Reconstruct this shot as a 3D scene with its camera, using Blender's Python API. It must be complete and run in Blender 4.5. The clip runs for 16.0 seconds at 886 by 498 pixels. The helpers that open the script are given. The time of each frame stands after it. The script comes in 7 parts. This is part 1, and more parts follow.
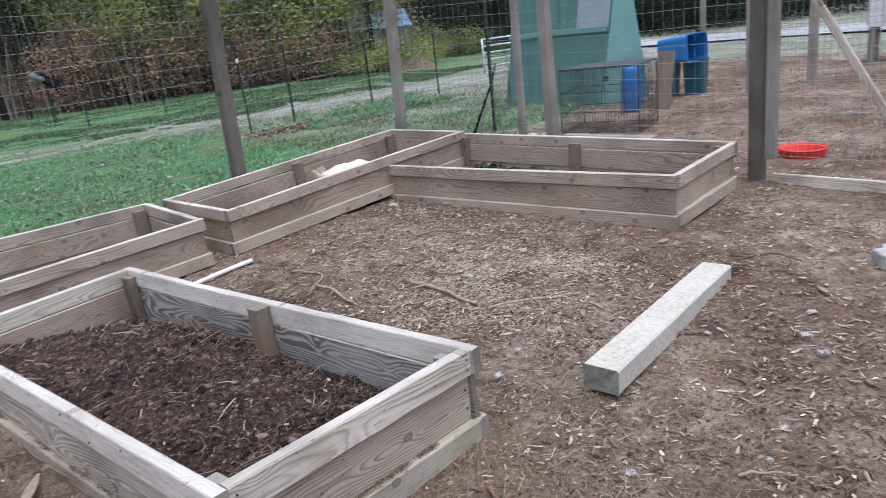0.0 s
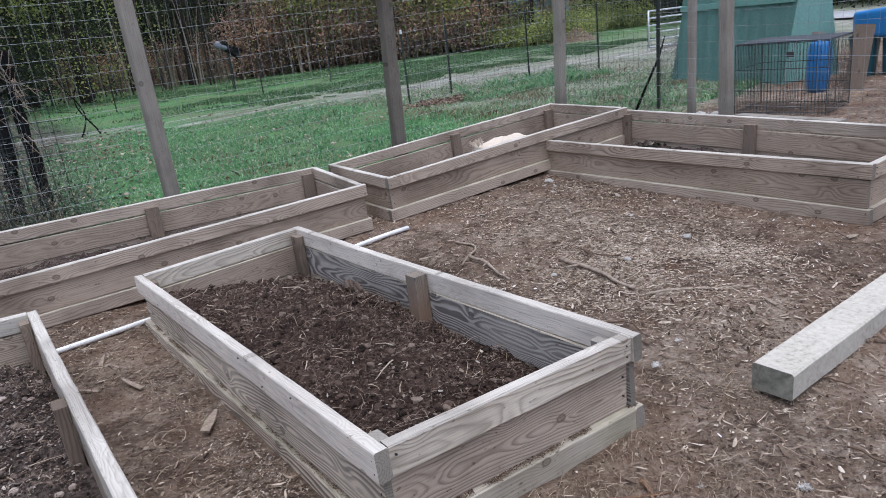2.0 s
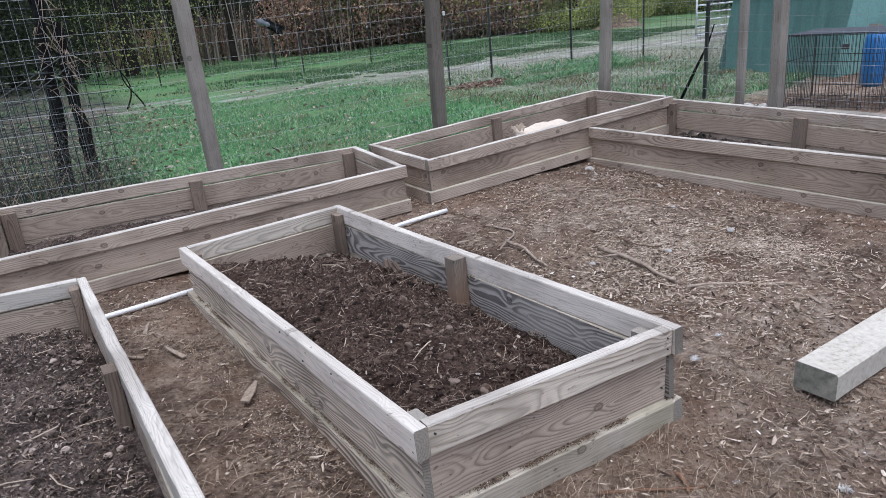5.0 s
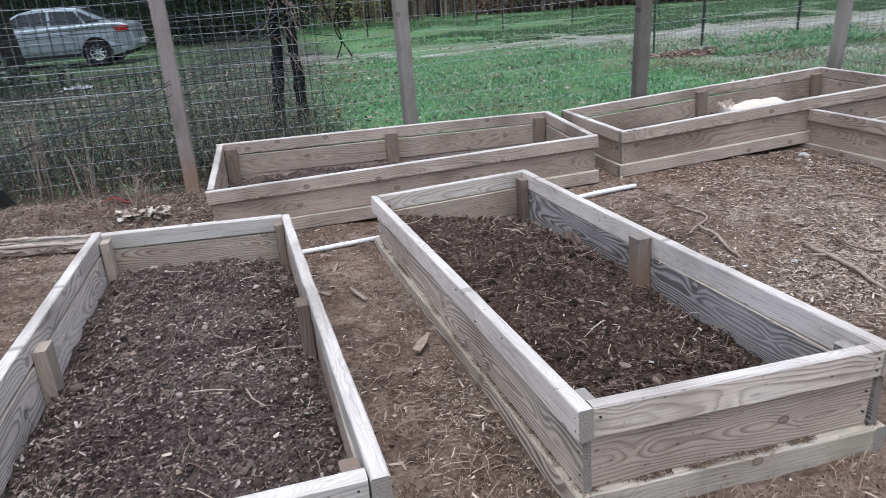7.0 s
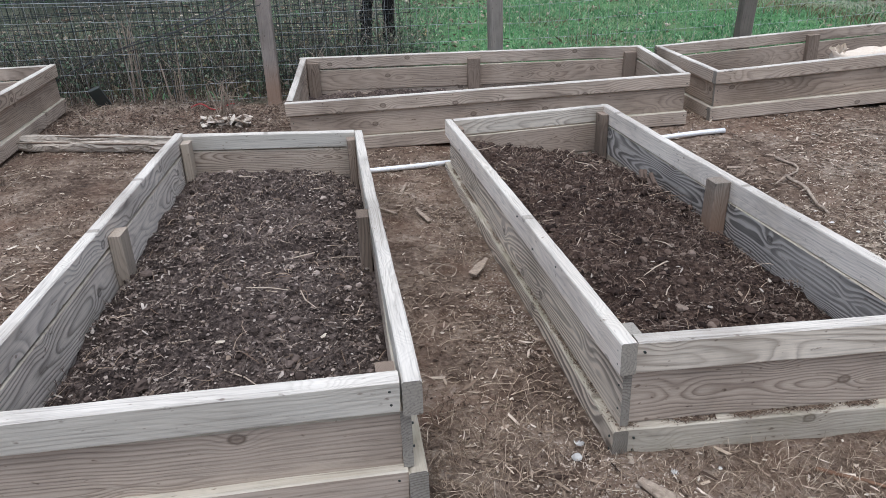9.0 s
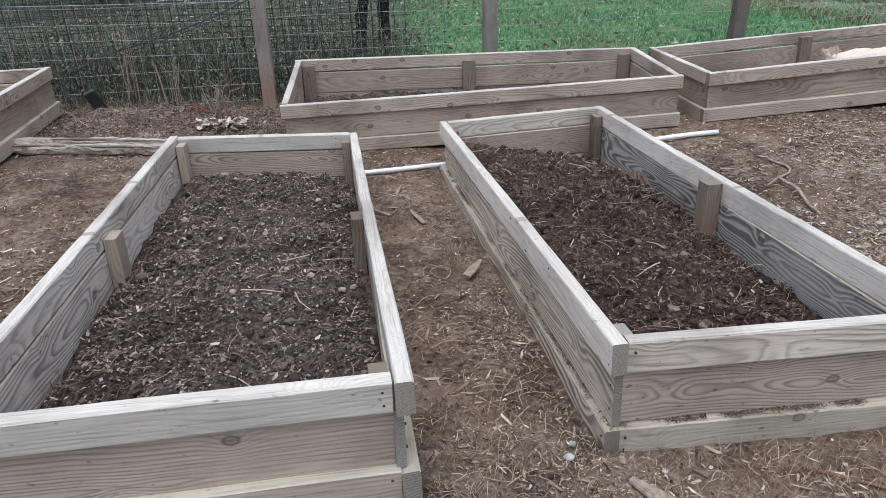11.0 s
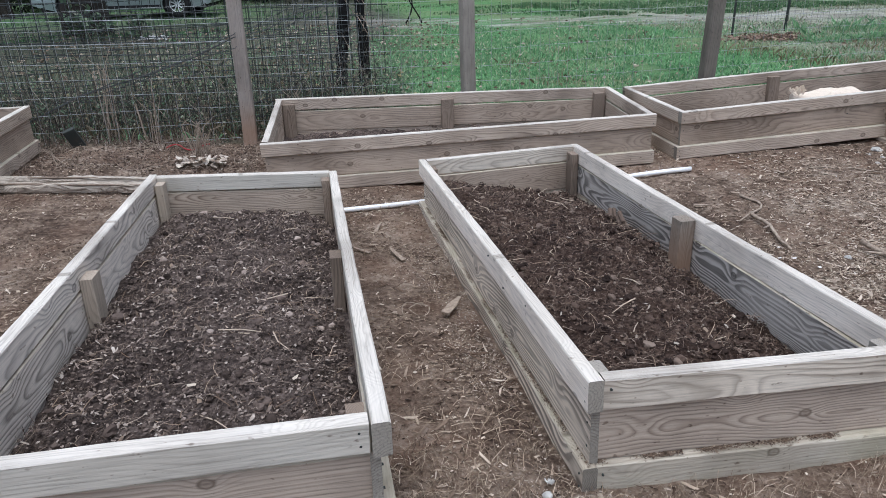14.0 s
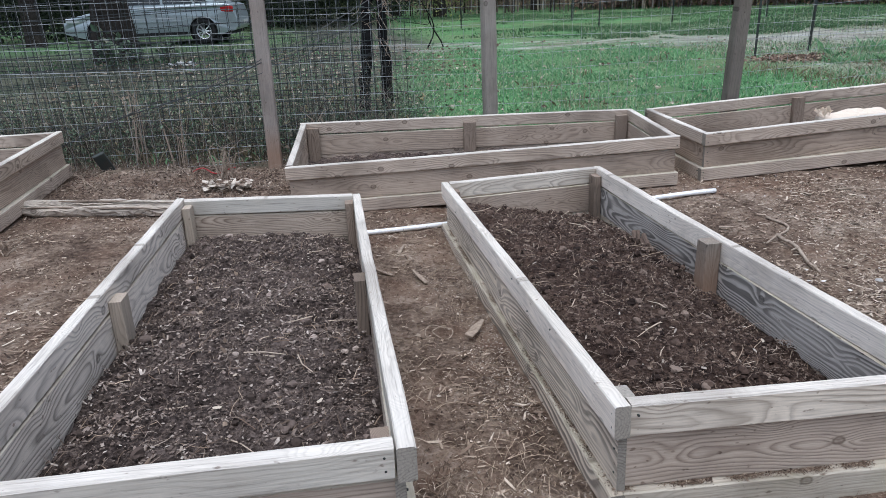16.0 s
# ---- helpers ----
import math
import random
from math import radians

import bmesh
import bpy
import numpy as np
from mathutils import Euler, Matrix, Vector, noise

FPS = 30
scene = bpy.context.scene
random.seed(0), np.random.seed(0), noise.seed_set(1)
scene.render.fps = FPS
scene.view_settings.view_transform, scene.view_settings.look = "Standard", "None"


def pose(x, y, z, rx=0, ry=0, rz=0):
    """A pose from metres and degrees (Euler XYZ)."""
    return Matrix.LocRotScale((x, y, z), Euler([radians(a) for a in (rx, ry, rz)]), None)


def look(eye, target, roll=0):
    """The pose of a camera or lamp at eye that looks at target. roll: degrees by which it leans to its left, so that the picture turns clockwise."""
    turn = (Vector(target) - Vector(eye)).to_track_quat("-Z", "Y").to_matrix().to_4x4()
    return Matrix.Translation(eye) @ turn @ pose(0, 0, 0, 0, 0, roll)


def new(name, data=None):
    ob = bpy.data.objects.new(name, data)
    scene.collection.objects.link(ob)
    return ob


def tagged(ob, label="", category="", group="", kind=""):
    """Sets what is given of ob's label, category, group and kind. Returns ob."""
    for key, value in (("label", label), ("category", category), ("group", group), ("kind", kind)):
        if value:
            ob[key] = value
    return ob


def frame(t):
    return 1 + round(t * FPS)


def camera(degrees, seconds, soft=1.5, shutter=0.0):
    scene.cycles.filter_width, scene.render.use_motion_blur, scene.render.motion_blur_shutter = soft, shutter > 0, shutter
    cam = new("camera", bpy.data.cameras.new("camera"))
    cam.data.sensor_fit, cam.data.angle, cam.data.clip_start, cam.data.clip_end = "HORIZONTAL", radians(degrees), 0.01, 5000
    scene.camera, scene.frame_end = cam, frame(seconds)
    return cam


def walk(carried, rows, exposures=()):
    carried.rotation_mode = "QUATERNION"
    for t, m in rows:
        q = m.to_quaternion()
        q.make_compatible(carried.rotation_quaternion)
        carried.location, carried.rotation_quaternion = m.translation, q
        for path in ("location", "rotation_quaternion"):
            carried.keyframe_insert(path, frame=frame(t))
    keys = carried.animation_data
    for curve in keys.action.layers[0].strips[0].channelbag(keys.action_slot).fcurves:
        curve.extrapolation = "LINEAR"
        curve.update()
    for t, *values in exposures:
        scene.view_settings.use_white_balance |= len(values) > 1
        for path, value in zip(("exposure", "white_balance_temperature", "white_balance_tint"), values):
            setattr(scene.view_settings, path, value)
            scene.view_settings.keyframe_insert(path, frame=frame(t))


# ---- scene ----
# seconds, place, heading (clockwise from +y), pitch, roll
ROWS = [
    (0, -0.582, -1.332, 1.274, 47.50, -17.41, -7.01),
    (0.1, -0.581, -1.328, 1.274, 48.65, -17.36, -7.13),
    (0.2, -0.580, -1.324, 1.275, 49.25, -17.33, -7.26),
    (0.3, -0.578, -1.320, 1.275, 49.22, -17.31, -7.38),
    (0.4, -0.577, -1.316, 1.276, 48.60, -17.29, -7.50),
    (0.5, -0.576, -1.312, 1.276, 47.55, -17.28, -7.63),
    (1, -0.576, -1.291, 1.272, 43.22, -17.30, -6.53),
    (1.5, -0.601, -1.275, 1.273, 38.21, -17.99, -6.61),
    (2, -0.613, -1.268, 1.276, 34.81, -18.08, -6.91),
    (2.5, -0.628, -1.253, 1.277, 33.13, -18.02, -5.62),
    (3, -0.631, -1.253, 1.276, 32.62, -18.21, -5.42),
    (3.5, -0.624, -1.247, 1.268, 33.57, -18.38, -5.43),
    (4, -0.630, -1.245, 1.271, 33.06, -18.66, -5.24),
    (4.2, -0.636, -1.255, 1.287, 32.22, -18.85, -5.75),
    (6.3, -0.657, -1.231, 1.270, 30.73, -19.80, -4.51),
    (6.5, -0.668, -1.225, 1.280, 24.13, -19.45, -5.42),
    (7, -0.660, -1.227, 1.296, 16.12, -21.01, -4.15),
    (7.5, -0.649, -1.225, 1.276, 10.04, -20.75, -3.50),
    (7.7, -0.631, -1.242, 1.270, 6.66, -22.00, -4.03),
    (8, -0.633, -1.233, 1.253, 5.19, -23.94, -3.73),
    (8.5, -0.613, -1.231, 1.244, 7.59, -24.65, -1.97),
    (9, -0.606, -1.241, 1.241, 8.79, -26.03, -1.86),
    (9.5, -0.604, -1.244, 1.238, 8.96, -26.19, -1.90),
    (12, -0.597, -1.261, 1.255, 9.33, -25.00, -1.74),
    (12.5, -0.599, -1.262, 1.255, 9.20, -23.82, -1.13),
    (13, -0.595, -1.270, 1.263, 10.10, -23.35, -1.11),
    (13.5, -0.592, -1.268, 1.268, 10.78, -23.29, -1.20),
    (14, -0.589, -1.271, 1.268, 10.89, -23.09, -1.50),
    (14.5, -0.591, -1.262, 1.269, 9.66, -21.59, -1.71),
    (15, -0.595, -1.266, 1.274, 9.41, -21.02, -1.46),
    (15.5, -0.595, -1.267, 1.276, 9.95, -21.32, -1.60),
    (16, -0.597, -1.270, 1.274, 9.03, -21.23, -2.21),
]

cam = camera(66.0, 16.0, soft=0.65, shutter=0.35)
walk(cam, [(t, pose(x, y, z, 90 + pitch, 0, -turn) @ pose(0, 0, 0, 0, 0, roll)) for t, x, y, z, turn, pitch, roll in ROWS],
     exposures=[(0.0, 0.86, 5720, 13), (0.2, 0.79, 5720, 13), (0.6, 0.68, 5700, 13), (2.0, 0.64, 5700, 13), (3.2, 0.73, 5700, 13), (4.2, 0.74, 5700, 13), (6.5, 0.67, 5700, 13), (7.1, 0.87, 5700, 13), (7.6, 0.93, 5710, 12), (8.3, 0.76, 5750, 10), (9.5, 0.72, 5800, 10), (12.5, 0.69, 5780, 10), (15.5, 0.78, 5700, 10), (16.0, 0.78, 5700, 10)])

# ---- light: a dull overcast evening ----
world = bpy.data.worlds.new("overcast_sky")
scene.world = world
world.use_nodes = True
wn = world.node_tree.nodes
sky = wn.new("ShaderNodeTexSky")
sky.sky_type = "NISHITA"
sky.sun_disc = False
sky.sun_elevation, sky.sun_rotation = radians(79.4), radians(194)
sky.dust_density, sky.ozone_density, sky.air_density = 2.0, 1.0, 1.0
grey = wn.new("ShaderNodeHueSaturation")
grey.inputs["Saturation"].default_value = 0.4
world.node_tree.links.new(sky.outputs[0], grey.inputs["Color"])
world.node_tree.links.new(grey.outputs[0], wn["Background"].inputs["Color"])
wn["Background"].inputs["Strength"].default_value = 0.15
sun_data = bpy.data.lights.new("sun", "SUN")
sun_data.energy, sun_data.angle, sun_data.color = 1.2, radians(55), (1.0, 0.98, 0.95)
sun = new("sun", sun_data)
sun.matrix_world = look((-0.5, -2.0, 11), (0, 0, 0))


# ---- materials ----
def material(name, rough=0.8, metal=0.0):
    m = bpy.data.materials.new(name)
    m.use_nodes = True
    b = m.node_tree.nodes["Principled BSDF"]
    b.inputs["Roughness"].default_value = rough
    b.inputs["Metallic"].default_value = metal
    if rough > 0.6:
        b.inputs["Specular IOR Level"].default_value = 0.2
    return m, m.node_tree.nodes, m.node_tree.links, b


def ramp(nodes, stops):
    r = nodes.new("ShaderNodeValToRGB")
    while len(r.color_ramp.elements) < len(stops):
        r.color_ramp.elements.new(0.5)
    for e, (p, c) in zip(r.color_ramp.elements, stops):
        e.position, e.color = p, (*c, 1)
    return r


def noise_node(nodes, links, vec, scale, detail=4, rough=0.55):
    n = nodes.new("ShaderNodeTexNoise")
    n.inputs["Scale"].default_value, n.inputs["Detail"].default_value = scale, detail
    n.inputs["Roughness"].default_value = rough
    if vec is not None:
        links.new(vec, n.inputs["Vector"])
    return n


def math_node(nodes, links, op, a, b=None, c=None):
    n = nodes.new("ShaderNodeMath")
    n.operation = op
    for i, v in enumerate((a, b, c)):
        if v is None:
            continue
        if isinstance(v, (int, float)):
            n.inputs[i].default_value = v
        else:
            links.new(v, n.inputs[i])
    return n.outputs[0]


def mix_node(nodes, links, fac, a, b, mode="MIX"):
    n = nodes.new("ShaderNodeMix")
    n.data_type, n.blend_type = "RGBA", mode
    for sock, v in ((n.inputs[0], fac), (n.inputs[6], a), (n.inputs[7], b)):
        if isinstance(v, (int, float)):
            sock.default_value = v
        elif isinstance(v, tuple):
            sock.default_value = (*v, 1)
        else:
            links.new(v, sock)
    return n.outputs[2]


def bump_node(nodes, links, bsdf, height, strength=0.4, dist=0.01):
    b = nodes.new("ShaderNodeBump")
    b.inputs["Strength"].default_value, b.inputs["Distance"].default_value = strength, dist
    links.new(height, b.inputs["Height"])
    links.new(b.outputs[0], bsdf.inputs["Normal"])


def wood_material(name, pale, dark, grey, grain=1.0, grey_mix=0.5, moss=0.0, ring_mix=0.9, wild=0.03, foot=0.0, bold=False):
    """Plain-sawn softwood, its grain along local X; weathered to grey in patches."""
    m, n, l, b = material(name, 0.85)
    co = n.new("ShaderNodeTexCoord").outputs["Object"]
    info = n.new("ShaderNodeObjectInfo").outputs["Random"]
    off = n.new("ShaderNodeCombineXYZ")
    l.new(math_node(n, l, "MULTIPLY", info, 37.0), off.inputs[0])
    l.new(math_node(n, l, "MULTIPLY", info, 11.0), off.inputs[1])
    add = n.new("ShaderNodeVectorMath")
    l.new(co, add.inputs[0]), l.new(off.outputs[0], add.inputs[1])
    vec = add.outputs[0]
    # growth rings round a pith that wanders behind the face, swirling past knots
    sep = n.new("ShaderNodeSeparateXYZ")
    l.new(co, sep.inputs[0])
    st = n.new("ShaderNodeMapping")
    st.inputs["Scale"].default_value = (1.5, 5.0, 5.0)
    l.new(vec, st.inputs["Vector"])
    drift = math_node(n, l, "MULTIPLY_ADD", noise_node(n, l, st.outputs[0], 1.0, 2, 0.35).outputs["Fac"], 0.2, -0.1)
    kv = n.new("ShaderNodeMapping")
    kv.inputs["Scale"].default_value = (3.4, 1.0, 4.6)
    l.new(vec, kv.inputs["Vector"])
    ksep, kflat = n.new("ShaderNodeSeparateXYZ"), n.new("ShaderNodeCombineXYZ")
    l.new(kv.outputs[0], ksep.inputs[0])
    l.new(ksep.outputs[0], kflat.inputs[0]), l.new(math_node(n, l, "MULTIPLY_ADD", info, 9.0, ksep.outputs[2]), kflat.inputs[1])
    vor = n.new("ShaderNodeTexVoronoi")
    vor.voronoi_dimensions = "2D"
    vor.inputs["Scale"].default_value = 1.0
    l.new(kflat.outputs[0], vor.inputs["Vector"])
    kd = vor.outputs["Distance"]
    near = math_node(n, l, "POWER", 2.718, math_node(n, l, "MULTIPLY", math_node(n, l, "MULTIPLY", kd, kd), -40.0))
    py = math_node(n, l, "ADD", math_node(n, l, "ADD", sep.outputs[1], 0.02), drift)
    pz = math_node(n, l, "ADD", math_node(n, l, "MULTIPLY_ADD", info, 0.1, 0.02), sep.outputs[2])
    rad = math_node(n, l, "SQRT", math_node(n, l, "ADD", math_node(n, l, "MULTIPLY", py, py), math_node(n, l, "MULTIPLY", pz, pz)))
    rad = math_node(n, l, "MULTIPLY_ADD", near, 0.022, rad)
    rad = math_node(n, l, "MULTIPLY_ADD", noise_node(n, l, vec, 9.0, 2, 0.5).outputs["Fac"], 0.006, rad)
    # the flat-sawn figure: long nested loops
    fl = n.new("ShaderNodeMapping")
    fl.inputs["Scale"].default_value = (1.1, 4.0, 7.0)
    l.new(vec, fl.inputs["Vector"])
    rad = math_node(n, l, "MULTIPLY_ADD", noise_node(n, l, fl.outputs[0], 1.0, 1, 0.35).outputs["Fac"], wild, rad)
    fz = n.new("ShaderNodeMapping")
    fz.inputs["Scale"].default_value = (16.0, 60.0, 60.0)
    l.new(vec, fz.inputs["Vector"])
    rad = math_node(n, l, "MULTIPLY_ADD", noise_node(n, l, fz.outputs[0], 1.0, 2, 0.5).outputs["Fac"], 0.0035, rad)
    ring = math_node(n, l, "FRACT", math_node(n, l, "MULTIPLY", rad, 90.0 * grain))
    rr = ramp(n, [(0.0, (0.25, 0.25, 0.25)), (0.14, (0, 0, 0)), (0.45, (0.12, 0.12, 0.12)), (0.86, (1, 1, 1)), (1.0, (0.25, 0.25, 0.25))])
    if bold:
        rr = ramp(n, [(0.0, (0.5, 0.5, 0.5)), (0.08, (0, 0, 0)), (0.35, (0.15, 0.15, 0.15)), (0.62, (1, 1, 1)), (0.93, (1, 1, 1)), (1.0, (0.5, 0.5, 0.5))])
    l.new(ring, rr.inputs[0])
    # the figure fades out and comes back along the board
    strong = ramp(n, [(0.3, (0.4, 0.4, 0.4)), (0.55, (1, 1, 1))])
    l.new(noise_node(n, l, st.outputs[0], 1.3, 2, 0.5).outputs["Fac"], strong.inputs[0])
    rings = math_node(n, l, "MULTIPLY", rr.outputs[0], strong.outputs[0])
    kring = ramp(n, [(0.0, (0.7, 0.7, 0.7)), (0.03, (0.5, 0.5, 0.5)), (0.052, (1, 1, 1)), (0.075, (0, 0, 0))])
    l.new(math_node(n, l, "MULTIPLY_ADD", noise_node(n, l, vec, 60.0, 2, 0.5).outputs["Fac"], 0.02, math_node(n, l, "ADD", kd, -0.01)), kring.inputs[0])
    sepc = n.new("ShaderNodeSeparateColor")
    l.new(vor.outputs["Color"], sepc.inputs[0])
    some = math_node(n, l, "GREATER_THAN", sepc.outputs[0], 0.4)
    fine = n.new("ShaderNodeMapping")
    fine.inputs["Scale"].default_value = (6.0, 190.0, 190.0)
    l.new(vec, fine.inputs["Vector"])
    fib = noise_node(n, l, fine.outputs[0], 1.0, 3, 0.6)
    blot = noise_node(n, l, vec, 5.0, 5, 0.6)
    stain = noise_node(n, l, vec, 1.6, 4, 0.6)
    sp = n.new("ShaderNodeMapping")
    sp.inputs["Scale"].default_value = (14.0, 30.0, 30.0)
    l.new(vec, sp.inputs["Vector"])
    speck = noise_node(n, l, sp.outputs[0], 2.5, 2, 0.5)
    col = mix_node(n, l, math_node(n, l, "MULTIPLY", rings, ring_mix), pale, dark)
    weather = ramp(n, [(0.35, (0, 0, 0)), (0.7, (1, 1, 1))])
    l.new(blot.outputs["Fac"], weather.inputs[0])
    col = mix_node(n, l, math_node(n, l, "MULTIPLY", weather.outputs[0], grey_mix), col, grey)
    col = mix_node(n, l, math_node(n, l, "MULTIPLY_ADD", info, 0.3, 0.0), col, grey)
    col = mix_node(n, l, math_node(n, l, "MULTIPLY", math_node(n, l, "MULTIPLY", kring.outputs[0], some), 0.8), col, tuple(0.62 * c for c in dark))
    shade = ramp(n, [(0.33, (0.55, 0.53, 0.51)), (0.5, (0.95, 0.94, 0.93)), (0.66, (1.12, 1.12, 1.11))])
    l.new(stain.outputs["Fac"], shade.inputs[0])
    col = mix_node(n, l, 0.8, col, shade.outputs[0], "MULTIPLY")
    fr = ramp(n, [(0.28, (0.5, 0.49, 0.48)), (0.42, (0.9, 0.9, 0.9)), (0.6, (1.08, 1.08, 1.08))])
    l.new(fib.outputs["Fac"], fr.inputs[0])
    col = mix_node(n, l, 0.75, col, fr.outputs[0], "MULTIPLY")
    kn = ramp(n, [(0.68, (1, 1, 1)), (0.76, (0.35, 0.3, 0.27))])
    l.new(speck.outputs["Fac"], kn.inputs[0])
    col = mix_node(n, l, 0.8, col, kn.outputs[0], "MULTIPLY")
    if moss:
        ms = noise_node(n, l, vec, 3.1, 5, 0.65)
        mr = ramp(n, [(0.5, (0, 0, 0)), (0.68, (1, 1, 1))])
        l.new(ms.outputs["Fac"], mr.inputs[0])
        col = mix_node(n, l, math_node(n, l, "MULTIPLY", mr.outputs[0], moss), col, (0.13, 0.14, 0.055))
    if foot:
        # mud drawn up into the foot
        up = math_node(n, l, "MULTIPLY_ADD", blot.outputs["Fac"], 0.16, math_node(n, l, "SUBTRACT", foot - 0.08, sep.outputs[0]))
        fm = ramp(n, [(0.0, (0, 0, 0)), (1.0, (1, 1, 1))])
        l.new(math_node(n, l, "MULTIPLY_ADD", up, 4.5, 0.5), fm.inputs[0])
        col = mix_node(n, l, math_node(n, l, "MULTIPLY", fm.outputs[0], 0.6), col, (0.3, 0.17, 0.1))
    l.new(col, b.inputs["Base Color"])
    h = math_node(n, l, "MULTIPLY_ADD", rings, -0.5, fib.outputs["Fac"])
    bump_node(n, l, b, h, 0.35, 0.002)
    return m


def speckled(name, stops, scale=30.0, rough=0.95, bump=0.5, dist=0.01, big=2.0):
    """Earthy or stony stuff: colour from fine noise, shifted by a broad one."""
    m, n, l, b = material(name, rough)
    co = n.new("ShaderNodeTexCoord").outputs["Object"]
    a = noise_node(n, l, co, scale, 8, 0.7)
    c = noise_node(n, l, co, big, 4, 0.6)
    r = ramp(n, stops)
    l.new(math_node(n, l, "MULTIPLY_ADD", c.outputs["Fac"], 0.5, math_node(n, l, "MULTIPLY_ADD", a.outputs["Fac"], 1.0, -0.25)), r.inputs[0])
    l.new(r.outputs[0], b.inputs["Base Color"])
    bump_node(n, l, b, a.outputs["Fac"], bump, dist)
    return m


def pieces_material(name, stops, rough=0.85, per_object=False, grain=60.0, clump=0.0):
    """Small loose pieces, each of its own tone."""
    m, n, l, b = material(name, rough)
    if per_object:
        v = n.new("ShaderNodeObjectInfo").outputs["Random"]
    else:
        v = n.new("ShaderNodeNewGeometry").outputs["Random Per Island"]
    r = ramp(n, stops)
    l.new(v, r.inputs[0])
    co = n.new("ShaderNodeTexCoord").outputs["Object"]
    g = noise_node(n, l, co, grain, 3, 0.6)
    gr = ramp(n, [(0.3, (0.7, 0.7, 0.7)), (0.65, (1.1, 1.1, 1.1))])
    l.new(g.outputs["Fac"], gr.inputs[0])
    col = mix_node(n, l, 0.7, r.outputs[0], gr.outputs[0], "MULTIPLY")
    if clump:
        # whole sprays differ in tone
        cl = ramp(n, [(0.36, (0.3, 0.34, 0.36)), (0.5, (0.85, 0.85, 0.85)), (0.66, (1.5, 1.4, 1.15))])
        l.new(noise_node(n, l, co, clump, 3, 0.55).outputs["Fac"], cl.inputs[0])
        col = mix_node(n, l, 1.0, col, cl.outputs[0], "MULTIPLY")
    l.new(col, b.inputs["Base Color"])
    if clump:
        # thin leaves let some light through
        tr = n.new("ShaderNodeBsdfTranslucent")
        l.new(col, tr.inputs["Color"])
        mx = n.new("ShaderNodeMixShader")
        mx.inputs[0].default_value = 0.4
        l.new(b.outputs[0], mx.inputs[1])
        l.new(tr.outputs[0], mx.inputs[2])
        l.new(mx.outputs[0], n["Material Output"].inputs["Surface"])
    return m


def painted(name, colour, rough=0.5, metal=0.0, dirt=0.35, scale=3.0, dirt_colour=(0.2, 0.18, 0.15)):
    m, n, l, b = material(name, rough, metal)
    co = n.new("ShaderNodeTexCoord").outputs["Object"]
    a = noise_node(n, l, co, scale, 6, 0.65)
    r = ramp(n, [(0.42, (0, 0, 0)), (0.75, (1, 1, 1))])
    l.new(a.outputs["Fac"], r.inputs[0])
    f = noise_node(n, l, co, scale * 22, 3, 0.6)
    fr = ramp(n, [(0.3, (0.86, 0.86, 0.86)), (0.7, (1.06, 1.06, 1.06))])
    l.new(f.outputs["Fac"], fr.inputs[0])
    col = mix_node(n, l, math_node(n, l, "MULTIPLY", r.outputs[0], dirt), colour, dirt_colour)
    l.new(mix_node(n, l, 1.0, col, fr.outputs[0], "MULTIPLY"), b.inputs["Base Color"])
    return m


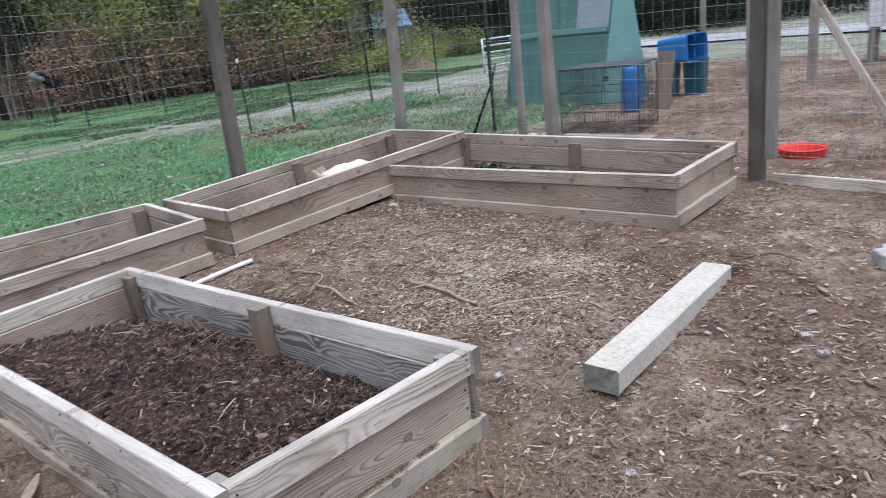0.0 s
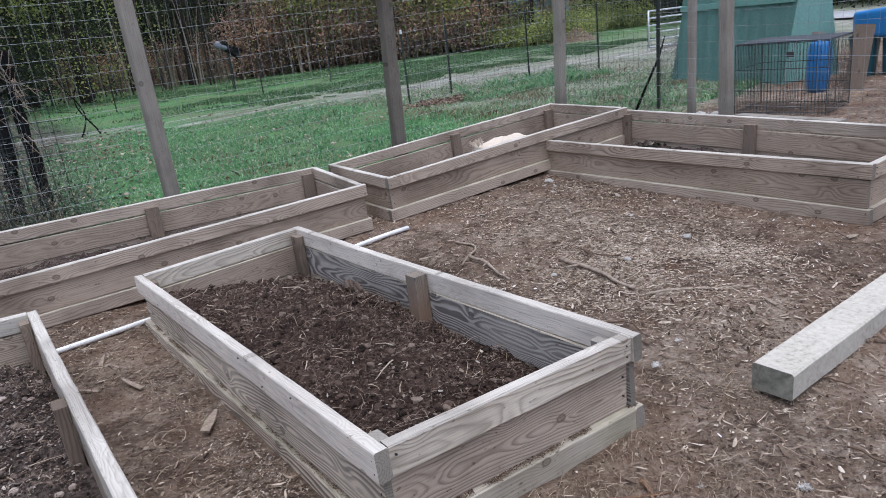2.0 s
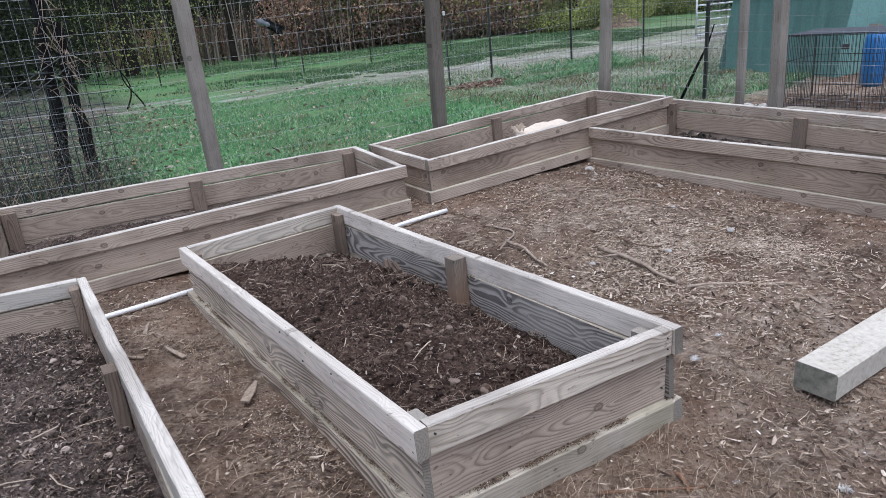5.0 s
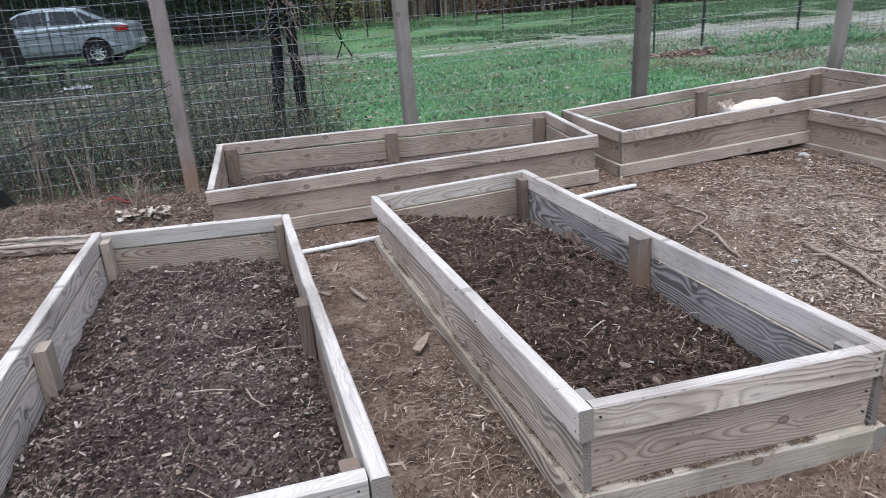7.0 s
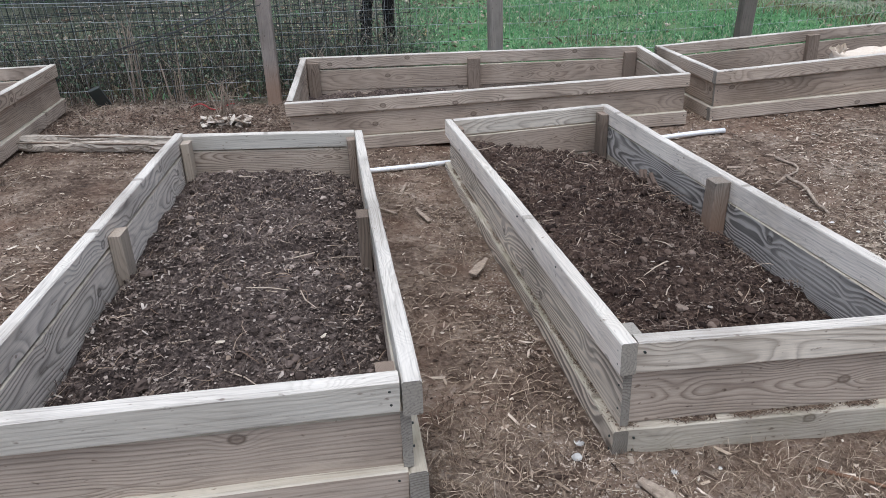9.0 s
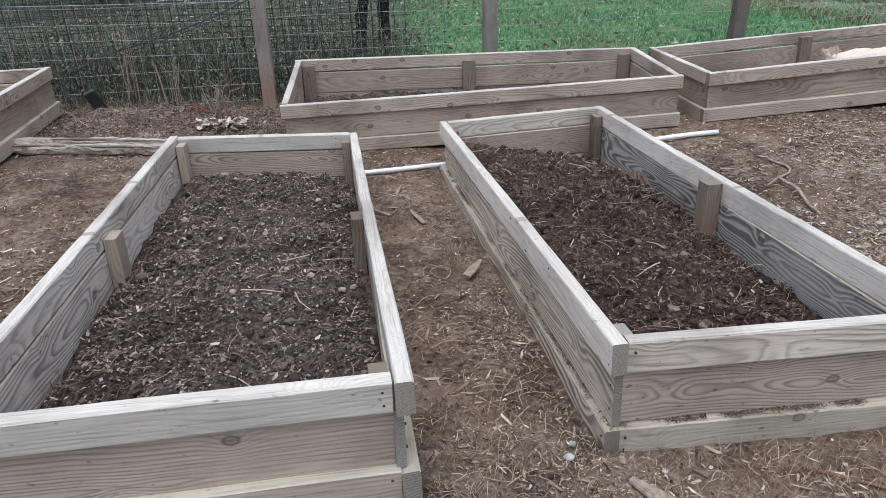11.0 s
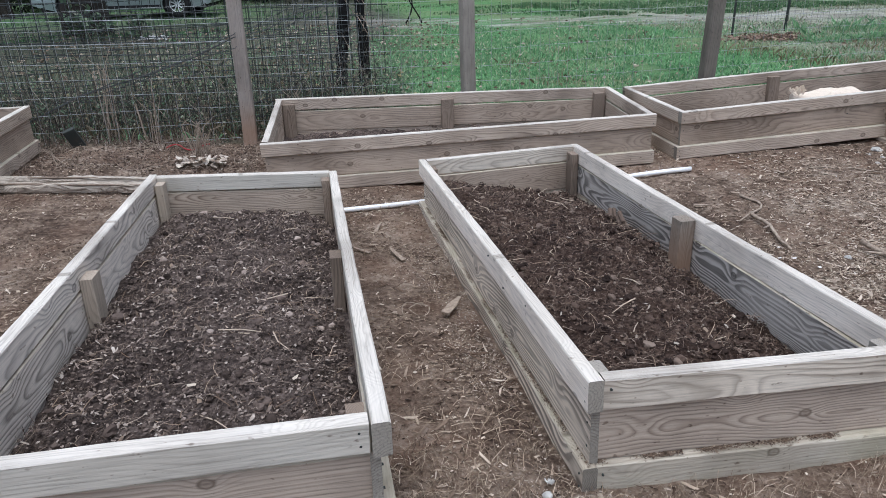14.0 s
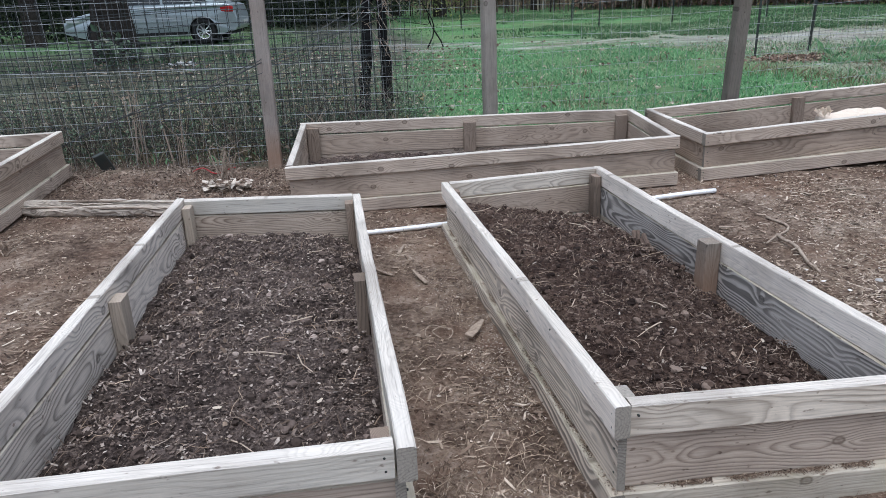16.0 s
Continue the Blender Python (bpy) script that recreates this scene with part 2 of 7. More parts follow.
def ground_material():
    """Bare trodden dirt in the run, grass outside it, and a muddy wheel track across the grass."""
    m, n, l, b = material("yard_ground", 0.95)
    co = n.new("ShaderNodeTexCoord").outputs["Object"]
    sep = n.new("ShaderNodeSeparateXYZ")
    l.new(co, sep.inputs[0])
    x, y = sep.outputs[0], sep.outputs[1]
    fine = noise_node(n, l, co, 38, 9, 0.72)
    mid = noise_node(n, l, co, 6, 6, 0.65)
    broad = noise_node(n, l, co, 0.9, 4, 0.6)
    dirt = ramp(n, [(0.31, (0.03, 0.018, 0.0125)), (0.42, (0.1, 0.067, 0.047)), (0.53, (0.24, 0.177, 0.13)), (0.66, (0.46, 0.38, 0.3))])
    v = math_node(n, l, "MULTIPLY_ADD", mid.outputs["Fac"], 0.45, math_node(n, l, "MULTIPLY", fine.outputs["Fac"], 0.55))
    v = math_node(n, l, "MULTIPLY_ADD", broad.outputs["Fac"], 0.5, math_node(n, l, "ADD", v, -0.25))
    l.new(v, dirt.inputs[0])
    red = ramp(n, [(0.45, (0, 0, 0)), (0.62, (1, 1, 1))])
    l.new(noise_node(n, l, co, 1.7, 4, 0.6).outputs["Fac"], red.inputs[0])
    dcol = mix_node(n, l, math_node(n, l, "MULTIPLY", red.outputs[0], 0.48), dirt.outputs[0], (0.2, 0.116, 0.074))
    edge_early = math_node(n, l, "MULTIPLY_ADD", mid.outputs["Fac"], 1.6, -0.8)
    turf = ramp(n, [(0.3, (0.04, 0.085, 0.035)), (0.5, (0.085, 0.2, 0.07)), (0.7, (0.16, 0.3, 0.12))])
    l.new(v, turf.inputs[0])
    thatch = ramp(n, [(0.42, (0, 0, 0)), (0.66, (1, 1, 1))])
    l.new(noise_node(n, l, co, 0.55, 5, 0.65).outputs["Fac"], thatch.inputs[0])
    gcol = mix_node(n, l, math_node(n, l, "MULTIPLY", thatch.outputs[0], 0.7), turf.outputs[0], (0.17, 0.15, 0.09))
    # leaf litter at left, its browns darkened for the trees' shade
    litter_and_shade = ramp(n, [(0.0, (1, 1, 1)), (1.0, (0, 0, 0))])
    lean = math_node(n, l, "MULTIPLY_ADD", math_node(n, l, "MINIMUM", math_node(n, l, "MAXIMUM", math_node(n, l, "SUBTRACT", y, 5.5), 0.0), 1.2), -0.3, x)
    lean = math_node(n, l, "MULTIPLY_ADD", math_node(n, l, "MINIMUM", math_node(n, l, "MAXIMUM", math_node(n, l, "SUBTRACT", y, 6.7), 0.0), 8.0), -0.14, lean)
    l.new(math_node(n, l, "MULTIPLY_ADD", math_node(n, l, "ADD", lean, edge_early), 0.6, 0.6), litter_and_shade.inputs[0])
    brown = ramp(n, [(0.3, (0.022, 0.024, 0.018)), (0.5, (0.07, 0.074, 0.052)), (0.7, (0.17, 0.15, 0.11))])
    l.new(v, brown.inputs[0])
    # the litter gives way to thin pale grass by the parked car
    open_grass = ramp(n, [(0.0, (1, 1, 1)), (1.0, (0.25, 0.25, 0.25))])
    l.new(math_node(n, l, "MULTIPLY_ADD", math_node(n, l, "ADD", y, edge_early), 0.2, -3.0), open_grass.inputs[0])
    gcol = mix_node(n, l, math_node(n, l, "MULTIPLY", litter_and_shade.outputs[0], math_node(n, l, "MULTIPLY", math_node(n, l, "MAXIMUM", open_grass.outputs[0], math_node(n, l, "MULTIPLY_ADD", x, 0.5, 1.5)), 0.92)), gcol, brown.outputs[0])
    # dry pale turf round the steel posts
    dryside = ramp(n, [(0.3, (0, 0, 0)), (0.7, (1, 1, 1))])
    l.new(math_node(n, l, "MULTIPLY_ADD", math_node(n, l, "ADD", x, edge_early), 0.25, -1.1), dryside.inputs[0])
    near_part = ramp(n, [(0.4, (1, 1, 1)), (0.7, (0, 0, 0))])
    l.new(math_node(n, l, "MULTIPLY", math_node(n, l, "ADD", y, edge_early), 0.036), near_part.inputs[0])
    straw_turf = ramp(n, [(0.3, (0.1, 0.1, 0.07)), (0.5, (0.26, 0.255, 0.2)), (0.7, (0.46, 0.44, 0.37))])
    l.new(v, straw_turf.inputs[0])
    gcol = mix_node(n, l, math_node(n, l, "MULTIPLY", math_node(n, l, "MULTIPLY", dryside.outputs[0], near_part.outputs[0]), 0.85), gcol, straw_turf.outputs[0])
    mud = ramp(n, [(0.38, (0.1, 0.082, 0.064)), (0.48, (0.25, 0.225, 0.195)), (0.55, (0.44, 0.42, 0.39)), (0.72, (0.62, 0.605, 0.58))])
    rut = n.new("ShaderNodeMapping")
    rut.inputs["Scale"].default_value = (0.7, 3.0, 1.0)
    rut.inputs["Rotation"].default_value = (0, 0, 0.25)
    l.new(co, rut.inputs["Vector"])
    l.new(math_node(n, l, "MULTIPLY_ADD", noise_node(n, l, rut.outputs[0], 1.0, 8, 0.75).outputs["Fac"], 0.75, math_node(n, l, "MULTIPLY", fine.outputs["Fac"], 0.25)), mud.inputs[0])
    wob = math_node(n, l, "MULTIPLY_ADD", noise_node(n, l, co, 0.5, 3, 0.5).outputs["Fac"], 1.6, -0.8)
    edge = math_node(n, l, "MULTIPLY_ADD", mid.outputs["Fac"], 1.2, -0.6)
    # the track's middle line
    line = math_node(n, l, "ADD", math_node(n, l, "MULTIPLY_ADD", x, TRACK_SLOPE, TRACK_Y), wob)
    far = math_node(n, l, "ABSOLUTE", math_node(n, l, "SUBTRACT", y, line))
    tr = ramp(n, [(0.0, (1, 1, 1)), (1.0, (0, 0, 0))])
    l.new(math_node(n, l, "MULTIPLY", math_node(n, l, "ADD", far, edge), 0.9 / TRACK_HALF), tr.inputs[0])
    tr.color_ramp.elements[0].position, tr.color_ramp.elements[1].position = 0.55, 0.95
    fade = ramp(n, [(0.0, (0, 0, 0)), (1.0, (1, 1, 1))])
    l.new(math_node(n, l, "MULTIPLY_ADD", x, 0.4, 0.3), fade.inputs[0])
    strk = n.new("ShaderNodeMapping")
    strk.inputs["Scale"].default_value = (0.45, 2.6, 1.0)
    l.new(co, strk.inputs["Vector"])
    brk = ramp(n, [(0.42, (0, 0, 0)), (0.62, (1, 1, 1))])
    l.new(noise_node(n, l, strk.outputs[0], 1.0, 6, 0.7).outputs["Fac"], brk.inputs[0])
    worn = math_node(n, l, "MULTIPLY", tr.outputs[0], math_node(n, l, "MULTIPLY", fade.outputs[0], brk.outputs[0]))
    out = mix_node(n, l, worn, gcol, mud.outputs[0])
    # inside the run: y below the back fence, or beyond it to the right the hens' own bare yard
    back = math_node(n, l, "SUBTRACT", math_node(n, l, "MULTIPLY_ADD", x, -0.06, 4.0), y)
    rightside = math_node(n, l, "SUBTRACT", math_node(n, l, "MULTIPLY_ADD", x, 0.25, 1.6), y)
    inside = math_node(n, l, "MAXIMUM", back, math_node(n, l, "MINIMUM", math_node(n, l, "SUBTRACT", x, 4.6), rightside))
    ir = ramp(n, [(0.42, (0, 0, 0)), (0.58, (1, 1, 1))])
    l.new(math_node(n, l, "ADD", math_node(n, l, "MULTIPLY_ADD", inside, 0.35, 0.5), math_node(n, l, "MULTIPLY", edge, 0.3)), ir.inputs[0])
    farright = ramp(n, [(0.0, (1, 1, 1)), (1.0, (0, 0, 0))])
    l.new(math_node(n, l, "MULTIPLY_ADD", math_node(n, l, "ADD", x, edge), 0.5, -7.0), farright.inputs[0])
    ins = math_node(n, l, "MULTIPLY", ir.outputs[0], farright.outputs[0])
    col = mix_node(n, l, ins, out, dcol)
    l.new(col, b.inputs["Base Color"])
    bump_node(n, l, b, math_node(n, l, "MULTIPLY_ADD", fine.outputs["Fac"], 0.7, mid.outputs["Fac"]), 1.0, 0.035)
    return m


TRACK_Y, TRACK_SLOPE, TRACK_HALF = 14.35, -0.26, 1.25
M_GROUND = ground_material()
M_BOARD = wood_material("weathered_pine_board", (0.525, 0.42, 0.3245), (0.1785, 0.1281, 0.0926), (0.483, 0.4095, 0.338), 1.05, 0.3, ring_mix=0.9, wild=0.05)
M_WILD = wood_material("wild_grained_pine_board", (0.5034, 0.4095, 0.3188), (0.1945, 0.1408, 0.1024), (0.4805, 0.403, 0.3323), 1.0, 0.15, ring_mix=1.0, wild=0.09)
# silvered wood, lightened further for the side light it faces
M_GREYWILD = wood_material("lightened_silvered_board", (0.7072, 0.6255, 0.532), (0.1768, 0.1477, 0.1235), (0.6656, 0.5959, 0.5225), 0.85, 0.15, ring_mix=1.0, wild=0.15)
M_BROWNWILD = wood_material("brown_flat_sawn_board", (0.4515, 0.3518, 0.2652), (0.189, 0.1344, 0.0967), (0.4095, 0.3413, 0.2787), 0.95, 0.3, ring_mix=0.85, wild=0.07)
M_PALE = wood_material("bleached_pine_board", (0.69, 0.605, 0.488), (0.225, 0.172, 0.124), (0.635, 0.57, 0.485), 0.95, 0.25, ring_mix=0.9, wild=0.08)
M_PLAIN = wood_material("plain_bleached_pine_board", (0.564, 0.517, 0.4325), (0.329, 0.2792, 0.2213), (0.5405, 0.5029, 0.4371), 1.3, 0.5, ring_mix=0.6, wild=0.03)
# tone lightened to stand for light on the sideways boards
M_SIDETOP = wood_material("lightened_grey_pine_board", (0.7921, 0.702, 0.5951), (0.4725, 0.4175, 0.3537), (0.7366, 0.6705, 0.5951), 1.6, 0.6, ring_mix=0.6, wild=0.03)
# bleached top faces, paled further for the sky light on them
M_RIM = wood_material("bleached_skylit_rim", (0.5896, 0.5368, 0.462), (0.3696, 0.3212, 0.264), (0.5808, 0.5412, 0.484), 3.2, 0.4, wild=0.006)
M_MOSSY = wood_material("damp_pine_board", (0.53, 0.46, 0.355), (0.28, 0.228, 0.165), (0.5, 0.455, 0.375), 1.1, 0.4, 0.3, ring_mix=0.6)
M_DARKWILD = wood_material("dark_flat_sawn_board", (0.48, 0.435, 0.385), (0.085, 0.073, 0.063), (0.42, 0.395, 0.365), 0.8, 0.1, ring_mix=1.0, wild=0.2, bold=True)
# weathered wood with side light painted in, far paler than the front boards
M_OUTER = wood_material("lightened_weathered_board", (0.8024, 0.696, 0.56), (0.1888, 0.1531, 0.121), (0.708, 0.638, 0.5376), 0.8, 0.12, ring_mix=1.0, wild=0.15, bold=True)
M_WETSTUB = wood_material("split_post_with_damp_foot", (0.248, 0.204, 0.1595), (0.0527, 0.0396, 0.03016), (0.2604, 0.231, 0.1943), 2.6, 0.35, ring_mix=0.95, wild=0.03, foot=0.2)
M_END = wood_material("end_grain", (0.31, 0.275, 0.225), (0.14, 0.118, 0.092), (0.28, 0.258, 0.22), 1.6, 0.4)
M_PALESTUB = wood_material("tan_pine_stub", (0.42, 0.34, 0.255), (0.2, 0.15, 0.11), (0.38, 0.33, 0.275), 2.2, 0.3)
M_STUB = wood_material("brown_pine_post", (0.2635, 0.1992, 0.1492), (0.102, 0.073, 0.0533), (0.238, 0.1975, 0.1599), 2.0, 0.3, wild=0.015)
M_POST = wood_material("grey_fence_post", (0.31, 0.275, 0.228), (0.16, 0.137, 0.112), (0.33, 0.306, 0.265), 1.7, 0.6, ring_mix=0.6, wild=0.012)
M_FOOTPOST = wood_material("grey_post_with_muddy_foot", (0.31, 0.25, 0.205), (0.16, 0.133, 0.112), (0.31, 0.286, 0.258), 1.7, 0.6, ring_mix=0.6, wild=0.012, foot=0.27)
M_DARKPOST = wood_material("dark_fence_post", (0.165, 0.143, 0.115), (0.08, 0.067, 0.054), (0.185, 0.17, 0.145), 1.6, 0.5, ring_mix=0.6, wild=0.012)
M_TIMBER = speckled("grey_timber", [(0.25, (0.2604, 0.2162, 0.162)), (0.42, (0.465, 0.4232, 0.351)), (0.75, (0.6324, 0.5888, 0.504))], 45.0, 0.9, 0.35, 0.004, 4.0)
M_TIMBEREND = speckled("green_grey_timber_end", [(0.3, (0.1326, 0.1296, 0.1023)), (0.5, (0.2448, 0.2352, 0.1906)), (0.75, (0.3672, 0.3408, 0.279))], 40.0, 0.95, 0.4, 0.004, 6.0)
M_SOIL = speckled("dark_compost", [(0.3, (0.014, 0.008, 0.006)), (0.47, (0.044, 0.026, 0.018)), (0.63, (0.11, 0.073, 0.053)), (0.85, (0.21, 0.155, 0.12))], 55.0, 0.97, 1.0, 0.02, 5.0)
M_GREYSOIL = speckled("dry_grey_compost", [(0.32, (0.0158, 0.0109, 0.0085)), (0.47, (0.0609, 0.0445, 0.037)), (0.62, (0.1575, 0.1208, 0.1016)), (0.85, (0.294, 0.2326, 0.1995))], 55.0, 0.97, 1.0, 0.02, 3.0)
M_STRAW = pieces_material("straw_litter", [(0.0, (0.0636, 0.04, 0.027)), (0.4, (0.1696, 0.115, 0.0781)), (0.8, (0.318, 0.235, 0.1655)), (1.0, (0.5088, 0.4, 0.2976))])
M_MIDSTRAW = pieces_material("dry_grass_litter", [(0.0, (0.09, 0.0595, 0.0395)), (0.45, (0.234, 0.1683, 0.1145)), (0.8, (0.378, 0.289, 0.2054)), (1.0, (0.54, 0.442, 0.3318))])
M_PALESTRAW = pieces_material("pale_straw", [(0.0, (0.216, 0.1612, 0.1176)), (0.5, (0.4536, 0.364, 0.2744)), (0.85, (0.5616, 0.468, 0.3626)), (1.0, (0.7344, 0.6344, 0.5194))])
M_CHIP = pieces_material("wood_chips", [(0.0, (0.0371, 0.023, 0.0158)), (0.3, (0.0901, 0.059, 0.0409)), (0.6, (0.2332, 0.168, 0.1181)), (0.87, (0.4452, 0.35, 0.2558)), (1.0, (0.6784, 0.58, 0.465))])
M_DARKCHIP = pieces_material("damp_chips", [(0.0, (0.032, 0.02, 0.014)), (0.6, (0.085, 0.055, 0.039)), (0.9, (0.17, 0.122, 0.088)), (0.97, (0.3, 0.25, 0.2)), (1.0, (0.5, 0.45, 0.38))])
M_GREYCHIP = pieces_material("dry_grey_chips", [(0.0, (0.0364, 0.0257, 0.0199)), (0.55, (0.1144, 0.0861, 0.0693)), (0.8, (0.2496, 0.196, 0.1596)), (0.93, (0.36, 0.3, 0.248)), (1.0, (0.56, 0.486, 0.413))])
M_ROOT = pieces_material("brown_roots", [(0.0, (0.06, 0.04, 0.03)), (0.6, (0.16, 0.115, 0.086)), (1.0, (0.36, 0.29, 0.23))])
M_PALEGRASS = pieces_material("pale_dry_grass", [(0.0, (0.12, 0.17, 0.08)), (0.5, (0.3, 0.3, 0.2)), (1.0, (0.52, 0.48, 0.38))], 0.8)
M_DIRTCLOD = pieces_material("dirt_clods", [(0.0, (0.0795, 0.052, 0.0353)), (0.6, (0.1484, 0.102, 0.0698)), (1.0, (0.2968, 0.22, 0.1562))], 0.97)
M_CLOD = pieces_material("soil_clods", [(0.0, (0.016, 0.01, 0.0075)), (0.5, (0.05, 0.032, 0.024)), (0.85, (0.13, 0.09, 0.068)), (1.0, (0.24, 0.185, 0.145))], 0.97)
M_PALECLOD = pieces_material("dry_soil_clods", [(0.0, (0.021, 0.0148, 0.0114)), (0.5, (0.0788, 0.0574, 0.0466)), (0.85, (0.189, 0.1445, 0.1197)), (1.0, (0.42, 0.3415, 0.285))], 0.97)
M_GRASS = pieces_material("grass_blades", [(0.0, (0.065, 0.1708, 0.0696)), (0.45, (0.143, 0.3233, 0.1334)), (0.8, (0.247, 0.4453, 0.2088)), (0.93, (0.39, 0.4636, 0.2784)), (1.0, (0.598, 0.5124, 0.3596))], 0.6)
M_FARGRASS = pieces_material("dull_far_grass", [(0.0, (0.04, 0.095, 0.04)), (0.45, (0.08, 0.165, 0.07)), (0.8, (0.14, 0.23, 0.11)), (1.0, (0.28, 0.27, 0.18))], 0.7)
M_DRYGRASS = pieces_material("dry_grass", [(0.0, (0.1, 0.085, 0.045)), (0.5, (0.2, 0.16, 0.09)), (1.0, (0.36, 0.3, 0.2))], 0.8)
M_LEAF = pieces_material("green_leaves", [(0.0, (0.1755, 0.2275, 0.0845)), (0.5, (0.297, 0.351, 0.13)), (1.0, (0.459, 0.481, 0.195))], 0.75, clump=0.55)
# greens taken near black to hold the wood's inner shade
M_SHADELEAF = pieces_material("shade_dark_leaves", [(0.0, (0.02, 0.03, 0.019)), (0.6, (0.042, 0.058, 0.035)), (1.0, (0.075, 0.093, 0.052))], 0.75, clump=0.5)
M_RUST = pieces_material("autumn_leaves", [(0.0, (0.08, 0.055, 0.04)), (0.5, (0.22, 0.145, 0.105)), (0.85, (0.36, 0.26, 0.19)), (1.0, (0.3, 0.28, 0.16))], 0.7)
M_DEADLEAF = pieces_material("fallen_leaves", [(0.0, (0.1, 0.07, 0.05)), (0.6, (0.27, 0.2, 0.145)), (1.0, (0.55, 0.47, 0.37))], 0.8)
M_BARK = speckled("bark", [(0.3, (0.014, 0.012, 0.01)), (0.6, (0.042, 0.035, 0.029)), (0.85, (0.11, 0.095, 0.078))], 22.0, 0.95, 0.9, 0.02)
M_CHAR = speckled("black_rotten_wood", [(0.3, (0.004, 0.004, 0.004)), (0.65, (0.01, 0.0095, 0.009)), (0.95, (0.045, 0.04, 0.036))], 26.0, 0.9, 0.9, 0.01)
M_TWIG = speckled("dry_twig", [(0.3, (0.16, 0.12, 0.088)), (0.5, (0.31, 0.245, 0.185)), (0.75, (0.48, 0.4, 0.315))], 40.0, 0.9, 0.6, 0.004)
M_PIPE = painted("white_plastic_pipe", (0.84, 0.83, 0.8), 0.45, 0.0, 0.25, 6.0, (0.42, 0.36, 0.28))
M_WIRE = painted("galvanised_wire", (0.4, 0.425, 0.42), 0.5, 0.15, 0.4, 9.0, (0.16, 0.13, 0.11))
# uprights painted darker: the long wires catch the sky, these do not
M_UPRIGHT = painted("darkened_upright_wire", (0.33, 0.345, 0.34), 0.55, 0.15, 0.4, 9.0, (0.1, 0.085, 0.07))
M_OLDWIRE = painted("old_dark_mesh", (0.03, 0.038, 0.038), 0.5, 0.3, 0.4, 9.0, (0.05, 0.045, 0.04))
M_DARKWIRE = painted("dark_wire", (0.07, 0.075, 0.075), 0.5, 0.4, 0.4, 9.0, (0.1, 0.08, 0.06))
M_TEAL = painted("faded_teal_paint", (0.2, 0.385, 0.335), 0.6, 0.0, 0.6, 1.4, (0.15, 0.29, 0.255))
M_BLUE = painted("blue_plastic", (0.03, 0.2, 0.5), 0.4, 0.0, 0.2, 4.0, (0.12, 0.22, 0.35))
M_TEALPLASTIC = painted("dark_teal_plastic", (0.015, 0.09, 0.115), 0.45, 0.0, 0.2, 4.0, (0.1, 0.15, 0.16))
M_RED = painted("red_plastic", (0.66, 0.035, 0.022), 0.4, 0.0, 0.2, 6.0, (0.35, 0.1, 0.08))
M_GALV = painted("galvanised_tube", (0.62, 0.64, 0.66), 0.4, 0.6, 0.3, 4.0, (0.35, 0.33, 0.3))
M_TPOST = painted("dark_steel_post", (0.035, 0.045, 0.04), 0.6, 0.3, 0.4, 12.0, (0.09, 0.06, 0.045))
M_WHITE = painted("off_white_plastic", (0.75, 0.75, 0.73), 0.5, 0.0, 0.25, 9.0, (0.5, 0.46, 0.4))
M_BAG = painted("torn_feed_paper", (0.66, 0.56, 0.45), 0.85, 0.0, 0.25, 7.0, (0.6, 0.5, 0.37))
M_FEATHER = painted("white_feather", (0.8, 0.77, 0.725), 0.8, 0.0, 0.15, 30.0)
M_CARPAINT = painted("silver_car_paint", (0.336, 0.384, 0.4), 0.3, 0.35, 0.15, 1.5, (0.288, 0.288, 0.272))
M_RUBBER = painted("black_rubber", (0.018, 0.018, 0.019), 0.85, 0.0, 0.3, 8.0, (0.06, 0.05, 0.045))
M_GLASS = painted("dark_car_glass", (0.02, 0.025, 0.028), 0.1, 0.0, 0.1, 3.0)
M_REDLENS = painted("red_lamp_lens", (0.4, 0.012, 0.012), 0.25, 0.0, 0.1, 4.0)
M_STONE = pieces_material("pale_stones", [(0.0, (0.22, 0.2, 0.17)), (1.0, (0.45, 0.43, 0.39))], 0.9)
M_FRUIT = painted("yellow_windfall", (0.32, 0.27, 0.12), 0.5, 0.0, 0.5, 20.0, (0.14, 0.09, 0.05))
M_BRAMBLE = pieces_material("dry_bramble", [(0.0, (0.03, 0.026, 0.022)), (0.5, (0.085, 0.07, 0.055)), (0.85, (0.19, 0.155, 0.12)), (1.0, (0.42, 0.36, 0.28))], 0.85)
M_TWIGGY = pieces_material("autumn_twigs", [(0.0, (0.1872, 0.1381, 0.1167)), (0.4, (0.3393, 0.2282, 0.1863)), (0.75, (0.4914, 0.3042, 0.236)), (0.88, (0.5382, 0.3627, 0.2732)), (1.0, (0.4212, 0.468, 0.2236))], 0.8, clump=0.8)
M_GREYBOARD = painted("grey_sheet_board", (0.3, 0.36, 0.37), 0.7, 0.0, 0.5, 2.0, (0.2, 0.2, 0.18))
M_TARP = painted("faded_blue_tarp", (0.36, 0.58, 0.74), 0.7, 0.0, 0.3, 3.0, (0.3, 0.36, 0.42))
M_GRIT = painted("dark_tray", (0.04, 0.045, 0.055), 0.6, 0.0, 0.4, 6.0, (0.14, 0.12, 0.1))


# ---- building helpers ----
PLACE = {}


def thing(name, base, label, category, group="", kind=""):
    e = new(name)
    e.empty_display_size = 0.1
    e.location = base
    PLACE[e.name] = Matrix.Translation(base)
    return tagged(e, label, category, group, kind)


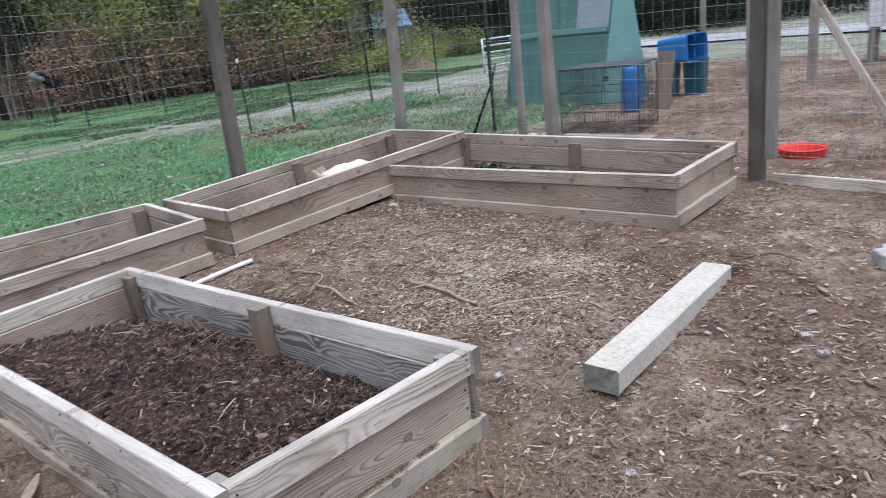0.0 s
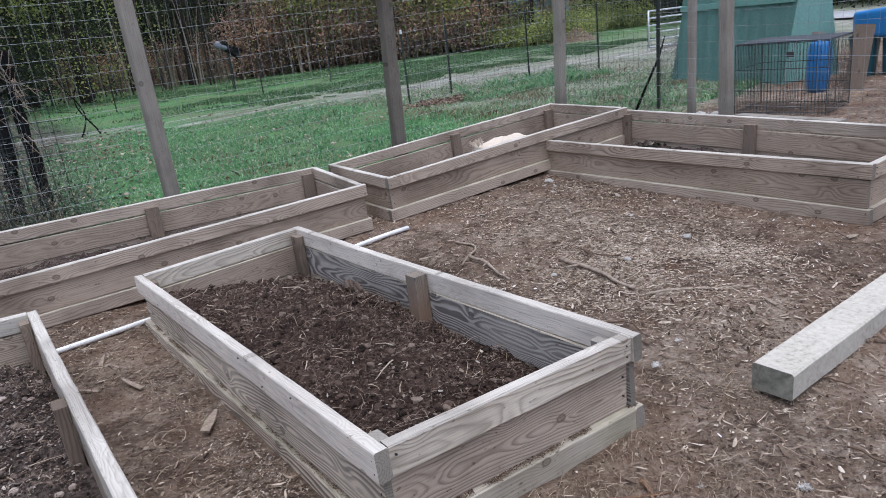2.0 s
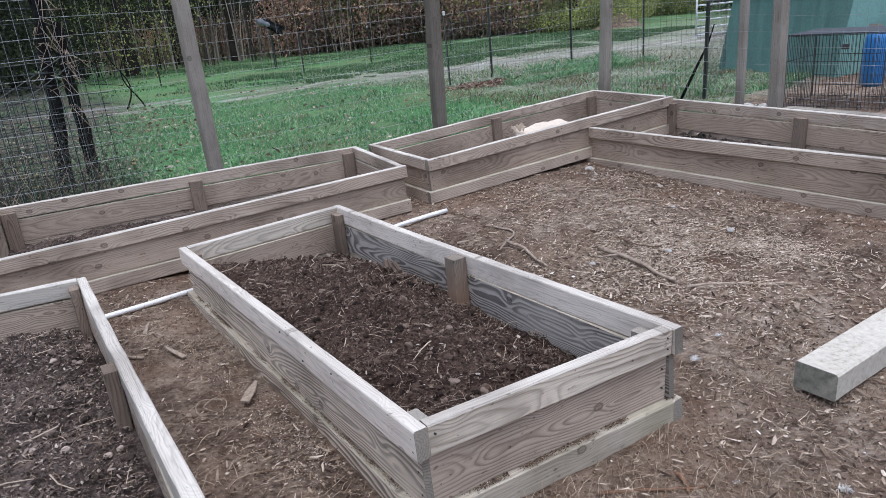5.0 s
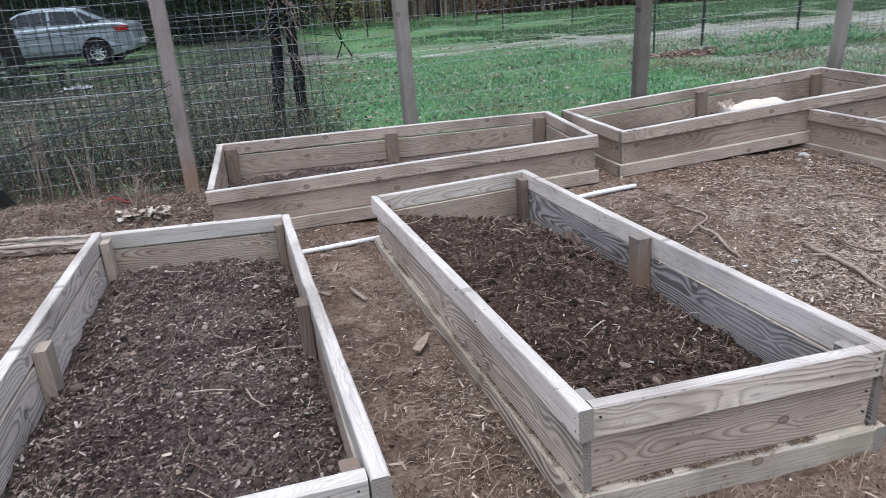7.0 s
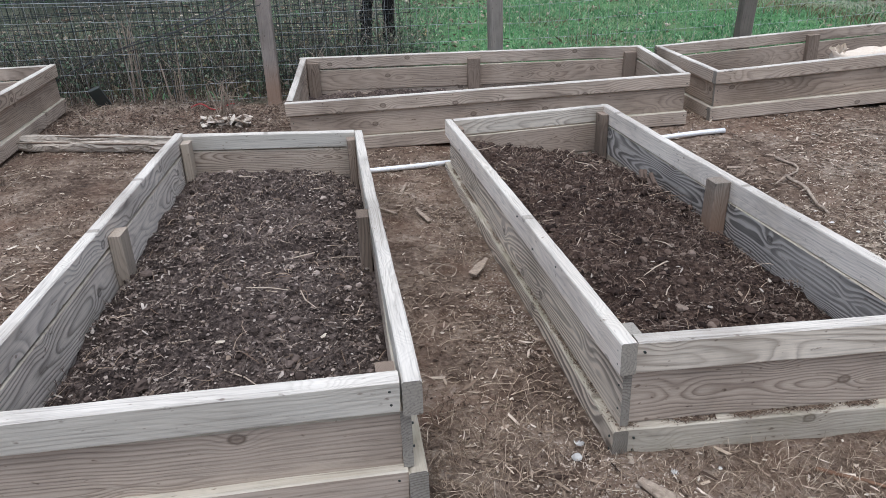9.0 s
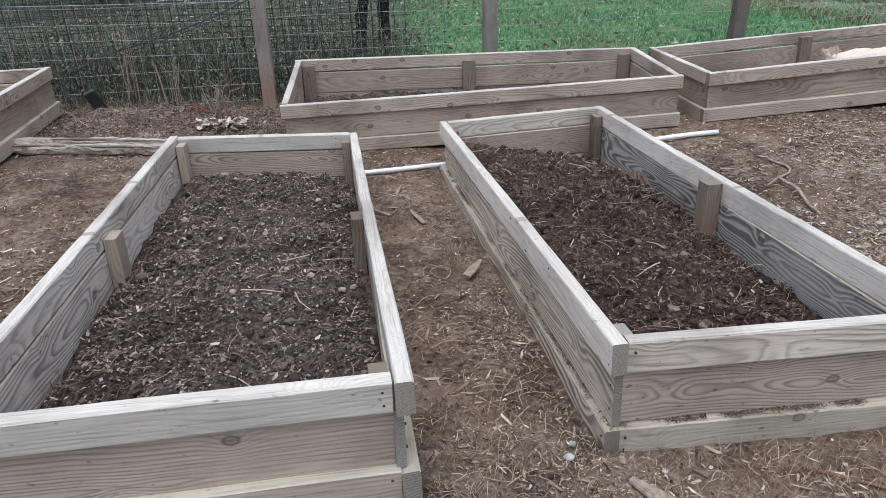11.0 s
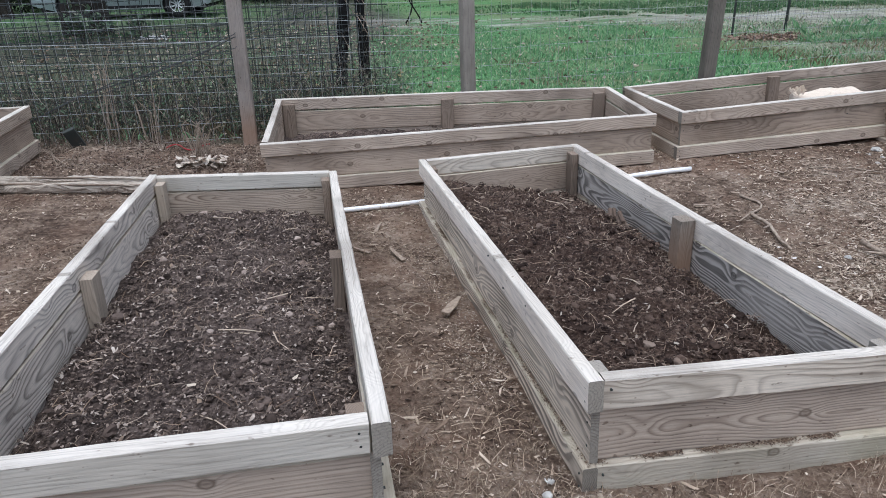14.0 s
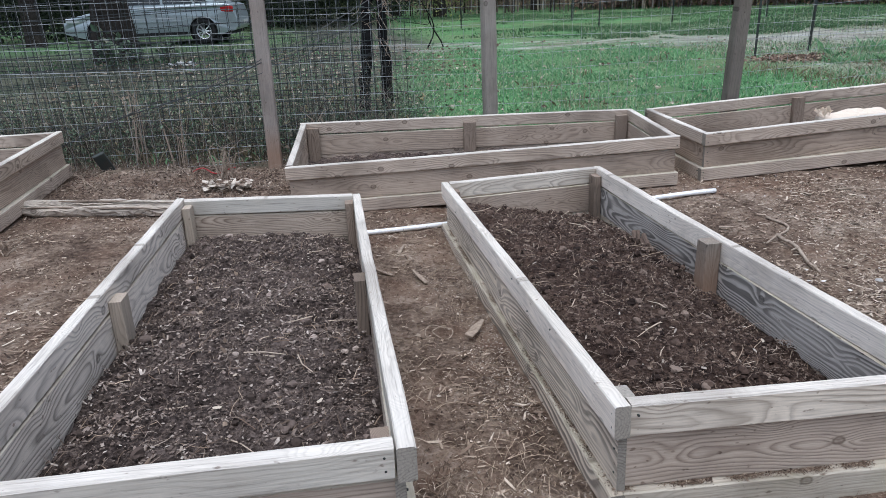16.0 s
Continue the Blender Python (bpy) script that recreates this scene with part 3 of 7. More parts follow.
def mesh_of(name, bm, mat, smooth=False, also=()):
    me = bpy.data.meshes.new(name)
    bm.normal_update()
    bm.to_mesh(me)
    bm.free()
    me.materials.append(mat)
    for extra in also:
        me.materials.append(extra)
    if smooth:
        for p in me.polygons:
            p.use_smooth = True
    return me


def part(name, bm, mat, parent, label="", m=None, smooth=False):
    """One mesh object under a thing or a part; m is its pose in the world."""
    ob = new(name, bm if isinstance(bm, bpy.types.Mesh) else mesh_of(name, bm, mat, smooth))
    m = m if m is not None else Matrix.Identity(4)
    ob.parent = parent
    ob.matrix_basis = PLACE[parent.name].inverted() @ m
    PLACE[ob.name] = m
    if label:
        ob["label"] = label
    return ob


def solo(name, bm, mat, label, category, group="", kind="", m=None, smooth=False):
    ob = new(name, bm if isinstance(bm, bpy.types.Mesh) else mesh_of(name, bm, mat, smooth))
    if m is not None:
        ob.matrix_basis = m
    PLACE[ob.name] = m if m is not None else Matrix.Identity(4)
    return tagged(ob, label, category, group, kind)


def frame_of(p0, p1, up=(0, 0, 1)):
    """A pose at p0 with X towards p1 and Z near up."""
    x = (Vector(p1) - Vector(p0)).normalized()
    y = Vector(up).cross(x).normalized()
    z = x.cross(y)
    m = Matrix((x, y, z)).transposed().to_4x4()
    m.translation = p0
    return m


def bm_from(verts, faces):
    bm = bmesh.new()
    vs = [bm.verts.new(v) for v in verts]
    for f in faces:
        try:
            bm.faces.new([vs[i] for i in f])
        except ValueError:
            pass
    return bm


def bm_board(length, height, thick, seed=0, warp=0.004, worn=0.004):
    """A sawn board from the origin along X, its thickness towards +Y, its height down; edges worn, a little bowed."""
    rng = random.Random(seed)
    n = max(2, int(length / 0.11))
    c = worn
    ring = [(c, 0), (thick - c, 0), (thick, -c), (thick, -height + c), (thick - c, -height), (c, -height), (0, -height + c), (0, -c)]
    ph = [rng.uniform(0, 6.3) for _ in range(4)]
    verts, faces = [], []
    for i in range(n + 1):
        s = length * i / n
        dy = warp * math.sin(ph[0] + 2.1 * s) + rng.uniform(-0.0008, 0.0008)
        dz = warp * 0.7 * math.sin(ph[1] + 1.7 * s)
        for y, z in ring:
            verts.append((s, y + dy + rng.uniform(-0.0007, 0.0007), z + dz + rng.uniform(-0.0009, 0.0009)))
    k = len(ring)
    for i in range(n):
        for j in range(k):
            a, b = i * k + j, i * k + (j + 1) % k
            faces.append((a, b, b + k, a + k))
    faces.append(tuple(range(k))[::-1])
    faces.append(tuple(n * k + j for j in range(k)))
    bm = bm_from(verts, faces)
    bm.faces.ensure_lookup_table()
    for i in range(n):
        for j in (0, 1, 7):
            bm.faces[i * k + j].material_index = 1
    bm.faces[-1].material_index = bm.faces[-2].material_index = 2
    bmesh.ops.recalc_face_normals(bm, faces=bm.faces)
    return bm


def bm_tube(points, radii, sides=6, cap=True):
    """A tapering tube through points."""
    pts = [Vector(p) for p in points]
    verts, faces = [], []
    ref = Vector((0.31, 0.2, 0.93)).normalized()
    for i, p in enumerate(pts):
        d = (pts[min(i + 1, len(pts) - 1)] - pts[max(i - 1, 0)]).normalized()
        a = d.cross(ref)
        a = a.normalized() if a.length > 0.05 else d.orthogonal().normalized()
        b = d.cross(a)
        r = radii[i] if isinstance(radii, (list, tuple)) else radii
        for j in range(sides):
            t = 2 * math.pi * j / sides
            verts.append(p + r * (math.cos(t) * a + math.sin(t) * b))
    for i in range(len(pts) - 1):
        for j in range(sides):
            a, b = i * sides + j, i * sides + (j + 1) % sides
            faces.append((a, b, b + sides, a + sides))
    if cap:
        faces.append(tuple(range(sides))[::-1])
        faces.append(tuple((len(pts) - 1) * sides + j for j in range(sides)))
    bm = bm_from(verts, faces)
    bmesh.ops.recalc_face_normals(bm, faces=bm.faces)
    return bm


def bm_box(sx, sy, sz, bevel=0.0, centre=(0, 0, 0)):
    bm = bmesh.new()
    bmesh.ops.create_cube(bm, size=1.0)
    bmesh.ops.scale(bm, vec=(sx, sy, sz), verts=bm.verts)
    bmesh.ops.translate(bm, vec=centre, verts=bm.verts)
    if bevel:
        bmesh.ops.bevel(bm, geom=bm.edges[:], offset=bevel, segments=2, affect="EDGES", profile=0.6)
    return bm


def bm_lathe(profile, sides=24):
    verts, faces = [], []
    for r, z in profile:
        for j in range(sides):
            t = 2 * math.pi * j / sides
            verts.append((r * math.cos(t), r * math.sin(t), z))
    for i in range(len(profile) - 1):
        for j in range(sides):
            a, b = i * sides + j, i * sides + (j + 1) % sides
            faces.append((a, b, b + sides, a + sides))
    bm = bm_from(verts, faces)
    bmesh.ops.remove_doubles(bm, verts=bm.verts, dist=1e-5)
    bmesh.ops.recalc_face_normals(bm, faces=bm.faces)
    return bm


def bm_join(*bms):
    me = bpy.data.meshes.new("scratch")
    out = bmesh.new()
    for b in bms:
        b.to_mesh(me)
        b.free()
        out.from_mesh(me)
    bpy.data.meshes.remove(me)
    return out


def value_noise(x, y, seed, cell):
    """Smooth random heights on a grid of cells, for numpy arrays."""
    r = np.random.RandomState(seed).rand(64, 64)
    u, v = np.asarray(x) / cell + 1000.3, np.asarray(y) / cell + 1000.7
    i, j = np.floor(u).astype(int), np.floor(v).astype(int)
    a, b = u - i, v - j
    a, b = a * a * (3 - 2 * a), b * b * (3 - 2 * b)
    g = lambda p, q: r[p % 64, q % 64]
    return (g(i, j) * (1 - a) + g(i + 1, j) * a) * (1 - b) + (g(i, j + 1) * (1 - a) + g(i + 1, j + 1) * a) * b - 0.5


# ---- the plan: top outer corners of each raised bed, near left, near right, far left, far right ----
BEDS = {
    "A": ((0.000, 0.000, 0.335), (0.959, -0.020, 0.297), (-0.001, 2.437, 0.222), (0.948, 2.441, 0.241)),
    "B": ((-1.421, -0.151, 0.448), (-0.492, -0.155, 0.426), (-1.396, 2.231, 0.307), (-0.474, 2.218, 0.261)),
    "C": ((-0.890, 2.862, 0.271), (1.557, 2.658, 0.331), (-0.803, 3.840, 0.363), (1.657, 3.615, 0.344)),
    "D": ((1.730, 2.655, 0.336), (4.161, 2.591, 0.426), (1.769, 3.587, 0.340), (4.184, 3.535, 0.441)),
    "E": ((3.173, 0.235, 0.338), (4.150, 0.213, 0.354), (3.211, 2.681, 0.316), (4.200, 2.666, 0.404)),
    "F": ((-3.420, 1.480, 0.400), (-2.470, 1.480, 0.400), (-3.420, 3.920, 0.400), (-2.470, 3.920, 0.400)),
}

DEPTH = 0.325
DEEP = {"A": 1.055, "B": 0.95, "C": 0.97, "D": 0.95, "E": 1.0, "F": 1.0}


def soft_ground(x, y):
    """The height of the yard, which follows the feet of the beds and is level further off."""
    x, y = np.asarray(x, float), np.asarray(y, float)
    top, low = np.zeros_like(x), np.full_like(x, 0.25)
    for key, quad in BEDS.items():
        c = np.array(quad, float)
        for s in (0.0, 0.5, 1.0):
            for t in (0.0, 0.5, 1.0):
                p = (c[0] * (1 - s) + c[1] * s) * (1 - t) + (c[2] * (1 - s) + c[3] * s) * t
                w = np.exp(-((x - p[0]) ** 2 + (y - p[1]) ** 2) / (2 * 0.45 ** 2))
                top, low = top + w * (p[2] - DEPTH * DEEP[key]), low + w
    return top / low


def ground_z(x, y):
    return float(soft_ground(x, y))


def rough_ground(x, y):
    z = soft_ground(x, y)
    near = np.exp(-np.maximum(0, np.hypot(np.asarray(x) - 1, np.asarray(y) - 1) - 6) / 3)
    z = z + near * (0.03 * value_noise(x, y, 1, 0.55) + 0.016 * value_noise(x, y, 2, 0.17) + 0.012 * value_noise(x, y, 3, 0.06))
    far = 1 - near
    return z + far * (0.12 * value_noise(x, y, 4, 3.1) + 0.03 * value_noise(x, y, 5, 0.7))


# ---- ground: one sheet to the horizon ----
def spread(lo, hi, step, reach):
    mid = list(np.arange(lo, hi, step))
    out, d = [], step
    p = hi
    while p < reach:
        out.append(p)
        d *= 1.22
        p += d
    left, d = [], step
    p = lo - step
    while p > -reach:
        left.append(p)
        d *= 1.22
        p -= d
    return np.array(left[::-1] + mid + out)


def make_ground():
    xs, ys = spread(-3.4, 6.5, 0.03, 900), spread(-2.2, 5.0, 0.03, 900)
    gx, gy = np.meshgrid(xs, ys)
    z = rough_ground(gx, gy)
    v = np.stack([gx, gy, z], -1).reshape(-1, 3)
    w, h = len(xs), len(ys)
    i = (np.arange(h - 1)[:, None] * w + np.arange(w - 1)[None]).reshape(-1)
    f = np.stack([i, i + 1, i + 1 + w, i + w], -1)
    me = bpy.data.meshes.new("ground")
    me.from_pydata(v.tolist(), [], f.tolist())
    me.materials.append(M_GROUND)
    me.shade_smooth()
    ob = new("ground", me)
    tagged(ob, "trodden brown dirt yard running out into patchy green grass", "ground", kind="structure")


make_ground()


# ---- raised beds ----
def lerp(a, b, t):
    return Vector(a) * (1 - t) + Vector(b) * t


def shrink(quad, d):
    """The four corners moved inwards by d (outwards if negative)."""
    nl, nr, fl, fr = [Vector(p) for p in quad]
    u, v = (nr - nl).normalized(), (fl - nl).normalized()
    u2, v2 = (fr - fl).normalized(), (fr - nr).normalized()
    return [nl + d * (u + v), nr + d * (-u + v2), fl + d * (u2 - v), fr + d * (-u2 - v2)]


SOIL = {}
SCREW = mesh_of("screw", bm_tube([(0, 0.004, 0), (0, -0.0015, 0)], 0.0031, 8), M_TPOST)
COURSES = (("top_board", 0.0, 0.089, 0.0, 0.04), ("middle_board", 0.089, 0.158, 0.018, 0.0225), ("bottom_board", 0.239, 0.092, -0.006, 0.04))


def raised_bed(key, label, mats, long_x, stub_mat, soil, soil_drop, soil_label, mound=0.02, seed=0, stubs=True):
    quad = [Vector(p) for p in BEDS[key]]
    base = sum(quad, Vector()) / 4
    deep = DEEP[key]
    base.z -= DEPTH * deep
    bed = thing("raised_bed", base, label, "garden bed", "raised garden beds")
    rng = random.Random(seed)
    T = 0.04
    for (name, drop, height, inset, T), usual in zip(COURSES, mats):
        drop, height = drop * deep, height * deep
        c = [p - Vector((0, 0, drop)) for p in shrink(quad, inset)]
        nl, nr, fl, fr = c
        loop = [(nl, nr), (nr, fr), (fr, fl), (fl, nl)]
        for k, (p, q) in enumerate(loop):
            d, mat = (q - p).normalized(), usual
            runs = (k % 2 == 0) == long_x
            if not runs:
                p, q = p + d * (T + 0.001), q - d * (T + 0.001)
            else:
                p, q = p - d * rng.uniform(0.0, 0.006), q + d * rng.uniform(0.0, 0.006)
            h = height - rng.uniform(0.004, 0.007)
            bm = bm_board((q - p).length, h, T, rng.random(), 0.003)
            fm = frame_of(p, q)
            if key == "A" and k % 2 and name == "top_board":
                mat = M_SIDETOP
            elif key == "A" and k == 1 and name == "middle_board":
                mat = M_DARKWILD
            elif key == "A" and k == 3:
                mat = M_OUTER
            elif key == "A" and k == 2 and name == "middle_board":
                mat = M_BROWNWILD
            elif key == "B" and k == 3:
                mat = M_GREYWILD
            elif key == "B" and name == "top_board":
                mat = M_PLAIN
            board = part(name, mesh_of(name, bm, mat, False, (M_RIM if name == "top_board" else M_MOSSY, M_END)), None, bed, m=fm)
            ln = (q - p).length
            spots = [(0.018, 0.3), (0.02, 0.72), (ln - 0.02, 0.28), (ln - 0.018, 0.7)]
            if runs and name != "bottom_board":
                spots += [(ln * 0.5 - 0.02, 0.3), (ln * 0.5 + 0.02, 0.7)]
            if key == "A" and k == 3 and name == "top_board":
                spots += [(ln * u, 0.25 + 0.5 * (i % 2)) for i, u in enumerate((0.1, 0.17, 0.27, 0.34, 0.62, 0.7, 0.8, 0.9))]
            for sx, sz in spots:
                if rng.random() < 0.35:
                    continue
                part("screw", SCREW, M_TPOST, board, m=fm @ Matrix.Translation((sx, -0.0008, -h * sz)))
    T = 0.04
    # stub posts in the corners and at the middle of the long sides
    inner = shrink(quad, T + 0.001)
    nl, nr, fl, fr = inner
    sides = [(nl, nr), (fl, fr)] if long_x else [(nl, fl), (nr, fr)]
    centre = sum(inner, Vector()) / 4
    for a, b in sides:
        d = (b - a).normalized()
        side = Vector((-d.y, d.x, 0))
        if (centre - a).dot(side) < 0:
            side = -side
        for t, w in ((0.0, 0.085), (0.5, 0.09), (1.0, 0.085)):
            mid = 0.46 if key in "AB" else 0.5
            if t == 0.5 and key == "A" and a is nl:
                continue
            p = lerp(a, b, mid if t == 0.5 else t) + d * (0.004 if t == 0 else -w / 2 if t == 0.5 else -w - 0.004) + side * 0.002
            top = rng.uniform(0.02, 0.045) if (t, key) != (0.5, "A") else 0.01
            depth = 0.04 if (t, key) != (0.5, "A") else 0.065
            w = w if (t, key) != (0.5, "A") else 0.075
            long = DEPTH - top - 0.02
            bm = bm_board(long, w, depth, rng.random(), 0.001, 0.003)
            m = frame_of(p - Vector((0, 0, top)), p - Vector((0, 0, top)) + d)
            if m.to_3x3().col[1].dot(side) < 0:
                q = p + d * w
                m = frame_of(q - Vector((0, 0, top)), q - Vector((0, 0, top)) - d)
            m = m @ Matrix(((0, 0, -1, 0), (0, 1, 0, 0), (1, 0, 0, -long), (0, 0, 0, 1)))
            part("stub_post", bm, M_WETSTUB if (t, key) == (0.5, "A") else M_POST if key == "A" and t == 0 else M_STUB if key == "B" and a is nr else stub_mat, bed, m=m)
    # the soil: an uneven sheet reaching to the boards
    inn = np.array([tuple(p) for p in shrink(quad, T - 0.006)])
    nx, ny = (110, 46) if long_x else (46, 110)
    if key in "AB":
        nx, ny = 90, 230

    def surface(s, t, p):
        ext = np.minimum(np.minimum(s, 1 - s), np.minimum(t, 1 - t))
        z = p[..., 2] - soil_drop(s, t) + mound * np.minimum(1, ext * 6)
        edge = np.minimum(1, 0.35 + ext * 6)
        return z + 0.05 * edge * value_noise(p[..., 0], p[..., 1], 11 + seed, 0.33) + 0.045 * edge * value_noise(p[..., 0], p[..., 1], 12 + seed, 0.11) + 0.03 * value_noise(p[..., 0], p[..., 1], 13, 0.045) + 0.016 * value_noise(p[..., 0], p[..., 1], 14, 0.019)

    s, t = np.meshgrid(np.linspace(0, 1, nx + 1), np.linspace(0, 1, ny + 1))
    p = (inn[0] * (1 - s)[..., None] + inn[1] * s[..., None]) * (1 - t)[..., None] + (inn[2] * (1 - s)[..., None] + inn[3] * s[..., None]) * t[..., None]
    z = surface(s, t, p)
    SOIL[key] = surface
    verts = np.stack([p[..., 0] - base.x, p[..., 1] - base.y, z - base.z], -1).reshape(-1, 3).tolist()
    faces = []
    for j in range(ny):
        for i in range(nx):
            a = j * (nx + 1) + i
            faces.append((a, a + 1, a + nx + 2, a + nx + 1))
    so = part("soil", bm_from(verts, faces), soil, bed, soil_label, m=Matrix.Translation(base), smooth=True)
    so["kind"] = "stuff"
    return bed


PALE3 = (M_PALE, M_BOARD, M_MOSSY)
BROWN3 = (M_BOARD, M_BROWNWILD, M_BOARD)
raised_bed("A", "weathered pine raised bed part filled with dark brown compost", (M_PALE, M_WILD, M_MOSSY), False, M_STUB, M_SOIL,
           lambda s, t: 0.212 - 0.03 * np.sin(3.1 * t) - 0.05 * (1 - s) + 0.05 * t ** 4 - 0.085 * np.exp(-(s / 0.45) ** 2 - ((1 - t) / 0.25) ** 2) + 0.035 * s ** 3 + 0.03 * np.exp(-((1 - s) / 0.22) ** 2 - ((t - 0.2) / 0.25) ** 2) + 0.035 * np.exp(-((s - 0.95) / 0.12) ** 2 - ((t - 0.68) / 0.16) ** 2), "dark crumbly compost", 0.03, 1)
raised_bed("B", "weathered pine raised bed part filled with greyish compost", (M_PALE, M_WILD, M_BOARD), False, M_PALESTUB, M_GREYSOIL,
           lambda s, t: 0.19 + 0.02 * t - 0.02 * np.sin(3.1 * s) + 0.06 * (1 - s) ** 3 * (1 - t) + 0.035 * s ** 6 + 0.05 * s ** 3 * t ** 8, "dry greyish compost with chips", 0.02, 2)
raised_bed("C", "brown weathered pine raised bed, nearly empty, along the wire fence", BROWN3, True, M_STUB, M_GREYSOIL,
           lambda s, t: 0.262, "thin dry soil and straw", 0.01, 3)
raised_bed("D", "brown weathered pine raised bed, empty but for a feed sack", BROWN3, True, M_STUB, M_GREYSOIL,
           lambda s, t: 0.28, "thin dry soil", 0.01, 4)
raised_bed("E", "brown weathered pine raised bed, nearly empty, beside the hens' fence", BROWN3, False, M_STUB, M_GREYSOIL,
           lambda s, t: 0.27, "thin dry soil", 0.01, 5)
raised_bed("F", "weathered pine raised bed standing apart beside a rotten log", BROWN3, False, M_STUB, M_GREYSOIL,
           lambda s, t: 0.24, "dry soil", 0.01, 6)


def stand_of(x, y, extra=0.0):
    return Vector((x, y, ground_z(x, y) + extra))


def soup(verts, faces, mat, name):
    """One mesh from numpy lists of vertices and faces."""
    me = bpy.data.meshes.new(name)
    me.from_pydata(np.asarray(verts).tolist(), [], faces if isinstance(faces, list) else np.asarray(faces).tolist())
    me.materials.append(mat)
    return me


def stuff(name, me, label, category):
    ob = new(name, me)
    return tagged(ob, label, category, kind="stuff")


# ---- the run's fence: wooden posts ----
def fence_post(x, y, width, top, lean, label, turn=0.0, mat=None, seed=0, depth=None):
    z = ground_z(x, y) - 0.05
    depth = depth or width
    bm = bm_board(top - z, width, depth, seed, 0.006, 0.008)
    m = Matrix.Translation((x, y, z)) @ Euler((-lean[1], lean[0], 0)).to_matrix().to_4x4() @ Matrix.Rotation(radians(turn), 4, "Z") @ Matrix.Rotation(radians(-90), 4, "Y") @ Matrix.Translation((0, -depth / 2, width / 2))
    for f in bm.faces:
        f.material_index = 0
    return solo("fence_post", mesh_of("fence_post", bm, mat or M_POST), None, label, "fence post", "wooden posts of the wire fence", m=m)


POSTS = [
    (-1.035, 3.96, 0.10, 2.6, (0.014, 0.0), "leaning grey wooden fence post with a muddy foot"),
    (0.621, 3.82, 0.095, 2.6, (-0.008, 0.0), "grey weathered square wooden fence post"),
    (2.50, 3.68, 0.10, 2.6, (0.024, -0.014), "dark leaning wooden fence post behind the beds"),
    (4.43, 3.64, 0.09, 2.6, (0.021, -0.022), "grey wooden corner post of the wire fence"),
    (4.78, 2.37, 0.062, 2.6, (-0.001, 0.003), "pale wooden post of the hens' fence"),
    (4.36, 1.80, 0.085, 2.6, (0.002, -0.004), "grey knotty wooden post beside a bed"),
    (-4.30, 4.25, 0.10, 2.6, (0.0, 0.0), "grey wooden post of the wire fence by the brambles"),
]
for i, (x, y, w, top, lean, label) in enumerate(POSTS):
    fence_post(x, y, w, top, lean, label, 6 * math.sin(i * 2.1), (M_FOOTPOST, M_POST, M_DARKPOST)[i] if i < 3 else M_POST, i)
fence_post(4.40, 0.15, 0.1, 2.6, (-0.004, 0.012), "thick dark wooden gate post with an iron hinge", 4, M_DARKPOST, 21)


# ---- welded wire ----
def wire_mesh(length, r, sides=4):
    return bm_tube([(0, 0, 0), (length, 0, 0)], r, sides, cap=False)


def wire_run(name, label, a, b, top, across, up, r, mat, first=0.02, drop=0.0, wave=0.012, seed=0):
    """A stretch of welded mesh from a to b: each long wire and each upright a part."""
    a, b = Vector((*a, ground_z(*a))), Vector((*b, ground_z(*b)))
    run = thing(name, a, label, "wire fence", "welded wire panels")
    d = b - a
    flat = Vector((d.x, d.y, 0))
    side = Vector((-flat.y, flat.x, 0)).normalized()
    rng = random.Random(seed)
    ph = rng.uniform(0, 6)
    z, k = first, 0
    n = max(2, int(flat.length / 0.35))
    while z < top:
        pts = [a + d * (i / n) + Vector((0, 0, z)) + side * wave * math.sin(ph + 2.3 * i * 0.35 + 1.3 * z) + Vector((0, 0, wave * 0.8 * math.sin(1.1 * ph + i * 0.9 + k))) for i in range(n + 1)]
        part("long_wire", bm_tube([p - a for p in pts], r, 4, cap=False), mat, run, m=Matrix.Translation(a))
        z += up
        k += 1
    tone = M_UPRIGHT if mat is M_WIRE else mat
    upright = mesh_of("upright_wire", wire_mesh(top - first, r * 0.9), tone)
    count = int(flat.length / across)
    for i in range(count):
        t = (i + 0.5) / count
        p = a + d * t + side * wave * math.sin(ph + 2.3 * t * n * 0.35)
        part("upright_wire", upright, M_UPRIGHT, run, m=Matrix.Translation(p + Vector((0, 0, first))) @ Euler((rng.uniform(-0.006, 0.006), radians(-90) + rng.uniform(-0.006, 0.006), 0)).to_matrix().to_4x4())
    return run


BACK = [(-4.30, 4.32), (-1.035, 4.03), (0.621, 3.88), (2.50, 3.745), (4.43, 3.70)]
for i in range(4):
    wire_run("wire_fence", "galvanised welded wire mesh stapled behind the wooden posts", BACK[i], BACK[i + 1], 2.35, 0.075, 0.118, 0.0013, M_WIRE, seed=i)
SIDE = [(4.50, 3.62), (4.44, 1.80), (4.48, 0.20)]
for i in range(2):
    wire_run("wire_fence", "galvanised welded wire mesh beside the hens' yard", SIDE[i], SIDE[i + 1], 2.35, 0.075, 0.118, 0.0012, M_WIRE, seed=7 + i)
# older, darker mesh slumped behind the left stretch
wire_run("wire_fence", "old dark slumped wire mesh among dry brambles", (-4.2, 4.62), (-0.25, 4.30), 1.55, 0.075, 0.1, 0.0026, M_OLDWIRE, seed=12, wave=0.018)
wire_run("wire_fence", "old dark slumped wire mesh among dry brambles", (-4.4, 5.05), (0.15, 4.75), 1.25, 0.09, 0.1, 0.0028, M_OLDWIRE, seed=13, wave=0.022)
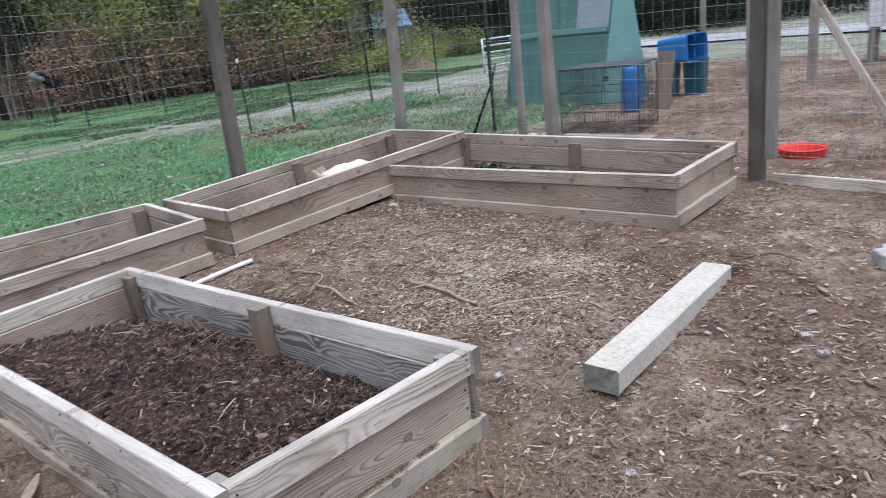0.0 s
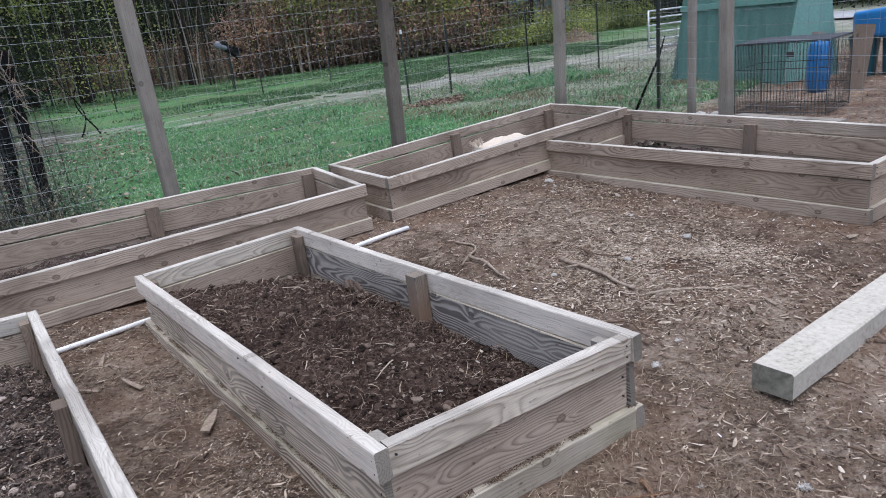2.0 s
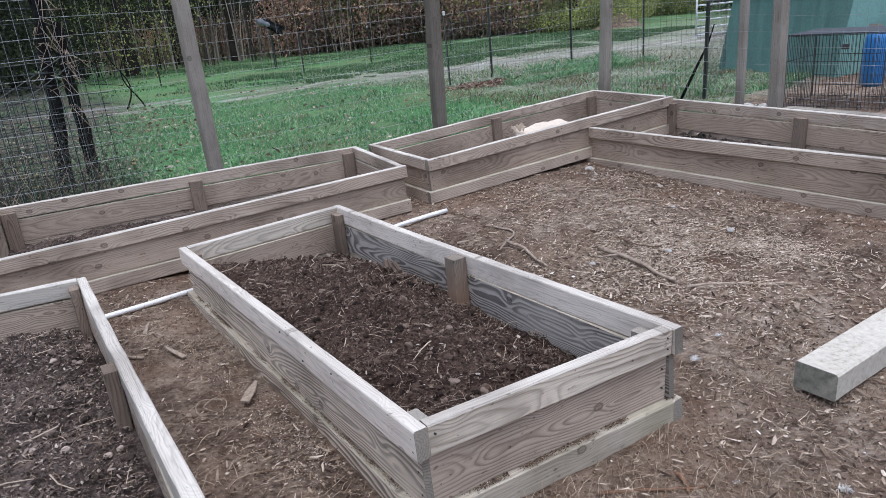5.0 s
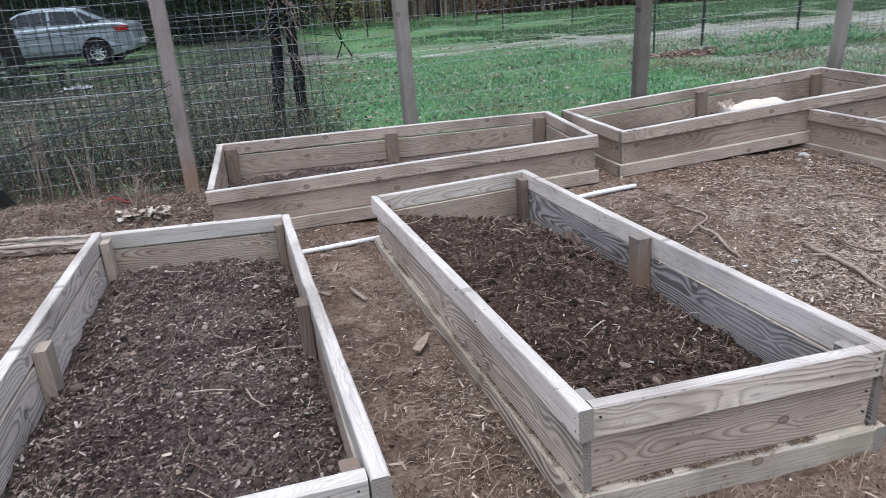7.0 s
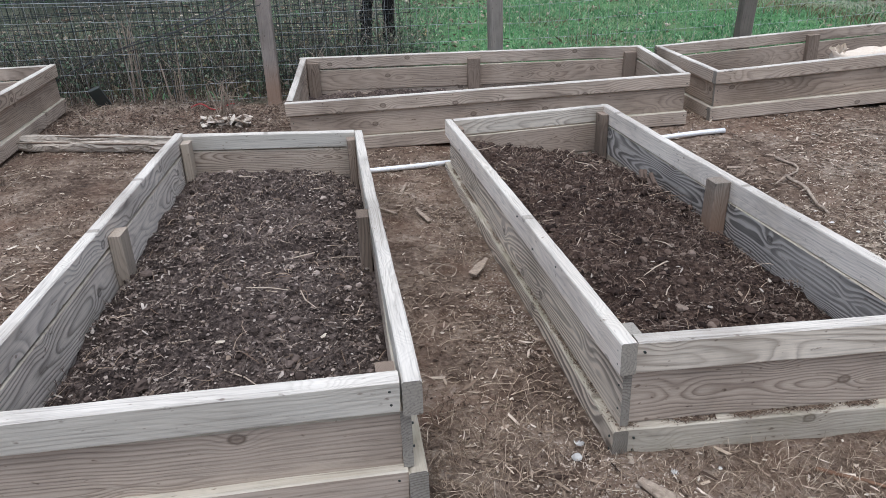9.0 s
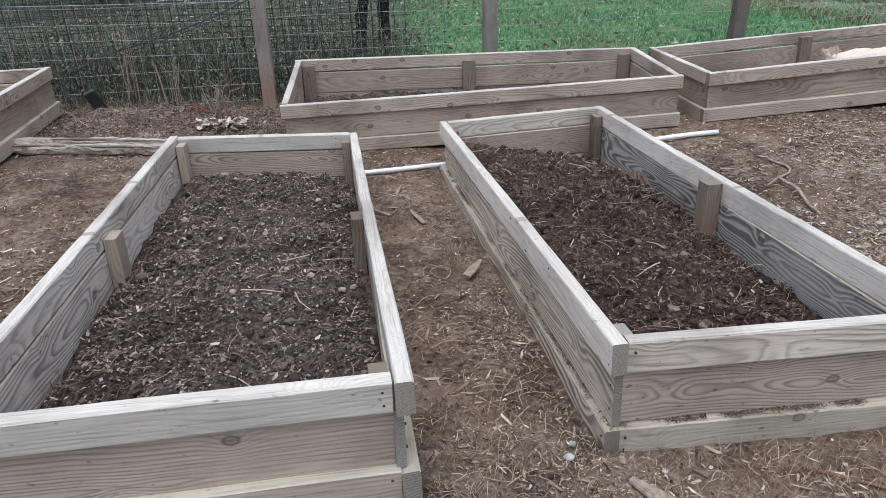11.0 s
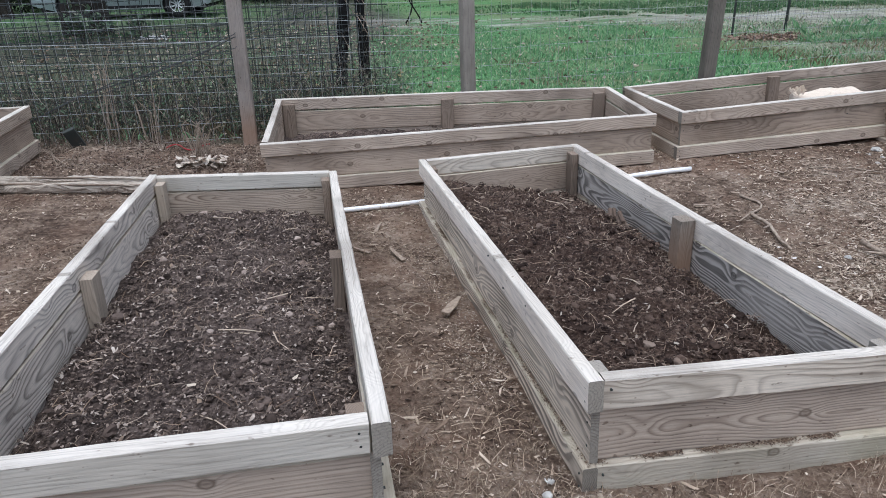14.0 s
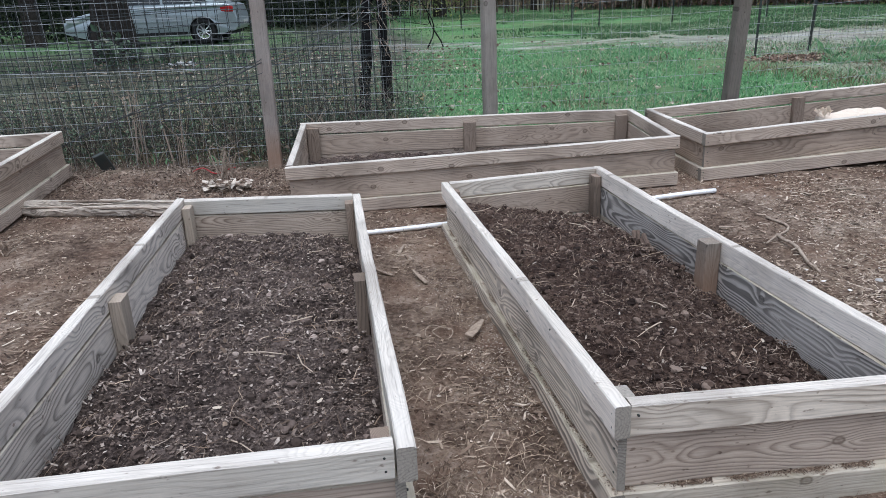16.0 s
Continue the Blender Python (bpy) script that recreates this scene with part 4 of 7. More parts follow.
wire_run("wire_fence", "old dark slumped wire mesh among dry brambles", (-4.3, 4.8), (-0.1, 4.55), 0.95, 0.06, 0.06, 0.0024, M_OLDWIRE, seed=15, wave=0.03)
# two stouter lines stretched along the mesh
for z0, z1 in ((0.96, 0.915), (0.805, 0.755)):
    pts = [lerp((-4.28, 4.29, z0 + 0.02), (-1.06, 4.02, z1), t / 10) - Vector((0, 0, 0.012 * math.sin(math.pi * t / 10))) for t in range(11)]
    solo("line_wire", bm_tube(pts, 0.0022, 6), M_WIRE, "stout galvanised line wire along the mesh", "wire", "line wires of the fence")
# slack strands that sag across the mesh
for k, (p, q, sag) in enumerate((((-2.6, 4.45, 0.28), (-0.05, 5.2, 1.22), 0.12), ((-2.35, 4.5, 0.22), (0.0, 5.25, 1.15), 0.15), ((-2.0, 4.3, 0.05), (-0.6, 4.1, 0.42), 0.05), ((-3.4, 4.45, 1.22), (-0.2, 4.4, 1.2), 0.03))):
    pts = [lerp(p, q, t / 14) - Vector((0, 0, sag * math.sin(math.pi * t / 14))) for t in range(15)]
    solo("loose_wire", bm_tube(pts, 0.0035, 5), M_DARKWIRE, "slack dark strand of wire hanging across the mesh", "wire", "loose strands of wire")


# ---- gate to the hens' yard ----
def yard_gate():
    a, b = Vector((4.36, 0.045, 0)), Vector((4.28, -0.83, 0))
    a.z, b.z = ground_z(a.x, a.y) + 0.02, ground_z(b.x, b.y) + 0.02
    g = thing("yard_gate", a, "grey timber gate with a diagonal brace and wire mesh", "gate")
    d = (b - a).normalized()
    up = Vector((0, 0, 1))
    part("bottom_rail", bm_board((b - a).length, 0.1, 0.035, 3), M_PALE, g, m=frame_of(a + up * 0.05, b + up * 0.05))
    part("top_rail", bm_board((b - a).length, 0.09, 0.035, 4), M_POST, g, m=frame_of(a + up * 1.98, b + up * 1.98))
    for p in (a, b):
        p0 = p + up * 0.16 - Vector((0.04, 0, 0))
        part("stile", bm_board(1.72, 0.07, 0.038, 5), M_POST, g, m=frame_of(p0 - d * 0.045, p0 - d * 0.045 + up, -d))
    p, q = a + up * 1.56 - Vector((0.05, 0, 0)) + d * 0.03, b + up * 0.19 - Vector((0.05, 0, 0)) - d * 0.02
    part("brace", bm_board((q - p).length, 0.045, 0.03, 6), M_PALE, g, "pale diagonal brace", m=frame_of(p, q))
    side = Vector((0.03, 0, 0))
    for k in range(18):
        z = 0.17 + 0.1 * k
        part("long_wire", bm_tube([Vector((0, 0, z)) + side, b - a + Vector((0, 0, z)) + side], 0.0012, 4, False), M_WIRE, g, m=Matrix.Translation(a))
    for k in range(20):
        p = (b - a) * (k + 0.5) / 20 + side
        part("upright_wire", bm_tube([p + up * 0.16, p + up * 1.9], 0.0011, 4, False), M_WIRE, g, m=Matrix.Translation(a))
    part("hinge", bm_box(0.05, 0.07, 0.05, 0.01), M_TPOST, g, "rusty iron hinge", m=Matrix.Translation(a + Vector((-0.06, 0.05, 1.27))))


yard_gate()


# ---- timber lying on the dirt ----
def timber():
    nl, nr, fl = Vector((1.385, -0.165, 0)), Vector((1.365, -0.30, 0)), Vector((2.57, -0.15, 0))
    z = 0.092 + ground_z(1.9, -0.2)
    p, q = Vector((nr.x, nr.y, z)), Vector((fl.x - 0.03, fl.y - 0.145, z))
    bm = bm_board((q - p).length, 0.098, 0.14, 77, 0.003, 0.006)
    for f in bm.faces:
        f.material_index = min(1, f.material_index // 2)
    solo("timber_beam", mesh_of("timber_beam", bm, M_TIMBER, False, (M_TIMBEREND,)), None, "pale grey squared timber beam lying on dirt", "timber", m=frame_of(p, q))


timber()


# ---- water pipe, log, sticks ----
def pipe():
    pts = []
    for i in range(25):
        t = i / 24
        x = -0.5 + 2.2 * t
        y = float(np.interp(x, [-0.5, 0.0, 0.96, 1.7], [2.40, 2.478, 2.49, 2.43]))
        pts.append(stand_of(x, y, 0.02 + 0.003 * math.sin(9 * t)))
    solo("plastic_pipe", bm_tube(pts, 0.0145, 12), M_PIPE, "dirty white plastic water pipe lying between the beds", "pipe", smooth=True)


pipe()


def rotten_log():
    """Two weathered halves of a split log lying side by side, with torn ends."""
    a, b = stand_of(-2.54, 3.05, 0.0), stand_of(-1.40, 2.97, 0.0)
    rng = random.Random(5)
    log = thing("rotten_log", a, "split pale rotten log lying on dirt", "log")
    side = Vector((0.2, 0.98, 0))
    for off, r, lo, hi, flat in ((0.026, 0.04, 0.0, 1.0, 0.8), (-0.034, 0.03, 0.04, 0.9, 0.75), (-0.008, 0.018, 0.55, 1.06, 0.6)):
        pts, rad = [], []
        for i in range(25):
            t = i / 24
            p = lerp(a, b, lo + (hi - lo) * t) + side * (off + 0.004 * math.sin(7 * t + off * 90)) + Vector((0, 0, r * flat + 0.012 + 0.003 * math.sin(5 * t + off * 50)))
            pts.append(p)
            rad.append(r * (1 + 0.06 * math.sin(11 * t + off * 70)) * min(1, 0.45 + 5 * min(t, 1 - t)))
        bm = bm_tube(pts, rad, 14)
        d = (b - a).normalized()
        for v in bm.verts:
            along = v.co.dot(d)
            across = v.co.dot(side)
            v.co.z += 0.016 * noise.noise(Vector((along * 2.0, across * 90, v.co.z * 60 + off * 30)))
            v.co += side * 0.014 * noise.noise(Vector((along * 2.5, across * 20, v.co.z * 90 + 7)))
        part("split_half", bm, M_LOG, log, m=Matrix.Identity(4))
    for k in range(11):
        # loose fibres lifting off the top
        t0, t1 = sorted((rng.uniform(0.0, 1.0), rng.uniform(0.0, 1.0)))
        t1 = max(t1, t0 + 0.12)
        off = rng.uniform(-0.055, 0.055)
        z = 0.082 - 9.0 * off * off + rng.uniform(-0.006, 0.004)
        pts = [lerp(a, b, t0 + (t1 - t0) * i / 6) + side * (off + rng.uniform(-0.003, 0.003)) + Vector((0, 0, z + rng.uniform(-0.004, 0.004))) for i in range(7)]
        part("fibre", bm_tube(pts, [0.003, 0.006, 0.008, 0.007, 0.007, 0.005, 0.002], 5), M_LOG if k % 3 else M_STUB, log, m=Matrix.Identity(4))
    for k in range(9):
        end, s = (a, -1) if k < 5 else (b, 1)
        p = end + side * rng.uniform(-0.05, 0.05) + Vector((0, 0, rng.uniform(0.02, 0.05)))
        part("splinter", bm_tube([p, p + (b - a).normalized() * s * rng.uniform(0.05, 0.13) + Vector((0, rng.uniform(-0.03, 0.03), rng.uniform(-0.02, 0.01)))], [0.009, 0.002], 5), M_LOG, log, m=Matrix.Identity(4))


M_LOG = wood_material("bleached_rotten_wood", (0.48, 0.41, 0.33), (0.14, 0.105, 0.08), (0.44, 0.4, 0.345), 1.3, 0.4)
rotten_log()


# a slack bundle of old wire from the dead trunks across the front of a post and down into the weeds
for k, (dz, dy, r) in enumerate(((0.0, 0.0, 0.0045), (0.035, -0.012, 0.0035), (-0.04, 0.015, 0.003))):
    pts = [(-0.23, 5.95, 0.9), (-0.58, 5.2, 0.84), (-0.86, 4.6, 0.79), (-1.02, 4.03, 0.785), (-1.04, 3.87, 0.78), (-1.32, 3.95, 0.69), (-1.67, 4.05, 0.55), (-2.21, 4.2, 0.39), (-2.7, 4.35, 0.2)]
    pts = [Vector((x, y + dy, z + dz * (1 if i < 7 else 0.2) + 0.02 * math.sin(2.1 * i + k))) for i, (x, y, z) in enumerate(pts)]
    solo("loose_wire", bm_tube(pts, r, 5), M_DARKWIRE, "slack dark strand of old wire slung across a post", "wire", "loose strands of wire")


def stick(p, q, r, bend=0.02, seed=0, label="dry fallen stick on trodden dirt", mat=None, forks=0):
    rng = random.Random(seed)
    n = 8
    s = Vector((-(q[1] - p[1]), q[0] - p[0], 0)).normalized()
    w = rng.uniform(0.5, 1.0) * bend
    pts = []
    for i in range(n + 1):
        t = i / n
        x, y = p[0] + (q[0] - p[0]) * t, p[1] + (q[1] - p[1]) * t
        v = Vector((x, y, 0)) + s * (w * math.sin(math.pi * t * 1.4) + rng.uniform(-0.006, 0.006))
        v.z = ground_z(x, y) + r + 0.006 + rng.uniform(0, 0.01)
        pts.append(v)
    rad = [r * (1 - 0.45 * i / n) for i in range(n + 1)]
    bms = [bm_tube(pts, rad, 6)]
    for k in range(forks):
        b = pts[rng.randint(2, n - 2)]
        bms.append(bm_tube([b, b + Vector((rng.uniform(-0.1, 0.1), rng.uniform(-0.1, 0.1), 0.01))], [r * 0.6, r * 0.25], 5))
    solo("stick", bm_join(*bms), mat or M_TWIG, label, "stick", "sticks on the ground", smooth=True)


M_REDTWIG = speckled("reddish_twig", [(0.3, (0.112, 0.0595, 0.036)), (0.6, (0.208, 0.119, 0.072)), (0.85, (0.288, 0.187, 0.126))], 40.0, 0.85, 0.5, 0.004)
stick((1.88, 1.23), (1.81, 0.66), 0.014, 0.05, 1, "thick crooked dry stick on trodden dirt", forks=1)
stick((1.78, 0.59), (2.09, 0.27), 0.008, 0.02, 2)
stick((1.80, 0.55), (2.06, 0.30), 0.006, 0.03, 3)
stick((1.64, 1.72), (1.57, 1.28), 0.011, 0.03, 4, forks=1)
stick((2.49, 1.70), (2.76, 1.55), 0.008, 0.06, 5)
stick((1.72, 1.95), (1.60, 1.62), 0.008, 0.09, 6)
stick((0.47, -0.14), (0.72, -0.3), 0.0062, 0.01, 7, "thin reddish forked twig on straw", M_REDTWIG, 1)
stick((0.70, -0.21), (0.67, -0.29), 0.009, 0.01, 8, "short broken reddish twig", M_REDTWIG)
stick((1.12, -0.79), (1.2, -0.92), 0.006, 0.01, 9)
stick((2.35, 2.2), (2.7, 2.05), 0.007, 0.04, 10)
for k in range(26):
    rng = random.Random(100 + k)
    x, y = rng.uniform(1.2, 3.0), rng.uniform(-0.9, 2.3)
    a, ln = rng.uniform(0, 6.3), rng.uniform(0.08, 0.28)
    stick((x, y), (x + ln * math.cos(a), y + ln * math.sin(a)), rng.uniform(0.0025, 0.006), 0.05, k, "thin dry twig on trodden dirt", M_STRAW)
for k in range(16):
    rng = random.Random(300 + k)
    x, y = rng.uniform(-0.44, -0.04), rng.uniform(0.1, 2.3)
    a, ln = rng.uniform(0, 6.3), rng.uniform(0.05, 0.16)
    stick((x, y), (x + 0.4 * ln * math.cos(a), y + ln * math.sin(a)), rng.uniform(0.002, 0.004), 0.04, k, "thin dry twig between two beds", M_STRAW)


def shard(x, y, ln, w, turn, label="flat splintered wood shard on dirt", lift=0.008, extra=0.0, mat=None):
    bm = bm_board(ln, 0.008, w, x * 7 + y, 0.001, 0.002)
    for v in bm.verts:
        if v.co.x > ln * 0.8:
            v.co.y = w / 2 + (v.co.y - w / 2) * 0.4
    solo("wood_shard", bm, mat or M_TWIG, label, "wood shard", "splinters of wood", m=Matrix.Translation(stand_of(x, y, lift + 0.008 + extra)) @ Euler((0.1, -0.08, turn)).to_matrix().to_4x4())


def stem_loop(x, y, r):
    """A long dry stem curled into a loop on the dirt."""
    pts = []
    for i in range(30):
        a = 0.4 + 0.33 * i
        q = r * (1 + 0.012 * i) if i < 22 else r * (1.26 + 0.12 * (i - 22))
        pts.append(stand_of(x + q * math.cos(a), y + 1.3 * q * math.sin(a), 0.012 + 0.006 * math.sin(i * 0.8)))
    solo("curled_stem", bm_tube(pts, [0.0022] * 29 + [0.001], 5), M_TWIG, "dry stem curled in a loop on dirt", "stem")


stem_loop(-0.24, 1.08, 0.035)
shard(-0.13, 1.02, 0.13, 0.035, 0.9)
shard(-0.21, 1.62, 0.15, 0.022, 1.9)
shard(0.13, -0.24, 0.16, 0.05, 2.2)
shard(-0.36, 1.75, 0.1, 0.02, 2.4)
shard(-0.3, 2.05, 0.12, 0.018, 1.2)
for k in range(12):
    rng = random.Random(600 + k)
    shard(rng.uniform(1.2, 3.0), rng.uniform(-0.9, 2.3), rng.uniform(0.04, 0.09), rng.uniform(0.012, 0.03), rng.uniform(0, 6.3))


def feather(x, y, size, seed, label="small white downy feather on dirt"):
    """A tuft of down: very many fine curved barbs out of one short quill."""
    rng = random.Random(seed)
    verts, faces = [], []
    turn = rng.uniform(0, 6.3)
    for k in range(90):
        a = turn + rng.gauss(0, 1.1)
        d = Vector((math.cos(a), math.sin(a), rng.uniform(0.0, 0.45)))
        s = Vector((-math.sin(a), math.cos(a), 0)) * size * 0.02
        ln = size * rng.uniform(0.25, 0.62)
        o = Vector((math.cos(turn), math.sin(turn), 0)) * size * rng.uniform(-0.35, 0.1) + Vector((0, 0, 0.004))
        m1 = o + d * ln * 0.6 + Vector((0, 0, 0.08 * size))
        e = o + d * ln + Vector((0, 0, -0.06 * size))
        b = len(verts)
        verts += [o - s, o + s, m1 + s, e, m1 - s]
        faces.append((b, b + 1, b + 2, b + 3, b + 4))
    solo("feather", bm_from(verts, faces), M_FEATHER, label, "feather", "feathers on the ground", m=Matrix.Translation(stand_of(x, y, 0.004)))


for k, (x, y, s) in enumerate(((0.99, -0.53, 0.06), (1.3, 0.18, 0.06), (1.42, -0.83, 0.045), (2.3, -0.7, 0.07), (2.08, -0.73, 0.06), (1.96, -0.82, 0.06), (3.07, -0.61, 0.07), (0.8, -0.34, 0.05),
                              (1.95, -0.4, 0.045), (1.24, -0.84, 0.035), (3.48, -0.55, 0.06), (2.85, -0.74, 0.045), (1.51, 0.23, 0.04), (3.9, -0.5, 0.06), (2.62, -0.68, 0.035),
                              (-0.08, 0.02, 0.036), (0.12, -0.10, 0.028), (0.24, -0.10, 0.016), (3.3, -0.3, 0.03))):
    feather(x, y, s * 0.7, k)


def paver(x, y):
    """A thick eight-sided concrete paving block with two sides hollowed."""
    ring = []
    for k in range(16):
        a = k * math.tau / 16 + 0.2
        r = 0.118 if k % 2 == 0 else 0.109 if k not in (3, 11) else 0.08
        ring.append((r * math.cos(a), r * math.sin(a)))
    verts, faces, n = [], [], len(ring)
    for f, z in ((1.0, -0.01), (1.0, 0.052), (0.955, 0.06)):
        verts += [(px * f, py * f, z) for px, py in ring]
    for lvl in (0, 1):
        faces += [(lvl * n + k, lvl * n + (k + 1) % n, (lvl + 1) * n + (k + 1) % n, (lvl + 1) * n + k) for k in range(n)]
    faces.append(tuple(2 * n + k for k in range(n)))
    solo("paving_block", bm_from(verts, faces), M_CONCRETE, "pale eight-sided concrete paving block lying on dirt", "paving block", m=Matrix.Translation(stand_of(x, y)))


M_CONCRETE = speckled("pale_concrete", [(0.3, (0.25, 0.235, 0.205)), (0.5, (0.42, 0.4, 0.36)), (0.75, (0.55, 0.53, 0.48))], 60.0, 0.92, 0.4, 0.003, 4.0)
paver(3.05, -0.9)


def pebble(x, y, r, seed, extra=0.0, label="small pale stone lying on dirt"):
    bm = bmesh.new()
    bmesh.ops.create_icosphere(bm, subdivisions=2, radius=r)
    for v in bm.verts:
        v.co *= 1 + 0.35 * noise.noise(v.co / r * 1.1 + Vector((seed, 0, 0)))
        v.co.z *= 0.65
    solo("pebble", bm, M_STONE, label, "stone", "pale stones", m=Matrix.Translation(stand_of(x, y, r * 0.2 + extra)))


for k, (x, y, r) in enumerate(((3.03, 2.44, 0.035), (2.9, 2.36, 0.02), (2.82, 2.2, 0.018), (2.95, 2.3, 0.014), (3.0, 1.75, 0.022), (1.75, 1.15, 0.018), (2.1, 0.95, 0.018), (1.4, 0.95, 0.016), (-0.1, -0.02, 0.012), (2.55, 0.9, 0.02), (2.7, 1.4, 0.02))):
    pebble(x, y, r, k)


# ---- crumpled things and a feed sack ----
def crumple(name, size, height, seed, mat, label, category, m, nx=22, ny=14):
    rng = random.Random(seed)
    verts, faces = [], []
    for j in range(ny + 1):
        for i in range(nx + 1):
            s, t = i / nx - 0.5, j / ny - 0.5
            e = 1 + 0.18 * noise.noise(Vector((s * 5, t * 5, seed)))
            z = height * (0.35 - 0.9 * (s * s + t * t) + 0.9 * abs(noise.noise(Vector((s * 7, t * 5, seed + 3)))) + 0.6 * abs(noise.noise(Vector((s * 13, t * 13, seed)))) + 0.8 * max(0, -s - 0.3))
            verts.append((s * size[0] * e, t * size[1] * e, max(0.0, z)))
    for j in range(ny):
        for i in range(nx):
            a = j * (nx + 1) + i
            faces.append((a, a + 1, a + nx + 2, a + nx + 1))
    bm = bm_from(verts, faces)
    bmesh.ops.solidify(bm, geom=bm.faces[:], thickness=0.003)
    return solo(name, bm, mat, label, category, m=m)



def feed_sack(x, y, low, wide, deep, tall):
    """A slumped paper sack: a creased pillow with a torn flap folded up at one end."""
    m = Matrix.Translation((x, y, low)) @ Euler((0, -0.06, -0.03)).to_matrix().to_4x4()
    verts, faces = [], []
    nu, nv = 40, 18
    for j in range(nv + 1):
        v = math.pi * (j / nv - 0.5)
        for i in range(nu):
            u = 2 * math.pi * i / nu
            f = lambda c, e: math.copysign(abs(c) ** e, c)
            p = Vector((f(math.cos(u), 0.5) * f(math.cos(v), 0.45) * wide / 2, f(math.sin(u), 0.5) * f(math.cos(v), 0.45) * deep / 2, (f(math.sin(v), 0.45) + 1) * tall / 2))
            c = noise.noise(Vector((p.x * 7, p.y * 9, p.z * 7)))
            p += Vector((0.02 * c, 0.03 * noise.noise(p * 11), 0.05 * abs(noise.noise(Vector((p.x * 9, p.y * 6, 3)))) * (p.z / tall) - 0.02))
            p.z += 0.04 * max(0.0, -p.x / wide - 0.28) / 0.22 * (p.z / tall)
            verts.append(p)
    for j in range(nv):
        for i in range(nu):
            a, b = j * nu + i, j * nu + (i + 1) % nu
            faces.append((a, b, b + nu, a + nu))
    sack = thing("feed_sack", (x, y, low), "torn pale brown paper feed sack slumped inside a bed", "paper sack")
    part("body", bm_from(verts, faces), M_BAG, sack, m=m)
    flap = [(Vector((-0.5 * wide + 0.03 * t, (s - 0.5) * deep * 0.7, tall + 0.01 + 0.05 * t * (0.6 + 0.4 * math.sin(5 * s)))) + Vector((0, 0, 0.012 * math.sin(17 * s + 3 * t)))) for t in (0, 0.5, 1.0) for s in np.linspace(0, 1, 9)]
    bm = bm_from(flap, [(r * 9 + i, r * 9 + i + 1, r * 9 + i + 10, r * 9 + i + 9) for r in range(2) for i in range(8)])
    bmesh.ops.solidify(bm, geom=bm.faces[:], thickness=0.003)
    part("torn_flap", bm, M_BAG, sack, m=m)


feed_sack(2.96, 2.84, 0.12, 0.56, 0.26, 0.255)


# ---- hens' yard: feed dish, crate, tubs, coop ----
def feed_dish(x, y):
    d = thing("feed_dish", stand_of(x, y), "round red plastic feed dish on bare dirt", "dish")
    m = Matrix.Translation(stand_of(x, y, 0.004))
    part("bowl", bm_lathe([(0.001, 0.012), (0.13, 0.012), (0.15, 0.06), (0.172, 0.068), (0.178, 0.06), (0.165, 0.0), (0.001, 0.0)], 28), M_RED, d, m=m, smooth=False)
    part("rim", bm_lathe([(0.165, 0.064), (0.175, 0.075), (0.184, 0.066), (0.176, 0.058), (0.165, 0.064)], 28), M_RED, d, m=m, smooth=True)


feed_dish(5.36, 0.10)


def dog_crate():
    o = Vector((6.30, 2.88, 0))
    o.z = ground_z(o.x, o.y)
    c = thing("wire_crate", o, "black wire dog crate with a grey tray on top", "crate")
    m = Matrix.Translation(o) @ Matrix.Rotation(radians(-82), 4, "Z")
    L, W, H = 0.9, 0.72, 0.71
    bar = lambda p, q, r: bm_tube([p, q], r, 5)
    for x, y in ((0, 0), (L, 0), (L, W), (0, W)):
        part("corner_bar", bar((x, y, 0), (x, y, H), 0.006), M_DARKWIRE, c, m=m)
    for z in (0.02, 0.24, 0.46, H):
        for p, q in (((0, 0, z), (L, 0, z)), ((L, 0, z), (L, W, z)), ((L, W, z), (0, W, z)), ((0, W, z), (0, 0, z))):
            part("rail_bar", bar(p, q, 0.004), M_DARKWIRE, c, m=m)
    v = mesh_of("upright_bar", bar((0, 0, 0), (0, 0, H), 0.0026), M_DARKWIRE)
    for i in range(1, 27):
        for y in (0, W):
            part("upright_bar", v, M_DARKWIRE, c, m=m @ Matrix.Translation((L * i / 27, y, 0)))
    for j in range(1, 18):
        for x in (0, L):
            part("upright_bar", v, M_DARKWIRE, c, m=m @ Matrix.Translation((x, W * j / 18, 0)))
    part("lid_tray", bm_box(L + 0.01, W + 0.01, 0.012, 0.004, (L / 2, W / 2, H + 0.012)), M_GRIT, c, "grey dusty tray lid", m=m)
    part("door_latch", bm_box(0.07, 0.015, 0.05, 0.004, (0.55, -0.01, 0.6)), M_DARKWIRE, c, m=m)


dog_crate()


